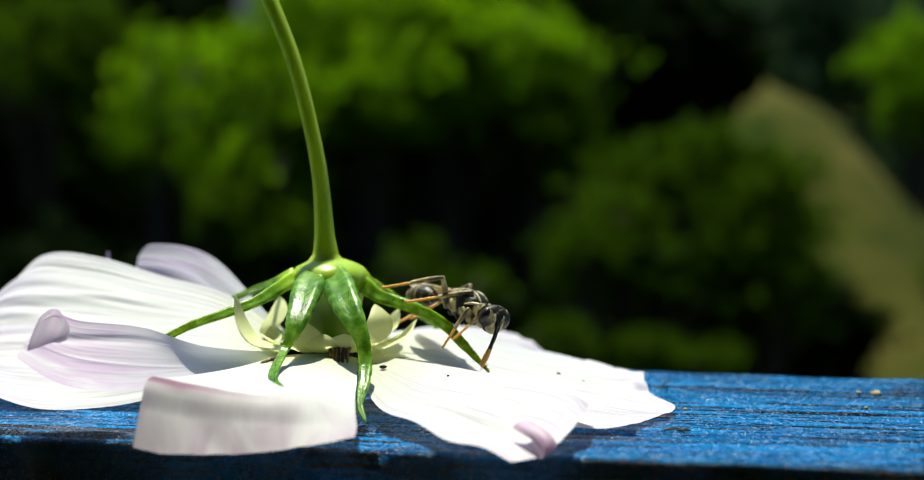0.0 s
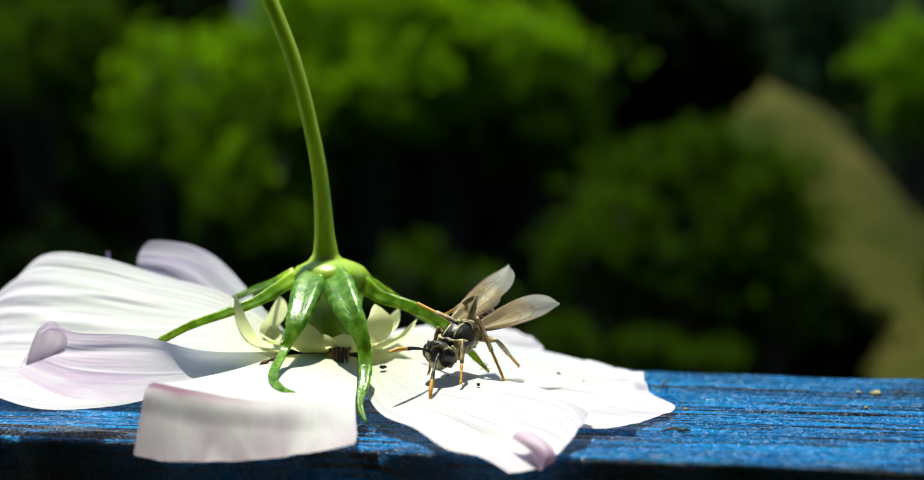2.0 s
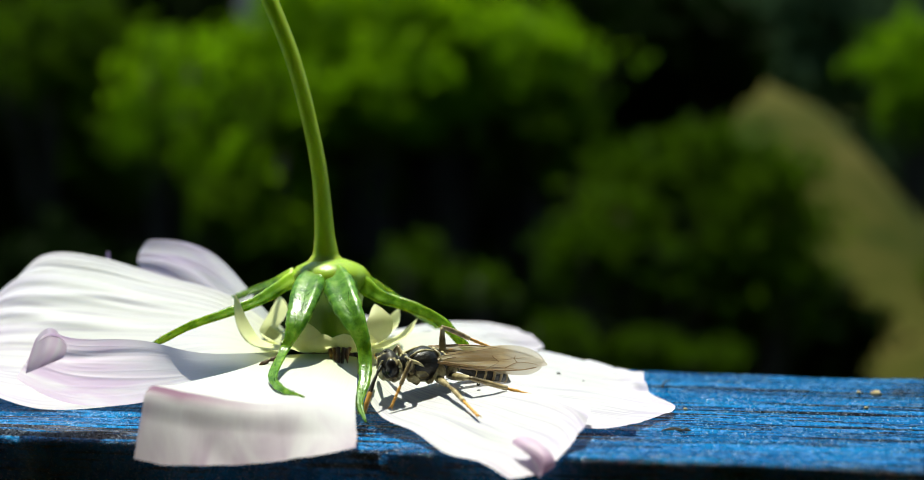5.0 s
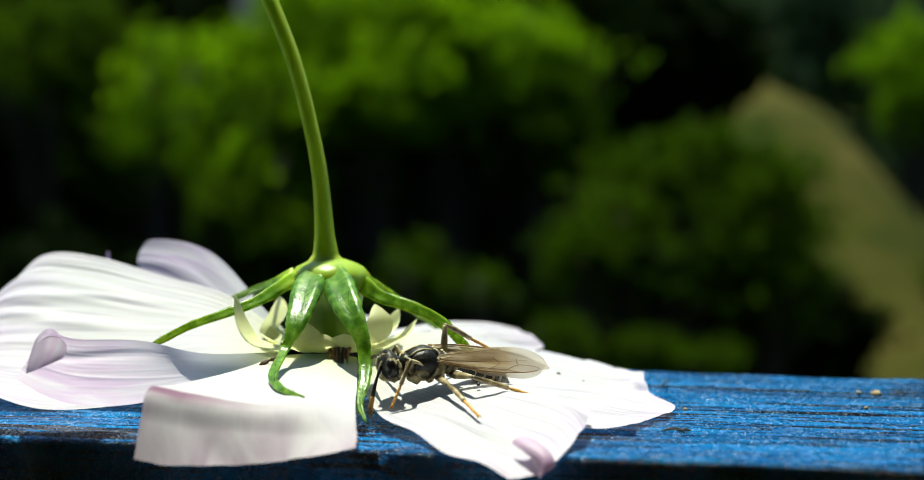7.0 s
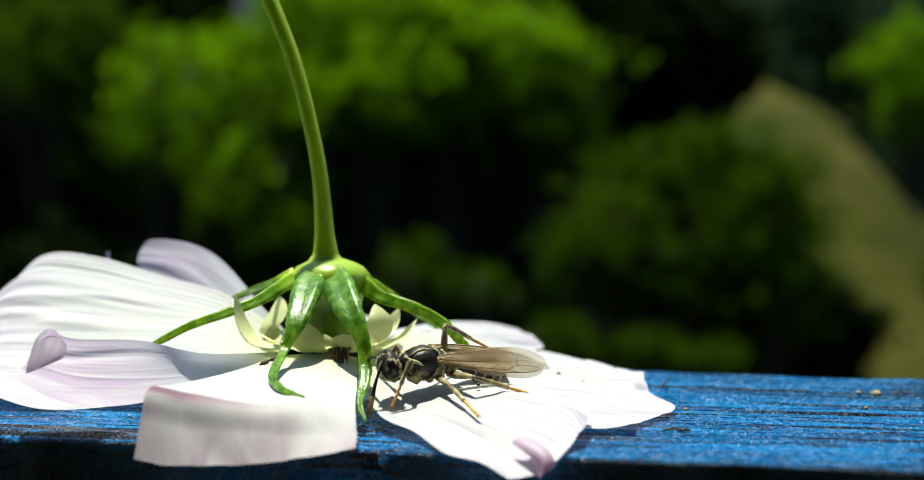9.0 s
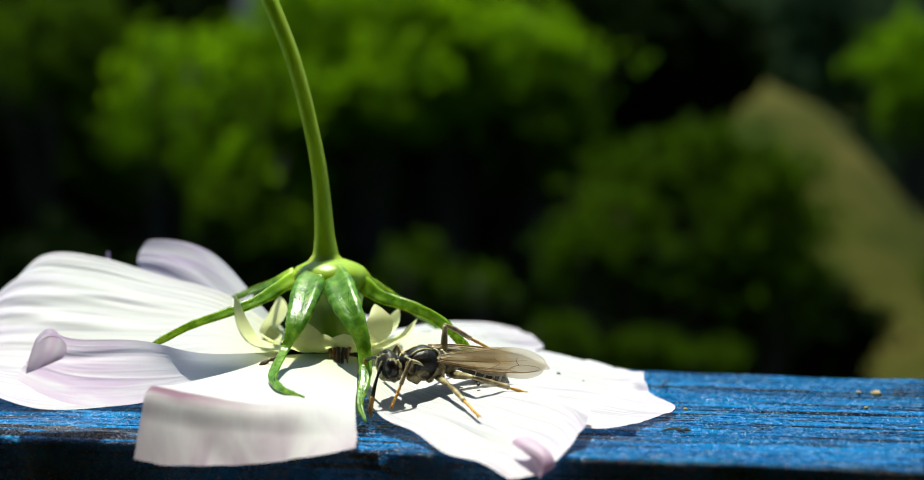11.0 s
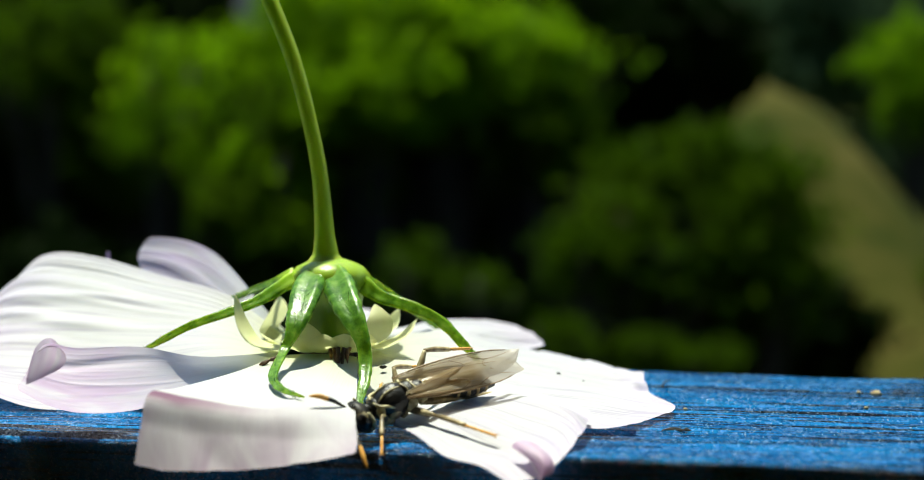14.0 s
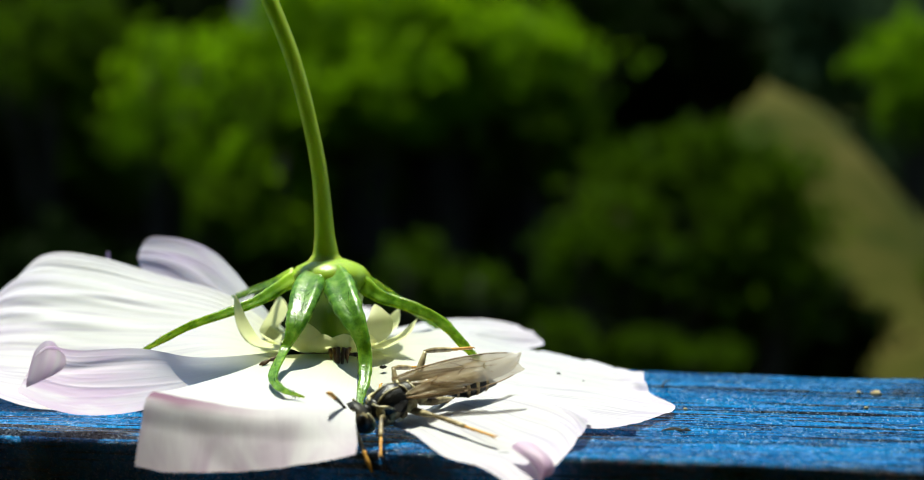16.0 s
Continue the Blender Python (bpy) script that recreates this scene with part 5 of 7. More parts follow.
    walk(antennae[0], [
        (0.0, pose(0.00295, 0.00028, 0.00030, -34.8, 75.2, -63.3)),
        (0.2, pose(0.00295, 0.00028, 0.00030, -8.6, -3, -29.6)),
        (0.4, pose(0.00295, 0.00028, 0.00030, -9.5, -11.4, -31.1)),
        (0.6, pose(0.00295, 0.00028, 0.00030, -1.2, 2.5, -4.1)),
        (0.8, pose(0.00295, 0.00028, 0.00030, 5.6, 14.3, 19.7)),
        (1.0, pose(0.00295, 0.00028, 0.00030, 7.8, 17.9, 28)),
        (1.2, pose(0.00295, 0.00028, 0.00030, 12, 23.2, 45.4)),
        (1.4, pose(0.00295, 0.00028, 0.00030, 11.4, 9.3, 43.4)),
        (1.5, pose(0.00295, 0.00028, 0.00030, 16.9, 31.9, 67.4)),
        (1.6, pose(0.00295, 0.00028, 0.00030, 14.2, 16.5, 58)),
        (1.8, pose(0.00295, 0.00028, 0.00030, 11.8, 8.5, 45.4)),
        (2.0, pose(0.00295, 0.00028, 0.00030, 5.7, 19.9, 20.2)),
        (2.2, pose(0.00295, 0.00028, 0.00030, 5.1, 27.8, 17.5)),
        (2.4, pose(0.00295, 0.00028, 0.00030, 1.8, 41.8, 5.7)),
        (2.6, pose(0.00295, 0.00028, 0.00030, 5.8, 27.5, 20.1)),
        (2.8, pose(0.00295, 0.00028, 0.00030, 5.7, 30.8, 19.4)),
        (3.0, pose(0.00295, 0.00028, 0.00030, 7.7, 25.5, 27.3)),
        (3.2, pose(0.00295, 0.00028, 0.00030, 8.4, 50.1, 24.9)),
        (3.5, pose(0.00295, 0.00028, 0.00030, 12.9, 31.7, 46.9)),
        (3.8, pose(0.00295, 0.00028, 0.00030, 11.3, 38.1, 38.5)),
        (4.0, pose(0.00295, 0.00028, 0.00030, 9.9, 58.2, 26.1)),
        (4.2, pose(0.00295, 0.00028, 0.00030, 13.4, 35.9, 47.6)),
        (6.3, pose(0.00295, 0.00028, 0.00030, 16.5, 62.2, 41.1)),
        (9.2, pose(0.00295, 0.00028, 0.00030, 16.5, 62.2, 41.1)),
        (11.5, pose(0.00295, 0.00028, 0.00030, 16.5, 62.2, 41.1)),
        (11.8, pose(0.00295, 0.00028, 0.00030, 11.5, 55.5, 31.8)),
        (12.0, pose(0.00295, 0.00028, 0.00030, 10.6, 41.5, 34.8)),
        (12.2, pose(0.00295, 0.00028, 0.00030, 11, 39.6, 36.9)),
        (12.4, pose(0.00295, 0.00028, 0.00030, 11.5, 32.2, 41)),
        (12.6, pose(0.00295, 0.00028, 0.00030, 8.1, 23.8, 29)),
        (12.8, pose(0.00295, 0.00028, 0.00030, 11.3, 50.5, 33.5)),
        (13.0, pose(0.00295, 0.00028, 0.00030, 13.8, 10.8, 56.3)),
        (13.2, pose(0.00295, 0.00028, 0.00030, 14.4, -7.8, 56)),
        (13.5, pose(0.00295, 0.00028, 0.00030, 14.6, -11.6, 55.1)),
        (14.0, pose(0.00295, 0.00028, 0.00030, 15.8, 14.9, 69.4)),
        (16.0, pose(0.00295, 0.00028, 0.00030, 17.5, 28.5, 74.8)),
    ])
    walk(legs[0][0][0], [
        (0.0, pose(0.00090, 0.00050, -0.00085, -36.2, -44.7, -43.6)),
        (0.2, pose(0.00090, 0.00050, -0.00085, -95.8, -66, 22.7)),
        (0.4, pose(0.00090, 0.00050, -0.00085, -140.1, -54.6, 66.7)),
        (0.6, pose(0.00090, 0.00050, -0.00085, -127, -51.5, 129)),
        (0.8, pose(0.00090, 0.00050, -0.00085, -19.2, -56.1, 60.2)),
        (1.0, pose(0.00090, 0.00050, -0.00085, -9.9, -36.9, 54.5)),
        (1.2, pose(0.00090, 0.00050, -0.00085, -34.9, -37.2, 29.3)),
        (1.4, pose(0.00090, 0.00050, -0.00085, -25.8, -25.7, 30.3)),
        (1.5, pose(0.00090, 0.00050, -0.00085, -11.4, -15.4, 46.4)),
        (1.6, pose(0.00090, 0.00050, -0.00085, -9.6, -12.2, 48.1)),
        (1.8, pose(0.00090, 0.00050, -0.00085, -23.5, -42.5, 48.4)),
        (2.0, pose(0.00090, 0.00050, -0.00085, -31.4, -59.3, 63)),
        (2.2, pose(0.00090, 0.00050, -0.00085, -13.4, -46.2, 56.1)),
        (2.4, pose(0.00090, 0.00050, -0.00085, -4.3, -41.9, 59.1)),
        (2.6, pose(0.00090, 0.00050, -0.00085, -10.5, -53.3, 59.8)),
        (2.8, pose(0.00090, 0.00050, -0.00085, -17.2, -49.3, 56.4)),
        (3.0, pose(0.00090, 0.00050, -0.00085, -20.4, -53, 57.9)),
        (3.2, pose(0.00090, 0.00050, -0.00085, -9.4, -41.2, 56.2)),
        (3.5, pose(0.00090, 0.00050, -0.00085, -6.7, -50.2, 59.7)),
        (3.8, pose(0.00090, 0.00050, -0.00085, -15.1, -55, 59.9)),
        (4.0, pose(0.00090, 0.00050, -0.00085, -9, -42.6, 56.8)),
        (4.2, pose(0.00090, 0.00050, -0.00085, -12.3, -54.2, 59.9)),
        (6.3, pose(0.00090, 0.00050, -0.00085, -16, -57.5, 61.1)),
        (9.2, pose(0.00090, 0.00050, -0.00085, -16, -57.5, 61.1)),
        (11.5, pose(0.00090, 0.00050, -0.00085, -16, -57.5, 61.1)),
        (11.8, pose(0.00090, 0.00050, -0.00085, -35.8, -65.3, 71)),
        (12.0, pose(0.00090, 0.00050, -0.00085, -45.1, -62.2, 69)),
        (12.2, pose(0.00090, 0.00050, -0.00085, -47.6, -60, 65.4)),
        (12.4, pose(0.00090, 0.00050, -0.00085, -52.2, -57.5, 60.2)),
        (12.6, pose(0.00090, 0.00050, -0.00085, -40.6, -54.2, 55.1)),
        (12.8, pose(0.00090, 0.00050, -0.00085, -127.9, -75.9, 172)),
        (13.0, pose(0.00090, 0.00050, -0.00085, -52.8, -83.5, 105.7)),
        (13.2, pose(0.00090, 0.00050, -0.00085, 67.9, -88.2, -3.8)),
        (13.5, pose(0.00090, 0.00050, -0.00085, 1.8, -47.6, 62)),
        (14.0, pose(0.00090, 0.00050, -0.00085, -2, -44.1, 60.5)),
        (16.0, pose(0.00090, 0.00050, -0.00085, -2.3, -43.7, 60.3)),
    ])
    walk(legs[0][0][1], [
        (0.0, pose(0.00190, 0.00000, 0.00000, 180, 51.2, 180)),
        (0.2, pose(0.00190, 0.00000, 0.00000, 180, 48.6, 180)),
        (0.4, pose(0.00190, 0.00000, 0.00000, 180, 43.5, 180)),
        (0.6, pose(0.00190, 0.00000, 0.00000, 180, 44.2, 180)),
        (0.8, pose(0.00190, 0.00000, 0.00000, 180, 76.9, 180)),
        (1.0, pose(0.00190, 0.00000, 0.00000, 0, 71.9, 0)),
        (1.2, pose(0.00190, 0.00000, 0.00000, 0, 34.8, 0)),
        (1.4, pose(0.00190, 0.00000, 0.00000, 0, 10.4, 0)),
        (1.5, pose(0.00190, 0.00000, 0.00000, 0, 10.4, 0)),
        (1.6, pose(0.00190, 0.00000, 0.00000, 0, 10.4, 0)),
        (1.8, pose(0.00190, 0.00000, 0.00000, 0, 50.8, 0)),
        (2.0, pose(0.00190, 0.00000, 0.00000, 180, 85.5, 180)),
        (2.2, pose(0.00190, 0.00000, 0.00000, 0, 80.6, 0)),
        (2.4, pose(0.00190, 0.00000, 0.00000, 0, 84.8, 0)),
        (2.6, pose(0.00190, 0.00000, 0.00000, 180, 89.3, 180)),
        (2.8, pose(0.00190, 0.00000, 0.00000, 180, 85.1, 180)),
        (3.0, pose(0.00190, 0.00000, 0.00000, 180, 76.3, 180)),
        (3.2, pose(0.00190, 0.00000, 0.00000, 180, 75.9, 180)),
        (3.5, pose(0.00190, 0.00000, 0.00000, 180, 70.3, 180)),
        (3.8, pose(0.00190, 0.00000, 0.00000, 180, 72.8, 180)),
        (4.0, pose(0.00190, 0.00000, 0.00000, 180, 81, 180)),
        (4.2, pose(0.00190, 0.00000, 0.00000, 180, 72.2, 180)),
        (6.3, pose(0.00190, 0.00000, 0.00000, 180, 65.6, 180)),
        (9.2, pose(0.00190, 0.00000, 0.00000, 180, 65.6, 180)),
        (11.5, pose(0.00190, 0.00000, 0.00000, 180, 65.6, 180)),
        (11.8, pose(0.00190, 0.00000, 0.00000, 180, 53.9, 180)),
        (12.0, pose(0.00190, 0.00000, 0.00000, 180, 48.5, 180)),
        (12.2, pose(0.00190, 0.00000, 0.00000, 180, 43.6, 180)),
        (12.4, pose(0.00190, 0.00000, 0.00000, 180, 38.9, 180)),
        (12.6, pose(0.00190, 0.00000, 0.00000, 180, 43.3, 180)),
        (12.8, pose(0.00190, 0.00000, 0.00000, 180, 33.7, 180)),
        (13.0, pose(0.00190, 0.00000, 0.00000, 180, 74.8, 180)),
        (13.2, pose(0.00190, 0.00000, 0.00000, 180, 65.8, 180)),
        (13.5, pose(0.00190, 0.00000, 0.00000, 0, 63.4, 0)),
        (14.0, pose(0.00190, 0.00000, 0.00000, 0, 48.6, 0)),
        (16.0, pose(0.00190, 0.00000, 0.00000, 0, 48.3, 0)),
    ])
    walk(legs[0][1][0], [
        (0.0, pose(-0.00090, 0.00060, -0.00100, 59.4, -57.5, 143.3)),
        (0.2, pose(-0.00090, 0.00060, -0.00100, 84, -70.7, 147.1)),
        (0.4, pose(-0.00090, 0.00060, -0.00100, 163.2, -58.3, 88.2)),
        (0.6, pose(-0.00090, 0.00060, -0.00100, -126.3, -53.5, 124.8)),
        (0.8, pose(-0.00090, 0.00060, -0.00100, -95.5, -65.4, 130.3)),
        (1.0, pose(-0.00090, 0.00060, -0.00100, -44, -58.3, 83.8)),
        (1.2, pose(-0.00090, 0.00060, -0.00100, -95.5, -62.6, 116.6)),
        (1.4, pose(-0.00090, 0.00060, -0.00100, -144.1, -47.1, -170.3)),
        (1.5, pose(-0.00090, 0.00060, -0.00100, -153.1, -58.4, -139.8)),
        (1.6, pose(-0.00090, 0.00060, -0.00100, -152.9, -69.9, -132.5)),
        (1.8, pose(-0.00090, 0.00060, -0.00100, -84.4, -74.4, 143.9)),
        (2.0, pose(-0.00090, 0.00060, -0.00100, -48.3, -75.9, 117.7)),
        (2.2, pose(-0.00090, 0.00060, -0.00100, -19.1, -76.7, 100.8)),
        (2.4, pose(-0.00090, 0.00060, -0.00100, 28.4, -81.3, 69.3)),
        (2.6, pose(-0.00090, 0.00060, -0.00100, 158.7, -72.9, -58.3)),
        (2.8, pose(-0.00090, 0.00060, -0.00100, 163.9, -66.3, -63.4)),
        (3.0, pose(-0.00090, 0.00060, -0.00100, -3.3, -35.5, 87)),
        (3.2, pose(-0.00090, 0.00060, -0.00100, -1.8, -2.4, 86.8)),
        (3.5, pose(-0.00090, 0.00060, -0.00100, 0.6, -5, 91)),
        (3.8, pose(-0.00090, 0.00060, -0.00100, -1.2, -8.6, 88.1)),
        (4.0, pose(-0.00090, 0.00060, -0.00100, 0.5, -6.2, 90.8)),
        (4.2, pose(-0.00090, 0.00060, -0.00100, 0.3, -9.1, 90.6)),
        (6.3, pose(-0.00090, 0.00060, -0.00100, 0.4, -8.8, 90.6)),
        (9.2, pose(-0.00090, 0.00060, -0.00100, 0.4, -8.8, 90.6)),
        (11.5, pose(-0.00090, 0.00060, -0.00100, 0.4, -8.8, 90.6)),
        (11.8, pose(-0.00090, 0.00060, -0.00100, 1.4, -12.6, 92.1)),
        (12.0, pose(-0.00090, 0.00060, -0.00100, 1.2, -8.8, 92)),
        (12.2, pose(-0.00090, 0.00060, -0.00100, 3.1, -9, 95)),
        (12.4, pose(-0.00090, 0.00060, -0.00100, 3.8, -9, 96.3)),
        (12.6, pose(-0.00090, 0.00060, -0.00100, 3.1, -7.9, 95.2)),
        (12.8, pose(-0.00090, 0.00060, -0.00100, 6.4, -17.2, 99.4)),
        (13.0, pose(-0.00090, 0.00060, -0.00100, 7.7, -11.7, 102.3)),
        (13.2, pose(-0.00090, 0.00060, -0.00100, 11.4, -10.5, 109)),
        (13.5, pose(-0.00090, 0.00060, -0.00100, 10.7, -10.4, 107.8)),
        (14.0, pose(-0.00090, 0.00060, -0.00100, 10.5, -13.1, 106.8)),
        (16.0, pose(-0.00090, 0.00060, -0.00100, 10.4, -12.9, 106.7)),
    ])
    walk(legs[0][1][1], [
        (0.0, pose(0.00240, 0.00000, 0.00000, 180, 49.7, 180)),
        (0.2, pose(0.00240, 0.00000, 0.00000, 180, 34.1, 180)),
        (0.4, pose(0.00240, 0.00000, 0.00000, 180, 15.1, 180)),
        (0.6, pose(0.00240, 0.00000, 0.00000, 180, 15.1, 180)),
        (0.8, pose(0.00240, 0.00000, 0.00000, 180, 32.2, 180)),
        (1.0, pose(0.00240, 0.00000, 0.00000, 180, 64.4, 180)),
        (1.2, pose(0.00240, 0.00000, 0.00000, 180, 53, 180)),
        (1.4, pose(0.00240, 0.00000, 0.00000, 180, 23.9, 180)),
        (1.5, pose(0.00240, 0.00000, 0.00000, 180, 19.9, 180)),
        (1.6, pose(0.00240, 0.00000, 0.00000, 180, 27, 180)),
        (1.8, pose(0.00240, 0.00000, 0.00000, 180, 47.2, 180)),
        (2.0, pose(0.00240, 0.00000, 0.00000, 180, 53, 180)),
        (2.2, pose(0.00240, 0.00000, 0.00000, 180, 58.1, 180)),
        (2.4, pose(0.00240, 0.00000, 0.00000, 180, 53.9, 180)),
        (2.6, pose(0.00240, 0.00000, 0.00000, 180, 38.2, 180)),
        (2.8, pose(0.00240, 0.00000, 0.00000, 180, 27.1, 180)),
        (3.0, pose(0.00240, 0.00000, 0.00000, 0, 56.7, 0)),
        (3.2, pose(0.00240, 0.00000, 0.00000, 0, 8.9, 0)),
        (3.5, pose(0.00240, 0.00000, 0.00000, 0, 8.9, 0)),
        (3.8, pose(0.00240, 0.00000, 0.00000, 0, 8.9, 0)),
        (4.0, pose(0.00240, 0.00000, 0.00000, 0, 8.9, 0)),
        (4.2, pose(0.00240, 0.00000, 0.00000, 0, 8.9, 0)),
        (6.3, pose(0.00240, 0.00000, 0.00000, 0, 8.9, 0)),
        (9.2, pose(0.00240, 0.00000, 0.00000, 0, 8.9, 0)),
        (11.5, pose(0.00240, 0.00000, 0.00000, 0, 8.9, 0)),
        (11.8, pose(0.00240, 0.00000, 0.00000, 0, 8.9, 0)),
        (12.0, pose(0.00240, 0.00000, 0.00000, 0, 8.9, 0)),
        (12.2, pose(0.00240, 0.00000, 0.00000, 0, 8.9, 0)),
        (12.4, pose(0.00240, 0.00000, 0.00000, 0, 8.9, 0)),
        (12.6, pose(0.00240, 0.00000, 0.00000, 0, 8.9, 0)),
        (12.8, pose(0.00240, 0.00000, 0.00000, 0, 8.9, 0)),
        (13.0, pose(0.00240, 0.00000, 0.00000, 0, 8.9, 0)),
        (13.2, pose(0.00240, 0.00000, 0.00000, 0, 8.9, 0)),
        (13.5, pose(0.00240, 0.00000, 0.00000, 0, 8.9, 0)),
        (14.0, pose(0.00240, 0.00000, 0.00000, 0, 8.9, 0)),
        (16.0, pose(0.00240, 0.00000, 0.00000, 0, 8.9, 0)),
    ])
    walk(legs[0][2][0], [
        (0.0, pose(-0.00190, 0.00055, -0.00090, 47.7, -12.2, 135.2)),
        (0.2, pose(-0.00190, 0.00055, -0.00090, 43.3, -14.5, 128.6)),
        (0.4, pose(-0.00190, 0.00055, -0.00090, 60.3, -43.2, 89)),
        (0.6, pose(-0.00190, 0.00055, -0.00090, 47.6, -75.9, 70)),
        (0.8, pose(-0.00190, 0.00055, -0.00090, 155, -75.4, -41.6)),
        (1.0, pose(-0.00190, 0.00055, -0.00090, -20.3, -57.7, 121.5)),
        (1.2, pose(-0.00190, 0.00055, -0.00090, -54.7, -62.6, 148.3)),
        (1.4, pose(-0.00190, 0.00055, -0.00090, 29, -82.3, 84)),
        (1.5, pose(-0.00190, 0.00055, -0.00090, 43.2, -64.1, 80.9)),
        (1.6, pose(-0.00190, 0.00055, -0.00090, 42.5, -56.6, 86.7)),
        (1.8, pose(-0.00190, 0.00055, -0.00090, 4.1, -45.6, 109.3)),
        (2.0, pose(-0.00190, 0.00055, -0.00090, 42.3, -21.8, 60.3)),
        (2.2, pose(-0.00190, 0.00055, -0.00090, 51.5, -19.6, 65.7)),
        (2.4, pose(-0.00190, 0.00055, -0.00090, 58.2, -16.2, 78.2)),
        (2.6, pose(-0.00190, 0.00055, -0.00090, 58.9, -23.5, 76.4)),
        (2.8, pose(-0.00190, 0.00055, -0.00090, 53, -19.2, 76.7)),
        (3.0, pose(-0.00190, 0.00055, -0.00090, 71.3, 27.1, 167.7)),
        (3.2, pose(-0.00190, 0.00055, -0.00090, 66.5, -19.6, 86)),
        (3.5, pose(-0.00190, 0.00055, -0.00090, 76.6, -22.1, 78.3)),
        (3.8, pose(-0.00190, 0.00055, -0.00090, 68.2, -20.6, 89.1)),
        (4.0, pose(-0.00190, 0.00055, -0.00090, 63, -17.6, 96.9)),
        (4.2, pose(-0.00190, 0.00055, -0.00090, 71.4, -18.8, 95.5)),
        (6.3, pose(-0.00190, 0.00055, -0.00090, 66.1, -18, 99.1)),
        (9.2, pose(-0.00190, 0.00055, -0.00090, 66.2, -17.5, 100.5)),
        (11.5, pose(-0.00190, 0.00055, -0.00090, 66.3, -17.2, 101.6)),
        (11.8, pose(-0.00190, 0.00055, -0.00090, 66.9, -21.1, 102.1)),
        (12.0, pose(-0.00190, 0.00055, -0.00090, 63.9, -16.6, 103.7)),
        (12.2, pose(-0.00190, 0.00055, -0.00090, 65.8, -16.1, 108.5)),
        (12.4, pose(-0.00190, 0.00055, -0.00090, 65, -14.2, 113.4)),
        (12.6, pose(-0.00190, 0.00055, -0.00090, 62.1, -11.1, 116)),
        (12.8, pose(-0.00190, 0.00055, -0.00090, 62.4, -15.9, 126.4)),
        (13.0, pose(-0.00190, 0.00055, -0.00090, 57.3, 5.1, 150.1)),
        (13.2, pose(-0.00190, 0.00055, -0.00090, 60.3, 18.5, 174.5)),
        (13.5, pose(-0.00190, 0.00055, -0.00090, 59.8, 21.5, 175.4)),
        (14.0, pose(-0.00190, 0.00055, -0.00090, 59.7, 21.3, 176.5)),
        (16.0, pose(-0.00190, 0.00055, -0.00090, 67.9, 30.1, -165.2)),
    ])
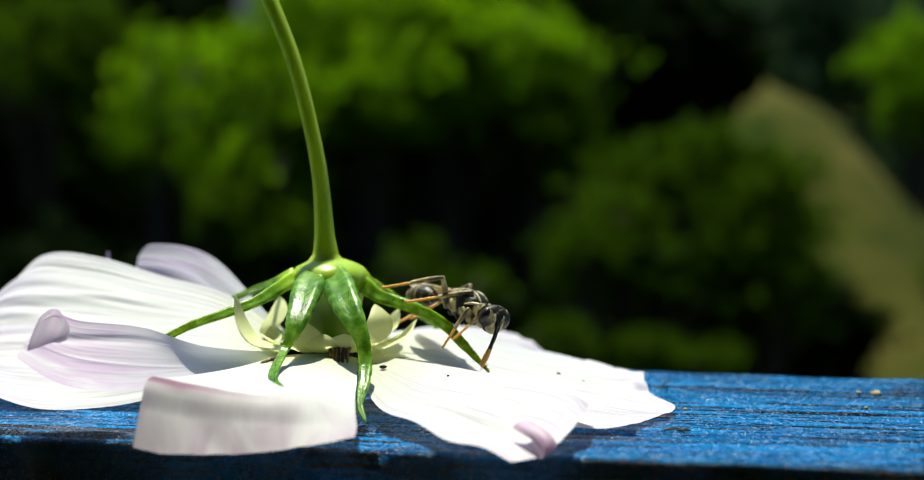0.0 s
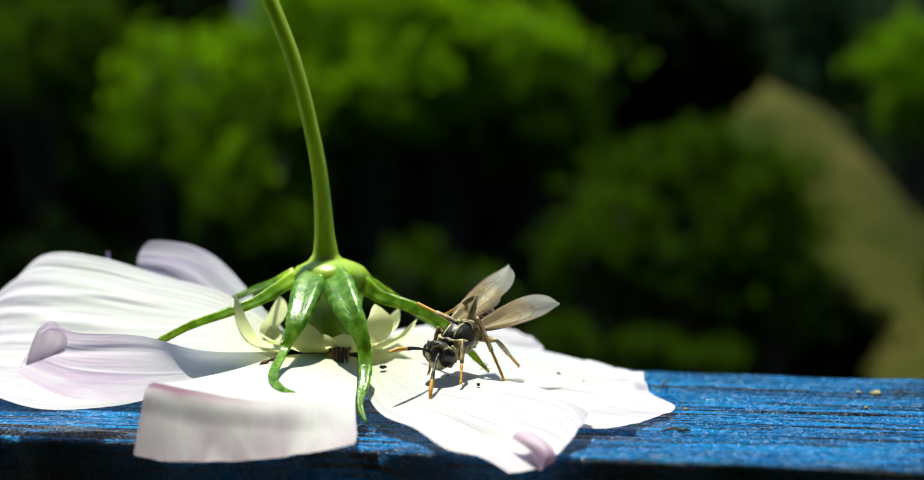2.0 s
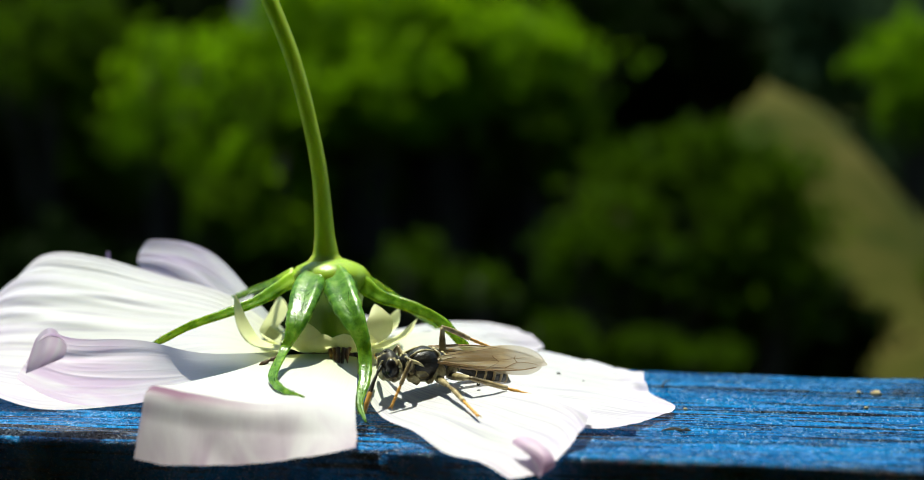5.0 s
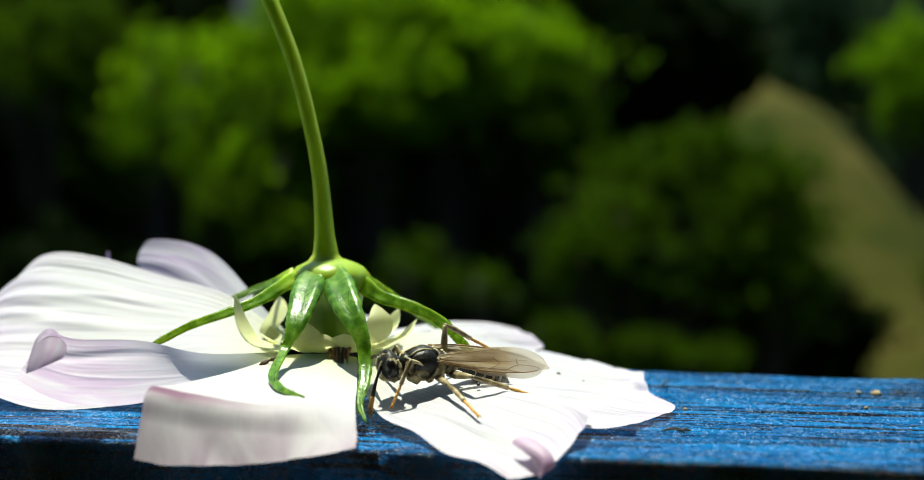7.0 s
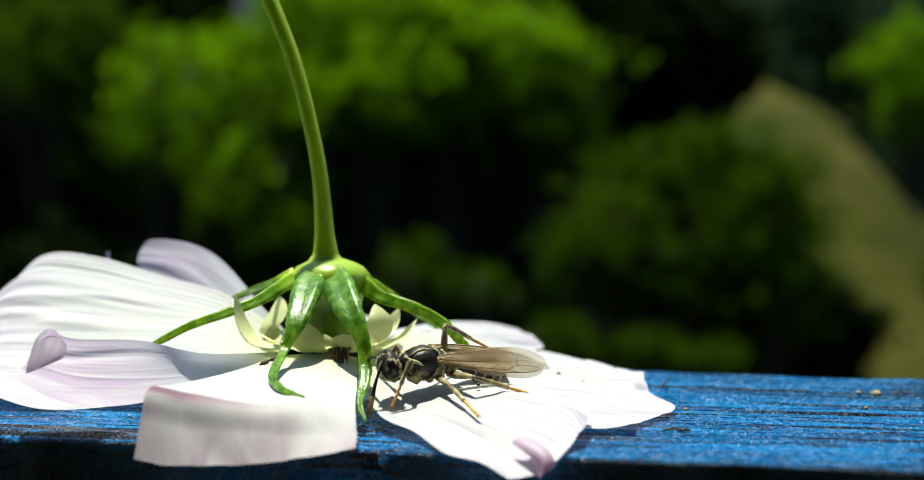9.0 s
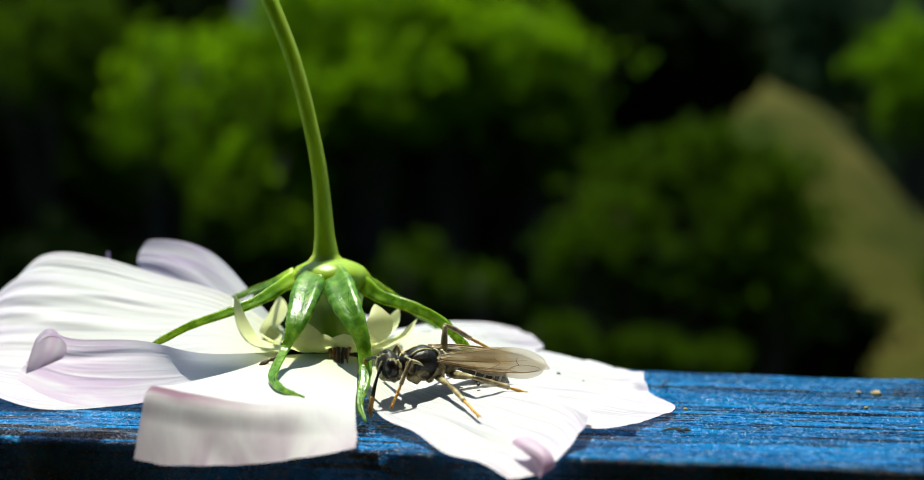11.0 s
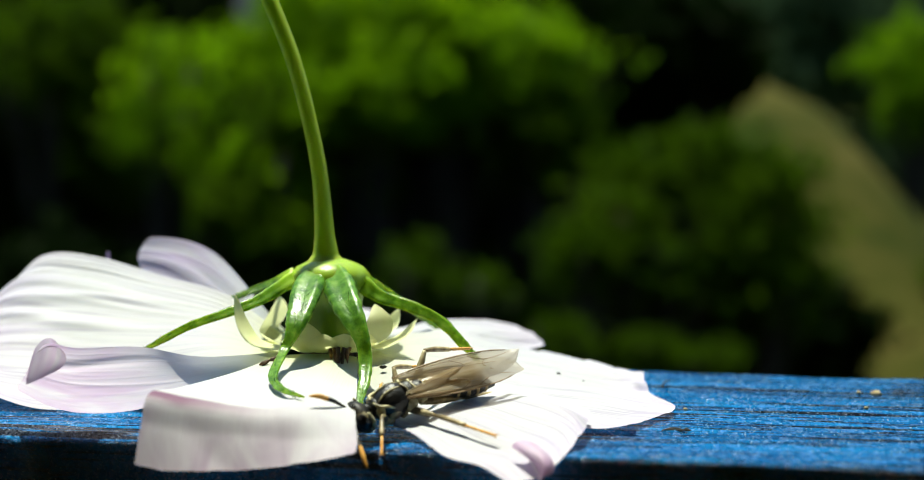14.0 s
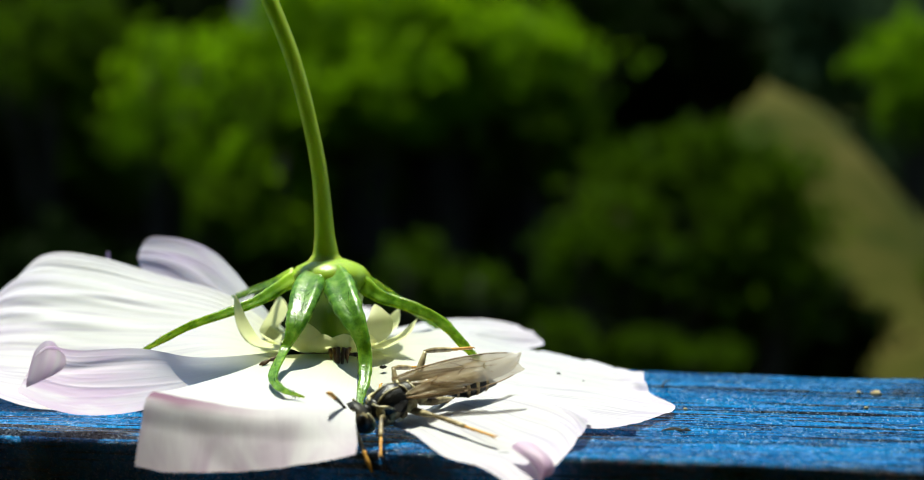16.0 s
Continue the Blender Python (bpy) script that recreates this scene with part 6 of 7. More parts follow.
    walk(legs[0][2][1], [
        (0.0, pose(0.00310, 0.00000, 0.00000, 180, 65.1, 180)),
        (0.2, pose(0.00310, 0.00000, 0.00000, 180, 44.5, 180)),
        (0.4, pose(0.00310, 0.00000, 0.00000, 180, 20.4, 180)),
        (0.6, pose(0.00310, 0.00000, 0.00000, 180, 11.5, 180)),
        (0.8, pose(0.00310, 0.00000, 0.00000, 180, 11.5, 180)),
        (1.0, pose(0.00310, 0.00000, 0.00000, 180, 11.5, 180)),
        (1.2, pose(0.00310, 0.00000, 0.00000, 180, 11.5, 180)),
        (1.4, pose(0.00310, 0.00000, 0.00000, 180, 11.5, 180)),
        (1.5, pose(0.00310, 0.00000, 0.00000, 180, 19.3, 180)),
        (1.6, pose(0.00310, 0.00000, 0.00000, 180, 31.8, 180)),
        (1.8, pose(0.00310, 0.00000, 0.00000, 180, 41.3, 180)),
        (2.0, pose(0.00310, 0.00000, 0.00000, 180, 51.1, 180)),
        (2.2, pose(0.00310, 0.00000, 0.00000, 180, 59.7, 180)),
        (2.4, pose(0.00310, 0.00000, 0.00000, 180, 68.3, 180)),
        (2.6, pose(0.00310, 0.00000, 0.00000, 180, 61.7, 180)),
        (2.8, pose(0.00310, 0.00000, 0.00000, 180, 63.3, 180)),
        (3.0, pose(0.00310, 0.00000, 0.00000, 0, 43.3, 0)),
        (3.2, pose(0.00310, 0.00000, 0.00000, 180, 61.7, 180)),
        (3.5, pose(0.00310, 0.00000, 0.00000, 180, 62.3, 180)),
        (3.8, pose(0.00310, 0.00000, 0.00000, 0, 78.1, 0)),
        (4.0, pose(0.00310, 0.00000, 0.00000, 0, 76.4, 0)),
        (4.2, pose(0.00310, 0.00000, 0.00000, 0, 73.7, 0)),
        (6.3, pose(0.00310, 0.00000, 0.00000, 0, 75.4, 0)),
        (9.2, pose(0.00310, 0.00000, 0.00000, 0, 76.3, 0)),
        (11.5, pose(0.00310, 0.00000, 0.00000, 0, 76.8, 0)),
        (11.8, pose(0.00310, 0.00000, 0.00000, 0, 79.5, 0)),
        (12.0, pose(0.00310, 0.00000, 0.00000, 0, 77.9, 0)),
        (12.2, pose(0.00310, 0.00000, 0.00000, 0, 75.4, 0)),
        (12.4, pose(0.00310, 0.00000, 0.00000, 0, 68.3, 0)),
        (12.6, pose(0.00310, 0.00000, 0.00000, 0, 64.6, 0)),
        (12.8, pose(0.00310, 0.00000, 0.00000, 0, 60.4, 0)),
        (13.0, pose(0.00310, 0.00000, 0.00000, 0, 39.8, 0)),
        (13.2, pose(0.00310, 0.00000, 0.00000, 0, 8.2, 0)),
        (13.5, pose(0.00310, 0.00000, 0.00000, 0, 8.2, 0)),
        (14.0, pose(0.00310, 0.00000, 0.00000, 0, 8.2, 0)),
        (16.0, pose(0.00310, 0.00000, 0.00000, 0, 8.2, 0)),
    ])
    walk(forewings[1], [
        (0.0, pose(-0.00075, -0.00090, 0.00061, 5.4, -13.4, -23.2)),
        (0.2, pose(-0.00075, -0.00090, 0.00061, 5.9, -16.5, -5.4)),
        (0.4, pose(-0.00075, -0.00090, 0.00061, 6, -18, -3)),
        (0.6, pose(-0.00075, -0.00090, 0.00061, 9.2, -15.7, -6.8)),
        (0.8, pose(-0.00075, -0.00090, 0.00061, 5, -11.3, 10.3)),
        (1.0, pose(-0.00075, -0.00090, 0.00061, -13.6, -15.2, 14.8)),
        (1.2, pose(-0.00075, -0.00090, 0.00061, -0.3, -19.7, 9.6)),
        (1.4, pose(-0.00075, -0.00090, 0.00061, -10, -19.7, 9.3)),
        (1.5, pose(-0.00075, -0.00090, 0.00061, -23.6, -12.8, 7.2)),
        (1.6, pose(-0.00075, -0.00090, 0.00061, -27, -6.2, -1.1)),
        (1.8, pose(-0.00075, -0.00090, 0.00061, -21, -10.9, 4.4)),
        (2.0, pose(-0.00075, -0.00090, 0.00061, -22.1, 4.1, 1.5)),
        (2.2, pose(-0.00075, -0.00090, 0.00061, -36.3, -3.9, -9.7)),
        (2.4, pose(-0.00075, -0.00090, 0.00061, -35.6, 3.7, -3.1)),
        (2.6, pose(-0.00075, -0.00090, 0.00061, -37.6, -9.4, 5.3)),
        (2.8, pose(-0.00075, -0.00090, 0.00061, -38.7, -3, 7.1)),
        (3.0, pose(-0.00075, -0.00090, 0.00061, -40, 6.5, 5.6)),
        (3.2, pose(-0.00075, -0.00090, 0.00061, -49.3, -6.3, -13.8)),
        (3.5, pose(-0.00075, -0.00090, 0.00061, -48.8, -4.2, -4.1)),
        (3.8, pose(-0.00075, -0.00090, 0.00061, -46.5, -6.1, -0.5)),
        (4.0, pose(-0.00075, -0.00090, 0.00061, -47.8, -9.5, -1.3)),
        (4.2, pose(-0.00075, -0.00090, 0.00061, -47.1, -3.7, -4.6)),
        (6.3, pose(-0.00075, -0.00090, 0.00061, -47.1, -9.1, -8.3)),
        (9.2, pose(-0.00075, -0.00090, 0.00061, -47.1, -8.7, -9.7)),
        (11.5, pose(-0.00075, -0.00090, 0.00061, -47.1, -8.4, -10.7)),
        (11.8, pose(-0.00075, -0.00090, 0.00061, -42.9, 1.9, -6.4)),
        (12.0, pose(-0.00075, -0.00090, 0.00061, -42.1, 0.1, 6.9)),
        (12.1, pose(-0.00075, -0.00090, 0.00061, -37, 19, -13)),
        (12.2, pose(-0.00075, -0.00090, 0.00061, -31, 31.2, 1)),
        (12.3, pose(-0.00075, -0.00090, 0.00061, -42, -2, 2)),
        (12.4, pose(-0.00075, -0.00090, 0.00061, -46.3, -1, -23.5)),
        (12.6, pose(-0.00075, -0.00090, 0.00061, -45.7, -5.2, -27.1)),
        (12.8, pose(-0.00075, -0.00090, 0.00061, -41.3, 0.6, -25.2)),
        (13.0, pose(-0.00075, -0.00090, 0.00061, -39.4, -2.2, -14)),
        (13.2, pose(-0.00075, -0.00090, 0.00061, -38, 5.7, -23.9)),
        (13.5, pose(-0.00075, -0.00090, 0.00061, -36.8, 3.5, -25)),
        (14.0, pose(-0.00075, -0.00090, 0.00061, -35.6, -1.7, -16.9)),
        (16.0, pose(-0.00075, -0.00090, 0.00061, -36, 3.7, -26.7)),
    ])
    walk(hindwings[1], [
        (0.0, pose(-0.00120, -0.00085, 0.00037, 5.4, -15.8, -25.8)),
        (0.2, pose(-0.00120, -0.00085, 0.00037, 6, -19.1, -8.4)),
        (0.4, pose(-0.00120, -0.00085, 0.00037, 6.1, -20.6, -6)),
        (0.6, pose(-0.00120, -0.00085, 0.00037, 8.9, -18.3, -9.8)),
        (0.8, pose(-0.00120, -0.00085, 0.00037, 3.3, -14.2, 7.4)),
        (1.0, pose(-0.00120, -0.00085, 0.00037, -17, -18.1, 11.9)),
        (1.2, pose(-0.00120, -0.00085, 0.00037, -2.9, -22.5, 6.5)),
        (1.4, pose(-0.00120, -0.00085, 0.00037, -13.8, -22.5, 6.3)),
        (1.5, pose(-0.00120, -0.00085, 0.00037, -27.2, -15.7, 4.3)),
        (1.6, pose(-0.00120, -0.00085, 0.00037, -30, -9, -3.9)),
        (1.8, pose(-0.00120, -0.00085, 0.00037, -23.8, -13.8, 1.5)),
        (2.0, pose(-0.00120, -0.00085, 0.00037, -24.5, 1.3, -1.4)),
        (2.2, pose(-0.00120, -0.00085, 0.00037, -38.5, -6.7, -12.5)),
        (2.4, pose(-0.00120, -0.00085, 0.00037, -37.8, 0.8, -6)),
        (2.6, pose(-0.00120, -0.00085, 0.00037, -40.1, -12.3, 2.4)),
        (2.8, pose(-0.00120, -0.00085, 0.00037, -41, -5.9, 4.2)),
        (3.0, pose(-0.00120, -0.00085, 0.00037, -41.7, 3.7, 2.7)),
        (3.2, pose(-0.00120, -0.00085, 0.00037, -49.7, -9, -16.6)),
        (3.5, pose(-0.00120, -0.00085, 0.00037, -49.6, -7, -6.9)),
        (3.8, pose(-0.00120, -0.00085, 0.00037, -47.7, -8.9, -3.3)),
        (4.0, pose(-0.00120, -0.00085, 0.00037, -48.8, -12.3, -4.2)),
        (4.2, pose(-0.00120, -0.00085, 0.00037, -48.1, -6.5, -7.4)),
        (6.3, pose(-0.00120, -0.00085, 0.00037, -47.9, -11.8, -11.1)),
        (9.2, pose(-0.00120, -0.00085, 0.00037, -47.8, -11.4, -12.5)),
        (11.5, pose(-0.00120, -0.00085, 0.00037, -47.7, -11.1, -13.5)),
        (11.8, pose(-0.00120, -0.00085, 0.00037, -43.7, -1, -9.2)),
        (12.0, pose(-0.00120, -0.00085, 0.00037, -43.5, -2.7, 4)),
        (12.1, pose(-0.00120, -0.00085, 0.00037, -39, 16, -16)),
        (12.2, pose(-0.00120, -0.00085, 0.00037, -33.3, 28, -2)),
        (12.3, pose(-0.00120, -0.00085, 0.00037, -43, -5, -1)),
        (12.4, pose(-0.00120, -0.00085, 0.00037, -46, -3.8, -26.1)),
        (12.6, pose(-0.00120, -0.00085, 0.00037, -45.4, -7.9, -29.6)),
        (12.8, pose(-0.00120, -0.00085, 0.00037, -41.1, -2.2, -27.7)),
        (13.0, pose(-0.00120, -0.00085, 0.00037, -39.9, -5, -16.7)),
        (13.2, pose(-0.00120, -0.00085, 0.00037, -38, 2.8, -26.5)),
        (13.5, pose(-0.00120, -0.00085, 0.00037, -36.8, 0.7, -27.6)),
        (14.0, pose(-0.00120, -0.00085, 0.00037, -36, -4.5, -19.6)),
        (16.0, pose(-0.00120, -0.00085, 0.00037, -36, 0.9, -29.2)),
    ])
    walk(antennae[1], [
        (0.0, pose(0.00295, -0.00028, 0.00030, -17, 74.5, -31.6)),
        (0.2, pose(0.00295, -0.00028, 0.00030, -17.8, 27.5, -78.7)),
        (0.4, pose(0.00295, -0.00028, 0.00030, -14.5, 10.1, -60.3)),
        (0.6, pose(0.00295, -0.00028, 0.00030, -1.2, 2.9, -3.9)),
        (0.8, pose(0.00295, -0.00028, 0.00030, -8.8, -0.7, -31.1)),
        (1.0, pose(0.00295, -0.00028, 0.00030, 0.1, -27, 0.2)),
        (1.2, pose(0.00295, -0.00028, 0.00030, -13.9, -18.1, -46.8)),
        (1.4, pose(0.00295, -0.00028, 0.00030, -16.2, -8.5, -70.4)),
        (1.5, pose(0.00295, -0.00028, 0.00030, -13.5, -2.2, -52.8)),
        (1.6, pose(0.00295, -0.00028, 0.00030, -10.2, -7.8, -35.1)),
        (1.8, pose(0.00295, -0.00028, 0.00030, -14.2, -5.6, -55.8)),
        (2.0, pose(0.00295, -0.00028, 0.00030, -7.5, -27.5, -19.5)),
        (2.2, pose(0.00295, -0.00028, 0.00030, 2.4, -18.4, 6.9)),
        (2.4, pose(0.00295, -0.00028, 0.00030, 7.6, -7.3, 25.2)),
        (2.6, pose(0.00295, -0.00028, 0.00030, 10.4, -16.2, 32.9)),
        (2.8, pose(0.00295, -0.00028, 0.00030, 11.8, -14.3, 39.5)),
        (3.0, pose(0.00295, -0.00028, 0.00030, 14.4, -18.4, 49.6)),
        (3.2, pose(0.00295, -0.00028, 0.00030, -19, 28.9, -92.1)),
        (3.5, pose(0.00295, -0.00028, 0.00030, -17.8, 19.8, -97.3)),
        (3.8, pose(0.00295, -0.00028, 0.00030, -17.4, 16, -97.9)),
        (4.0, pose(0.00295, -0.00028, 0.00030, -18.1, 22.1, -98.5)),
        (4.2, pose(0.00295, -0.00028, 0.00030, -17.1, 15, -103.6)),
        (6.3, pose(0.00295, -0.00028, 0.00030, -17.7, 19, -98.1)),
        (9.2, pose(0.00295, -0.00028, 0.00030, -17.9, 22.6, -87.8)),
        (11.5, pose(0.00295, -0.00028, 0.00030, -17.6, 25.1, -78.8)),
        (11.8, pose(0.00295, -0.00028, 0.00030, -17.2, 26.2, -74.3)),
        (12.0, pose(0.00295, -0.00028, 0.00030, -17, 22.7, -75.5)),
        (12.2, pose(0.00295, -0.00028, 0.00030, -17.1, 25, -74.9)),
        (12.4, pose(0.00295, -0.00028, 0.00030, -17.7, 25.9, -79.1)),
        (12.6, pose(0.00295, -0.00028, 0.00030, -18, 25.4, -83.3)),
        (12.8, pose(0.00295, -0.00028, 0.00030, 15.9, -24.4, 52.7)),
        (13.0, pose(0.00295, -0.00028, 0.00030, 17.3, -33.9, 48)),
        (13.2, pose(0.00295, -0.00028, 0.00030, 18, -33.3, 52.8)),
        (13.5, pose(0.00295, -0.00028, 0.00030, 18.6, -44, 38.7)),
        (14.0, pose(0.00295, -0.00028, 0.00030, 4.9, -55.1, 5.4)),
        (16.0, pose(0.00295, -0.00028, 0.00030, 36.2, -63.5, 32.5)),
    ])
    walk(legs[1][0][0], [
        (0.0, pose(0.00090, -0.00050, -0.00085, -11.9, -32.8, -71.2)),
        (0.2, pose(0.00090, -0.00050, -0.00085, -32.3, -66.7, -51.5)),
        (0.4, pose(0.00090, -0.00050, -0.00085, -77.3, -69.5, -20.4)),
        (0.6, pose(0.00090, -0.00050, -0.00085, 167, -54.3, 141.4)),
        (0.8, pose(0.00090, -0.00050, -0.00085, 103.7, -64.9, -120.2)),
        (1.0, pose(0.00090, -0.00050, -0.00085, 96.4, -59.5, -89.7)),
        (1.2, pose(0.00090, -0.00050, -0.00085, 67.8, -69, -93.6)),
        (1.4, pose(0.00090, -0.00050, -0.00085, -18.9, -89.1, -43)),
        (1.5, pose(0.00090, -0.00050, -0.00085, 86.9, -67.3, -106.2)),
        (1.6, pose(0.00090, -0.00050, -0.00085, 120.3, -64.5, -144.6)),
        (1.8, pose(0.00090, -0.00050, -0.00085, 115, -63.3, -133.6)),
        (2.0, pose(0.00090, -0.00050, -0.00085, 102.8, -65.1, -119.5)),
        (2.2, pose(0.00090, -0.00050, -0.00085, -28.4, -65.9, -53.5)),
        (2.4, pose(0.00090, -0.00050, -0.00085, -28.6, 23.1, -124.9)),
        (2.6, pose(0.00090, -0.00050, -0.00085, -25, 17.8, -114)),
        (2.8, pose(0.00090, -0.00050, -0.00085, -158.2, -44.6, 76.9)),
        (3.0, pose(0.00090, -0.00050, -0.00085, -45.1, -50.9, -76.3)),
        (3.2, pose(0.00090, -0.00050, -0.00085, -21.5, -41.7, -73.7)),
        (3.5, pose(0.00090, -0.00050, -0.00085, -30.9, -41.4, -81.5)),
        (3.8, pose(0.00090, -0.00050, -0.00085, -119.8, -58.7, 8.7)),
        (4.0, pose(0.00090, -0.00050, -0.00085, -19.6, 9.5, -98.8)),
        (4.2, pose(0.00090, -0.00050, -0.00085, -18.1, -59.1, -60.7)),
        (6.3, pose(0.00090, -0.00050, -0.00085, -14.8, -52.6, -64)),
        (9.2, pose(0.00090, -0.00050, -0.00085, -12, -57.7, -61.5)),
        (11.5, pose(0.00090, -0.00050, -0.00085, -8.5, -60.9, -60.5)),
        (11.8, pose(0.00090, -0.00050, -0.00085, -3, -62.5, -61)),
        (12.0, pose(0.00090, -0.00050, -0.00085, -5.3, -65.9, -60)),
        (12.2, pose(0.00090, -0.00050, -0.00085, -5.3, -67.2, -59.8)),
        (12.4, pose(0.00090, -0.00050, -0.00085, -13.3, -71.2, -55.6)),
        (12.6, pose(0.00090, -0.00050, -0.00085, -17.7, -60.6, -59.8)),
        (12.8, pose(0.00090, -0.00050, -0.00085, -24.9, -40.6, -77.2)),
        (13.0, pose(0.00090, -0.00050, -0.00085, -23.9, 8.4, -109.2)),
        (13.2, pose(0.00090, -0.00050, -0.00085, -25.2, 11.2, -113.8)),
        (13.5, pose(0.00090, -0.00050, -0.00085, -25.1, 13.3, -113.8)),
        (14.0, pose(0.00090, -0.00050, -0.00085, -25.7, 11.1, -115.5)),
        (16.0, pose(0.00090, -0.00050, -0.00085, -25.8, 11.1, -115.5)),
    ])
    walk(legs[1][0][1], [
        (0.0, pose(0.00190, 0.00000, 0.00000, 180, 64.8, 180)),
        (0.2, pose(0.00190, 0.00000, 0.00000, 180, 55.8, 180)),
        (0.4, pose(0.00190, 0.00000, 0.00000, 180, 49.6, 180)),
        (0.6, pose(0.00190, 0.00000, 0.00000, 180, 15.5, 180)),
        (0.8, pose(0.00190, 0.00000, 0.00000, 180, 40.2, 180)),
        (1.0, pose(0.00190, 0.00000, 0.00000, 180, 76.1, 180)),
        (1.2, pose(0.00190, 0.00000, 0.00000, 0, 74.7, 0)),
        (1.4, pose(0.00190, 0.00000, 0.00000, 180, 65, 180)),
        (1.5, pose(0.00190, 0.00000, 0.00000, 180, 65.6, 180)),
        (1.6, pose(0.00190, 0.00000, 0.00000, 180, 43.5, 180)),
        (1.8, pose(0.00190, 0.00000, 0.00000, 180, 49.6, 180)),
        (2.0, pose(0.00190, 0.00000, 0.00000, 180, 34, 180)),
        (2.2, pose(0.00190, 0.00000, 0.00000, 180, 28.3, 180)),
        (2.4, pose(0.00190, 0.00000, 0.00000, 0, 10.4, 0)),
        (2.6, pose(0.00190, 0.00000, 0.00000, 0, 10.4, 0)),
        (2.8, pose(0.00190, 0.00000, 0.00000, 180, 62.6, 180)),
        (3.0, pose(0.00190, 0.00000, 0.00000, 0, 10.4, 0)),
        (3.2, pose(0.00190, 0.00000, 0.00000, 0, 10.4, 0)),
        (3.5, pose(0.00190, 0.00000, 0.00000, 0, 10.4, 0)),
        (3.8, pose(0.00190, 0.00000, 0.00000, 180, 71.4, 180)),
        (4.0, pose(0.00190, 0.00000, 0.00000, 0, 10.4, 0)),
        (4.2, pose(0.00190, 0.00000, 0.00000, 180, 66.5, 180)),
        (6.3, pose(0.00190, 0.00000, 0.00000, 180, 70.2, 180)),
        (9.2, pose(0.00190, 0.00000, 0.00000, 180, 62.6, 180)),
        (11.5, pose(0.00190, 0.00000, 0.00000, 180, 57.7, 180)),
        (11.8, pose(0.00190, 0.00000, 0.00000, 180, 56, 180)),
        (12.0, pose(0.00190, 0.00000, 0.00000, 180, 55.6, 180)),
        (12.2, pose(0.00190, 0.00000, 0.00000, 180, 52.7, 180)),
        (12.4, pose(0.00190, 0.00000, 0.00000, 180, 46.9, 180)),
        (12.6, pose(0.00190, 0.00000, 0.00000, 180, 55.2, 180)),
        (12.8, pose(0.00190, 0.00000, 0.00000, 180, 89.1, 180)),
        (13.0, pose(0.00190, 0.00000, 0.00000, 0, 10.4, 0)),
        (13.2, pose(0.00190, 0.00000, 0.00000, 0, 10.4, 0)),
        (13.5, pose(0.00190, 0.00000, 0.00000, 0, 10.4, 0)),
        (14.0, pose(0.00190, 0.00000, 0.00000, 0, 10.4, 0)),
        (16.0, pose(0.00190, 0.00000, 0.00000, 0, 10.4, 0)),
    ])
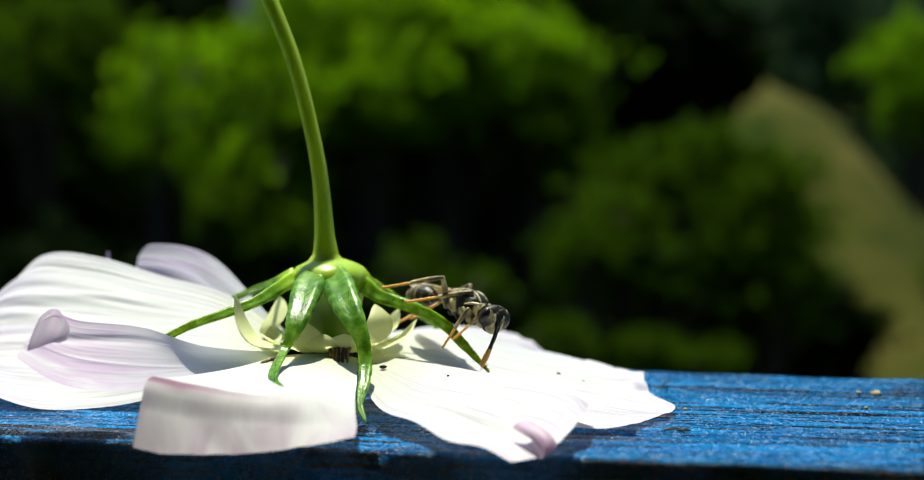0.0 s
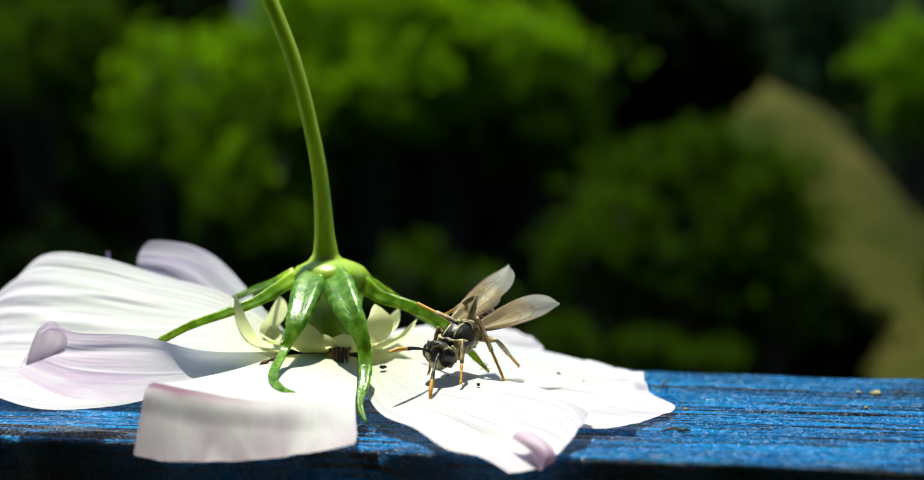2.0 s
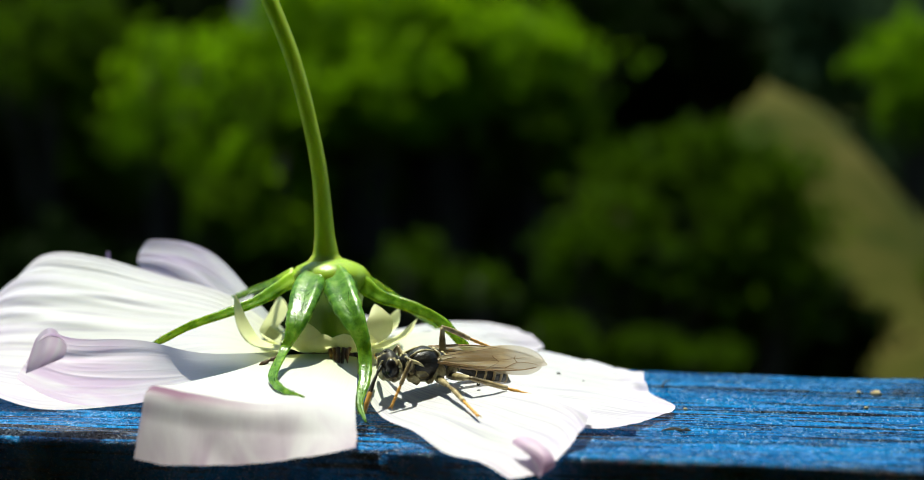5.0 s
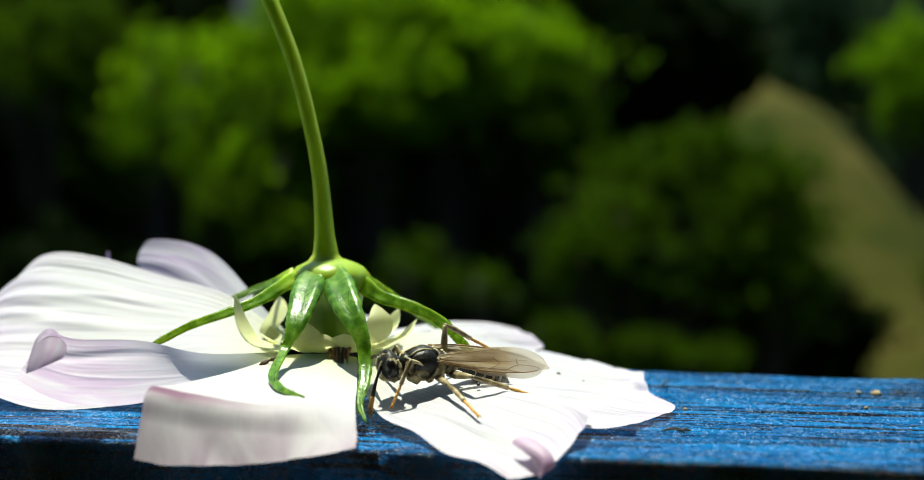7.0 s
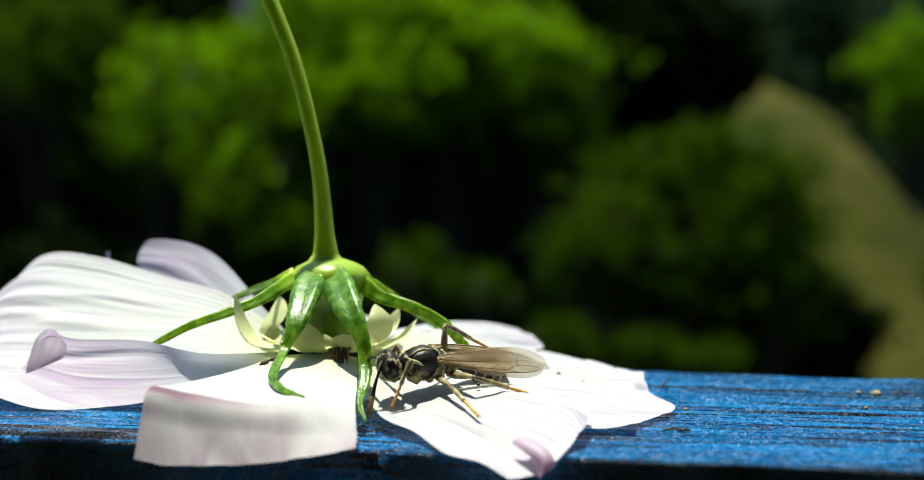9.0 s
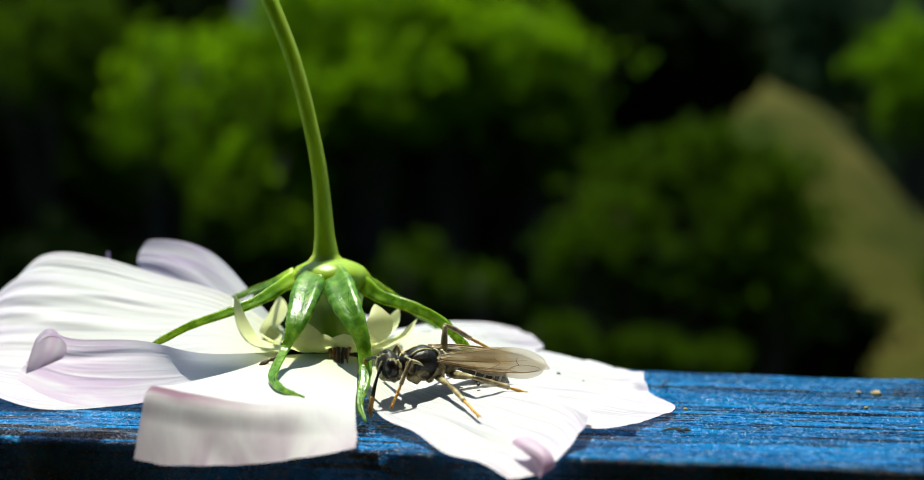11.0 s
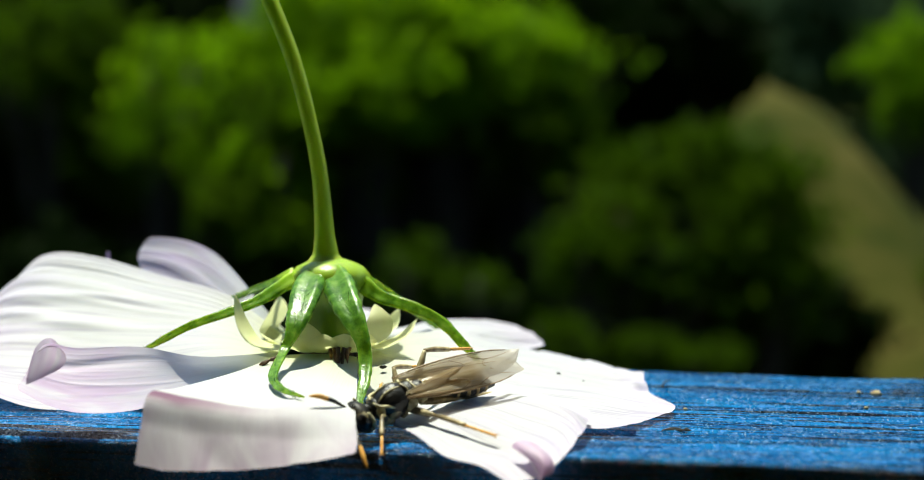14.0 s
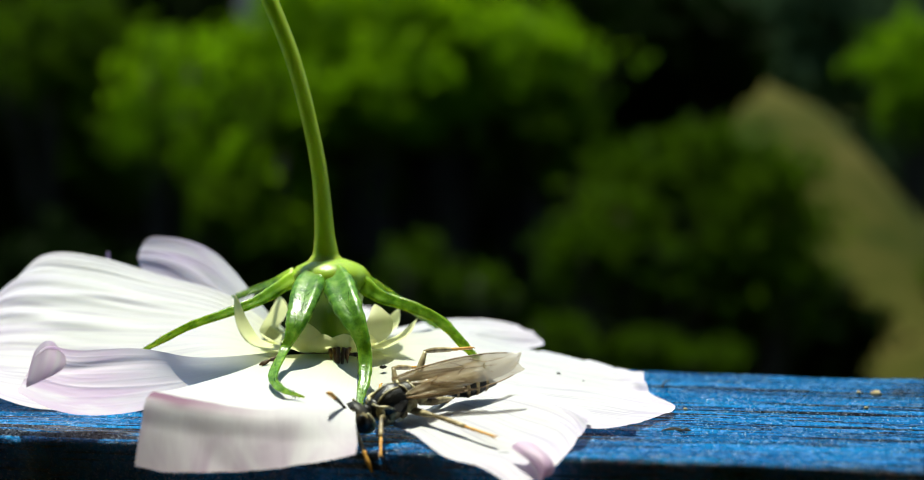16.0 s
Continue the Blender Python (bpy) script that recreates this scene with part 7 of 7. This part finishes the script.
    walk(legs[1][1][0], [
        (0.0, pose(-0.00090, -0.00060, -0.00100, -128, -62.9, -3.2)),
        (0.2, pose(-0.00090, -0.00060, -0.00100, -77.9, -69.7, -53.8)),
        (0.4, pose(-0.00090, -0.00060, -0.00100, -52.7, -61.4, -89.5)),
        (0.6, pose(-0.00090, -0.00060, -0.00100, -118.7, -72.6, 0.2)),
        (0.8, pose(-0.00090, -0.00060, -0.00100, 178.9, -69, 91.7)),
        (1.0, pose(-0.00090, -0.00060, -0.00100, 126.8, -76.2, 163.1)),
        (1.2, pose(-0.00090, -0.00060, -0.00100, -61.5, -80.7, -43.9)),
        (1.4, pose(-0.00090, -0.00060, -0.00100, -33.5, -76, -71.5)),
        (1.5, pose(-0.00090, -0.00060, -0.00100, 5.5, -83.8, -94.4)),
        (1.6, pose(-0.00090, -0.00060, -0.00100, -125.8, -83.3, 26)),
        (1.8, pose(-0.00090, -0.00060, -0.00100, -145.3, -73.6, 39.1)),
        (2.0, pose(-0.00090, -0.00060, -0.00100, -149.3, -66.2, 38.9)),
        (2.2, pose(-0.00090, -0.00060, -0.00100, -155.7, -48, 40.1)),
        (2.4, pose(-0.00090, -0.00060, -0.00100, -149.3, -51.6, 27.5)),
        (2.6, pose(-0.00090, -0.00060, -0.00100, -146, -56.4, 24.4)),
        (2.8, pose(-0.00090, -0.00060, -0.00100, -157.4, -5.8, 38.9)),
        (3.0, pose(-0.00090, -0.00060, -0.00100, -152.2, -0.8, 16.4)),
        (3.2, pose(-0.00090, -0.00060, -0.00100, -157.9, -14.7, 38.7)),
        (3.5, pose(-0.00090, -0.00060, -0.00100, -156, -11.8, 32.6)),
        (3.8, pose(-0.00090, -0.00060, -0.00100, -155.8, -7.1, 32.7)),
        (4.0, pose(-0.00090, -0.00060, -0.00100, -155.8, -18.2, 31.8)),
        (4.2, pose(-0.00090, -0.00060, -0.00100, -153.8, -2.2, 25.7)),
        (6.3, pose(-0.00090, -0.00060, -0.00100, -155.2, -13.8, 29.6)),
        (9.2, pose(-0.00090, -0.00060, -0.00100, -155.7, -13.9, 31.2)),
        (11.5, pose(-0.00090, -0.00060, -0.00100, -156, -13.9, 32.4)),
        (11.8, pose(-0.00090, -0.00060, -0.00100, -157.6, -14.3, 37.9)),
        (12.0, pose(-0.00090, -0.00060, -0.00100, -157, -15.1, 35.8)),
        (12.2, pose(-0.00090, -0.00060, -0.00100, -157.2, -13.7, 36.8)),
        (12.4, pose(-0.00090, -0.00060, -0.00100, -155.4, -13.6, 30.4)),
        (12.6, pose(-0.00090, -0.00060, -0.00100, -154, -23.9, 26)),
        (12.8, pose(-0.00090, -0.00060, -0.00100, -144.5, -48, 12)),
        (13.0, pose(-0.00090, -0.00060, -0.00100, -40.5, -59, -94)),
        (13.2, pose(-0.00090, -0.00060, -0.00100, -23.9, -38.7, -111.8)),
        (13.5, pose(-0.00090, -0.00060, -0.00100, -23, -36.9, -112.5)),
        (14.0, pose(-0.00090, -0.00060, -0.00100, -24.9, -38.7, -113)),
        (16.0, pose(-0.00090, -0.00060, -0.00100, -24.9, -38.4, -113.3)),
    ])
    walk(legs[1][1][1], [
        (0.0, pose(0.00240, 0.00000, 0.00000, 180, 39.5, 180)),
        (0.2, pose(0.00240, 0.00000, 0.00000, 180, 57.4, 180)),
        (0.4, pose(0.00240, 0.00000, 0.00000, 180, 71.2, 180)),
        (0.6, pose(0.00240, 0.00000, 0.00000, 180, 48.7, 180)),
        (0.8, pose(0.00240, 0.00000, 0.00000, 180, 52, 180)),
        (1.0, pose(0.00240, 0.00000, 0.00000, 180, 73.8, 180)),
        (1.2, pose(0.00240, 0.00000, 0.00000, 180, 88.2, 180)),
        (1.4, pose(0.00240, 0.00000, 0.00000, 0, 75, 0)),
        (1.5, pose(0.00240, 0.00000, 0.00000, 0, 80.9, 0)),
        (1.6, pose(0.00240, 0.00000, 0.00000, 180, 87.2, 180)),
        (1.8, pose(0.00240, 0.00000, 0.00000, 180, 72.3, 180)),
        (2.0, pose(0.00240, 0.00000, 0.00000, 180, 63.8, 180)),
        (2.2, pose(0.00240, 0.00000, 0.00000, 180, 47.7, 180)),
        (2.4, pose(0.00240, 0.00000, 0.00000, 180, 47.6, 180)),
        (2.6, pose(0.00240, 0.00000, 0.00000, 180, 51.3, 180)),
        (2.8, pose(0.00240, 0.00000, 0.00000, 180, 15.1, 180)),
        (3.0, pose(0.00240, 0.00000, 0.00000, 180, 15.1, 180)),
        (3.2, pose(0.00240, 0.00000, 0.00000, 180, 15.1, 180)),
        (3.5, pose(0.00240, 0.00000, 0.00000, 180, 15.1, 180)),
        (3.8, pose(0.00240, 0.00000, 0.00000, 180, 15.1, 180)),
        (4.0, pose(0.00240, 0.00000, 0.00000, 180, 15.1, 180)),
        (4.2, pose(0.00240, 0.00000, 0.00000, 180, 15.1, 180)),
        (6.3, pose(0.00240, 0.00000, 0.00000, 180, 15.1, 180)),
        (9.2, pose(0.00240, 0.00000, 0.00000, 180, 15.1, 180)),
        (11.5, pose(0.00240, 0.00000, 0.00000, 180, 15.1, 180)),
        (11.8, pose(0.00240, 0.00000, 0.00000, 180, 15.1, 180)),
        (12.0, pose(0.00240, 0.00000, 0.00000, 180, 15.1, 180)),
        (12.2, pose(0.00240, 0.00000, 0.00000, 180, 15.1, 180)),
        (12.4, pose(0.00240, 0.00000, 0.00000, 180, 15.1, 180)),
        (12.6, pose(0.00240, 0.00000, 0.00000, 180, 17.6, 180)),
        (12.8, pose(0.00240, 0.00000, 0.00000, 180, 35.7, 180)),
        (13.0, pose(0.00240, 0.00000, 0.00000, 180, 78.8, 180)),
        (13.2, pose(0.00240, 0.00000, 0.00000, 0, 79.7, 0)),
        (13.5, pose(0.00240, 0.00000, 0.00000, 0, 81.2, 0)),
        (14.0, pose(0.00240, 0.00000, 0.00000, 0, 79.9, 0)),
        (16.0, pose(0.00240, 0.00000, 0.00000, 0, 79.8, 0)),
    ])
    walk(legs[1][2][0], [
        (0.0, pose(-0.00190, -0.00055, -0.00090, -65.3, -49.2, -77.5)),
        (0.2, pose(-0.00190, -0.00055, -0.00090, -41.1, -42.7, -98.7)),
        (0.4, pose(-0.00190, -0.00055, -0.00090, -41.1, -32.7, -108.2)),
        (0.6, pose(-0.00190, -0.00055, -0.00090, -20.5, -58.1, -99.3)),
        (0.8, pose(-0.00190, -0.00055, -0.00090, 72.2, -43.4, -141.4)),
        (1.0, pose(-0.00190, -0.00055, -0.00090, 86.4, -33.1, -131.1)),
        (1.2, pose(-0.00190, -0.00055, -0.00090, 47.1, -69.2, -146.7)),
        (1.4, pose(-0.00190, -0.00055, -0.00090, -108.3, -44.1, -28.2)),
        (1.5, pose(-0.00190, -0.00055, -0.00090, -152, -47.3, -120.5)),
        (1.6, pose(-0.00190, -0.00055, -0.00090, -137.4, 20.2, -64.2)),
        (1.8, pose(-0.00190, -0.00055, -0.00090, -134.1, -35.5, -116.5)),
        (2.0, pose(-0.00190, -0.00055, -0.00090, 87.6, -66.3, 152.7)),
        (2.2, pose(-0.00190, -0.00055, -0.00090, 137, -68.4, 97.4)),
        (2.4, pose(-0.00190, -0.00055, -0.00090, 164, -72.6, 68.1)),
        (2.6, pose(-0.00190, -0.00055, -0.00090, 162.7, -63.2, 75.1)),
        (2.8, pose(-0.00190, -0.00055, -0.00090, 155, -64.4, 78)),
        (3.0, pose(-0.00190, -0.00055, -0.00090, 156.5, -69.1, 77.6)),
        (3.2, pose(-0.00190, -0.00055, -0.00090, -178.1, -82.8, 57.9)),
        (3.5, pose(-0.00190, -0.00055, -0.00090, -140.9, -81.4, 10.2)),
        (3.8, pose(-0.00190, -0.00055, -0.00090, -129.3, -78.1, -14.5)),
        (4.0, pose(-0.00190, -0.00055, -0.00090, -87.6, -78.9, -62.5)),
        (4.2, pose(-0.00190, -0.00055, -0.00090, -92.3, -75.6, -69.3)),
        (6.3, pose(-0.00190, -0.00055, -0.00090, -54.2, -73.2, -105.5)),
        (9.2, pose(-0.00190, -0.00055, -0.00090, -54.2, -73.2, -105.5)),
        (11.5, pose(-0.00190, -0.00055, -0.00090, -54.2, -73.2, -105.5)),
        (11.8, pose(-0.00190, -0.00055, -0.00090, -64.2, -72.9, -90.5)),
        (12.0, pose(-0.00190, -0.00055, -0.00090, -53, -75.6, -101.1)),
        (12.2, pose(-0.00190, -0.00055, -0.00090, -57.2, -75.9, -93.9)),
        (12.4, pose(-0.00190, -0.00055, -0.00090, -52.7, -74.5, -100.2)),
        (12.6, pose(-0.00190, -0.00055, -0.00090, -33, -69.3, -120.7)),
        (12.8, pose(-0.00190, -0.00055, -0.00090, -55.3, -70.5, -98.9)),
        (13.0, pose(-0.00190, -0.00055, -0.00090, -8.9, -54.3, -140.2)),
        (13.2, pose(-0.00190, -0.00055, -0.00090, -7.1, -49, -140.7)),
        (13.5, pose(-0.00190, -0.00055, -0.00090, -8.8, -43.5, -143.2)),
        (14.0, pose(-0.00190, -0.00055, -0.00090, -11.6, -38.5, -147.8)),
        (16.0, pose(-0.00190, -0.00055, -0.00090, -12.2, -36.7, -148.7)),
    ])
    walk(legs[1][2][1], [
        (0.0, pose(0.00310, 0.00000, 0.00000, 180, 69, 180)),
        (0.2, pose(0.00310, 0.00000, 0.00000, 180, 84.3, 180)),
        (0.4, pose(0.00310, 0.00000, 0.00000, 0, 83.7, 0)),
        (0.6, pose(0.00310, 0.00000, 0.00000, 180, 81, 180)),
        (0.8, pose(0.00310, 0.00000, 0.00000, 0, 87.5, 0)),
        (1.0, pose(0.00310, 0.00000, 0.00000, 0, 80.9, 0)),
        (1.2, pose(0.00310, 0.00000, 0.00000, 180, 88.1, 180)),
        (1.4, pose(0.00310, 0.00000, 0.00000, 180, 71.2, 180)),
        (1.5, pose(0.00310, 0.00000, 0.00000, 0, 8.2, 0)),
        (1.6, pose(0.00310, 0.00000, 0.00000, 180, 67, 180)),
        (1.8, pose(0.00310, 0.00000, 0.00000, 0, 21, 0)),
        (2.0, pose(0.00310, 0.00000, 0.00000, 180, 49.9, 180)),
        (2.2, pose(0.00310, 0.00000, 0.00000, 180, 37.7, 180)),
        (2.4, pose(0.00310, 0.00000, 0.00000, 180, 37.1, 180)),
        (2.6, pose(0.00310, 0.00000, 0.00000, 180, 32.2, 180)),
        (2.8, pose(0.00310, 0.00000, 0.00000, 180, 32.9, 180)),
        (3.0, pose(0.00310, 0.00000, 0.00000, 180, 36.9, 180)),
        (3.2, pose(0.00310, 0.00000, 0.00000, 180, 49.1, 180)),
        (3.5, pose(0.00310, 0.00000, 0.00000, 180, 58.6, 180)),
        (3.8, pose(0.00310, 0.00000, 0.00000, 180, 56, 180)),
        (4.0, pose(0.00310, 0.00000, 0.00000, 180, 56.4, 180)),
        (4.2, pose(0.00310, 0.00000, 0.00000, 180, 64.3, 180)),
        (6.3, pose(0.00310, 0.00000, 0.00000, 180, 67.8, 180)),
        (9.2, pose(0.00310, 0.00000, 0.00000, 180, 67.8, 180)),
        (11.5, pose(0.00310, 0.00000, 0.00000, 180, 67.8, 180)),
        (11.8, pose(0.00310, 0.00000, 0.00000, 180, 64.4, 180)),
        (12.0, pose(0.00310, 0.00000, 0.00000, 180, 64, 180)),
        (12.2, pose(0.00310, 0.00000, 0.00000, 180, 65.2, 180)),
        (12.4, pose(0.00310, 0.00000, 0.00000, 180, 67.6, 180)),
        (12.6, pose(0.00310, 0.00000, 0.00000, 180, 72.2, 180)),
        (12.8, pose(0.00310, 0.00000, 0.00000, 180, 72.9, 180)),
        (13.0, pose(0.00310, 0.00000, 0.00000, 0, 86.9, 0)),
        (13.2, pose(0.00310, 0.00000, 0.00000, 0, 80.3, 0)),
        (13.5, pose(0.00310, 0.00000, 0.00000, 0, 79.3, 0)),
        (14.0, pose(0.00310, 0.00000, 0.00000, 0, 72, 0)),
        (16.0, pose(0.00310, 0.00000, 0.00000, 0, 68.8, 0)),
    ])
    walk(petal_back_right, [
        (0.0, pose(0.00272, 0.00300, 0.00556, 0.00, -0.00, 0.00)),
        (0.5, pose(0.00272, 0.00300, 0.00556, 0.25, -0.22, -0.00)),
        (1.0, pose(0.00272, 0.00300, 0.00556, 0.32, -0.27, -0.00)),
        (1.5, pose(0.00272, 0.00300, 0.00556, 0.50, -0.43, -0.00)),
        (2.0, pose(0.00272, 0.00300, 0.00556, 0.66, -0.58, -0.00)),
        (3.0, pose(0.00272, 0.00300, 0.00556, 0.76, -0.66, -0.00)),
        (4.0, pose(0.00272, 0.00300, 0.00556, 0.93, -0.81, -0.01)),
        (6.5, pose(0.00272, 0.00300, 0.00556, 1.03, -0.90, -0.01)),
        (12.5, pose(0.00272, 0.00300, 0.00556, 1.03, -0.90, -0.01)),
        (13.0, pose(0.00272, 0.00300, 0.00556, 1.08, -0.94, -0.01)),
        (13.5, pose(0.00272, 0.00300, 0.00556, 1.16, -1.01, -0.01)),
        (14.0, pose(0.00272, 0.00300, 0.00556, 1.53, -1.33, -0.02)),
        (14.5, pose(0.00272, 0.00300, 0.00556, 1.59, -1.39, -0.02)),
        (15.0, pose(0.00272, 0.00300, 0.00556, 1.66, -1.44, -0.02)),
        (16.0, pose(0.00272, 0.00300, 0.00556, 1.66, -1.44, -0.02)),
    ])
    walk(petal_back, [
        (0.0, pose(-0.00053, 0.00500, 0.00534, 0.00, -0.00, 0.00)),
        (0.5, pose(-0.00053, 0.00500, 0.00534, 0.90, -0.00, -0.00)),
        (1.0, pose(-0.00053, 0.00500, 0.00534, 1.14, -0.00, -0.00)),
        (1.5, pose(-0.00053, 0.00500, 0.00534, 1.80, -0.01, -0.00)),
        (2.0, pose(-0.00053, 0.00500, 0.00534, 2.40, -0.01, -0.00)),
        (3.0, pose(-0.00053, 0.00500, 0.00534, 2.76, -0.01, -0.00)),
        (4.0, pose(-0.00053, 0.00500, 0.00534, 3.36, -0.01, -0.00)),
        (6.5, pose(-0.00053, 0.00500, 0.00534, 3.72, -0.02, -0.00)),
        (12.5, pose(-0.00053, 0.00500, 0.00534, 3.72, -0.02, -0.00)),
        (13.0, pose(-0.00053, 0.00500, 0.00534, 3.90, -0.02, -0.00)),
        (13.5, pose(-0.00053, 0.00500, 0.00534, 4.20, -0.02, -0.00)),
        (14.0, pose(-0.00053, 0.00500, 0.00534, 5.52, -0.02, -0.00)),
        (14.5, pose(-0.00053, 0.00500, 0.00534, 5.76, -0.02, -0.00)),
        (15.0, pose(-0.00053, 0.00500, 0.00534, 6.00, -0.03, -0.00)),
        (16.0, pose(-0.00053, 0.00500, 0.00534, 6.00, -0.03, -0.00)),
    ])
    walk(petal_back_left, [
        (0.0, pose(-0.00456, 0.00400, 0.00574, 0.00, -0.00, 0.00)),
        (0.5, pose(-0.00456, 0.00400, 0.00574, 0.19, 0.23, 0.00)),
        (1.0, pose(-0.00456, 0.00400, 0.00574, 0.24, 0.30, 0.00)),
        (1.5, pose(-0.00456, 0.00400, 0.00574, 0.38, 0.47, 0.00)),
        (2.0, pose(-0.00456, 0.00400, 0.00574, 0.50, 0.62, 0.00)),
        (3.0, pose(-0.00456, 0.00400, 0.00574, 0.58, 0.72, 0.00)),
        (4.0, pose(-0.00456, 0.00400, 0.00574, 0.70, 0.87, 0.01)),
        (6.5, pose(-0.00456, 0.00400, 0.00574, 0.78, 0.96, 0.01)),
        (12.5, pose(-0.00456, 0.00400, 0.00574, 0.78, 0.96, 0.01)),
        (13.0, pose(-0.00456, 0.00400, 0.00574, 0.82, 1.01, 0.01)),
        (13.5, pose(-0.00456, 0.00400, 0.00574, 0.88, 1.09, 0.01)),
        (14.0, pose(-0.00456, 0.00400, 0.00574, 1.16, 1.43, 0.01)),
        (14.5, pose(-0.00456, 0.00400, 0.00574, 1.21, 1.49, 0.02)),
        (15.0, pose(-0.00456, 0.00400, 0.00574, 1.26, 1.55, 0.02)),
        (16.0, pose(-0.00456, 0.00400, 0.00574, 1.26, 1.55, 0.02)),
    ])
    walk(petal_front_left, [
        (0.0, pose(-0.00450, -0.00500, 0.00478, -2.31, 3.82, -0.08)),
        (0.5, pose(-0.00450, -0.00500, 0.00478, -1.75, 2.90, -0.04)),
        (1.0, pose(-0.00450, -0.00500, 0.00478, -1.60, 2.65, -0.04)),
        (1.5, pose(-0.00450, -0.00500, 0.00478, -1.19, 1.97, -0.02)),
        (2.0, pose(-0.00450, -0.00500, 0.00478, -0.82, 1.36, -0.01)),
        (3.0, pose(-0.00450, -0.00500, 0.00478, -0.60, 0.99, -0.01)),
        (4.0, pose(-0.00450, -0.00500, 0.00478, -0.22, 0.37, -0.00)),
        (6.5, pose(-0.00450, -0.00500, 0.00478, 0.00, -0.00, 0.00)),
        (12.5, pose(-0.00450, -0.00500, 0.00478, 0.00, -0.00, 0.00)),
        (13.0, pose(-0.00450, -0.00500, 0.00478, 0.11, -0.18, -0.00)),
        (13.5, pose(-0.00450, -0.00500, 0.00478, 0.30, -0.49, -0.00)),
        (14.0, pose(-0.00450, -0.00500, 0.00478, 1.12, -1.85, -0.02)),
        (14.5, pose(-0.00450, -0.00500, 0.00478, 1.27, -2.10, -0.02)),
        (15.0, pose(-0.00450, -0.00500, 0.00478, 1.41, -2.34, -0.03)),
        (16.0, pose(-0.00450, -0.00500, 0.00478, 1.41, -2.34, -0.03)),
    ])
    walk(petal_front_right, [
        (0.0, pose(0.00310, -0.00350, 0.00459, -2.07, -1.56, 0.00)),
        (0.5, pose(0.00310, -0.00350, 0.00459, -1.56, -1.19, 0.00)),
        (1.0, pose(0.00310, -0.00350, 0.00459, -1.43, -1.08, 0.00)),
        (1.5, pose(0.00310, -0.00350, 0.00459, -1.06, -0.81, 0.00)),
        (2.0, pose(0.00310, -0.00350, 0.00459, -0.73, -0.55, 0.00)),
        (3.0, pose(0.00310, -0.00350, 0.00459, -0.53, -0.42, 0.00)),
        (4.0, pose(0.00310, -0.00350, 0.00459, -0.20, -0.15, 0.00)),
        (6.5, pose(0.00310, -0.00350, 0.00459, 0.00, 0.00, 0.00)),
        (12.5, pose(0.00310, -0.00350, 0.00459, 0.00, 0.00, 0.00)),
        (13.0, pose(0.00310, -0.00350, 0.00459, 0.05, 0.03, 0.00)),
        (13.5, pose(0.00310, -0.00350, 0.00459, 0.13, 0.09, 0.00)),
        (14.0, pose(0.00310, -0.00350, 0.00459, 0.46, 0.34, 0.00)),
        (14.5, pose(0.00310, -0.00350, 0.00459, 0.52, 0.38, 0.00)),
        (15.0, pose(0.00310, -0.00350, 0.00459, 0.58, 0.43, 0.00)),
        (16.0, pose(0.00310, -0.00350, 0.00459, 0.58, 0.43, 0.00)),
    ])
    walk(petal_front, [
        (0.0, pose(-0.00037, -0.00500, 0.00506, -2.16, 0.24, -0.00)),
        (0.5, pose(-0.00037, -0.00500, 0.00506, -1.63, 0.19, -0.00)),
        (1.0, pose(-0.00037, -0.00500, 0.00506, -1.50, 0.17, -0.00)),
        (1.5, pose(-0.00037, -0.00500, 0.00506, -1.11, 0.13, -0.00)),
        (2.0, pose(-0.00037, -0.00500, 0.00506, -0.77, 0.09, -0.00)),
        (3.0, pose(-0.00037, -0.00500, 0.00506, -0.56, 0.06, -0.00)),
        (4.0, pose(-0.00037, -0.00500, 0.00506, -0.21, 0.02, -0.00)),
        (6.5, pose(-0.00037, -0.00500, 0.00506, 0.00, -0.00, 0.00)),
        (12.5, pose(-0.00037, -0.00500, 0.00506, 0.00, -0.00, 0.00)),
        (13.0, pose(-0.00037, -0.00500, 0.00506, 0.10, -0.01, -0.00)),
        (13.5, pose(-0.00037, -0.00500, 0.00506, 0.28, -0.03, -0.00)),
        (14.0, pose(-0.00037, -0.00500, 0.00506, 1.04, -0.12, -0.00)),
        (14.5, pose(-0.00037, -0.00500, 0.00506, 1.18, -0.13, -0.00)),
        (15.0, pose(-0.00037, -0.00500, 0.00506, 1.32, -0.15, -0.00)),
        (16.0, pose(-0.00037, -0.00500, 0.00506, 1.32, -0.15, -0.00)),
    ])


motions()
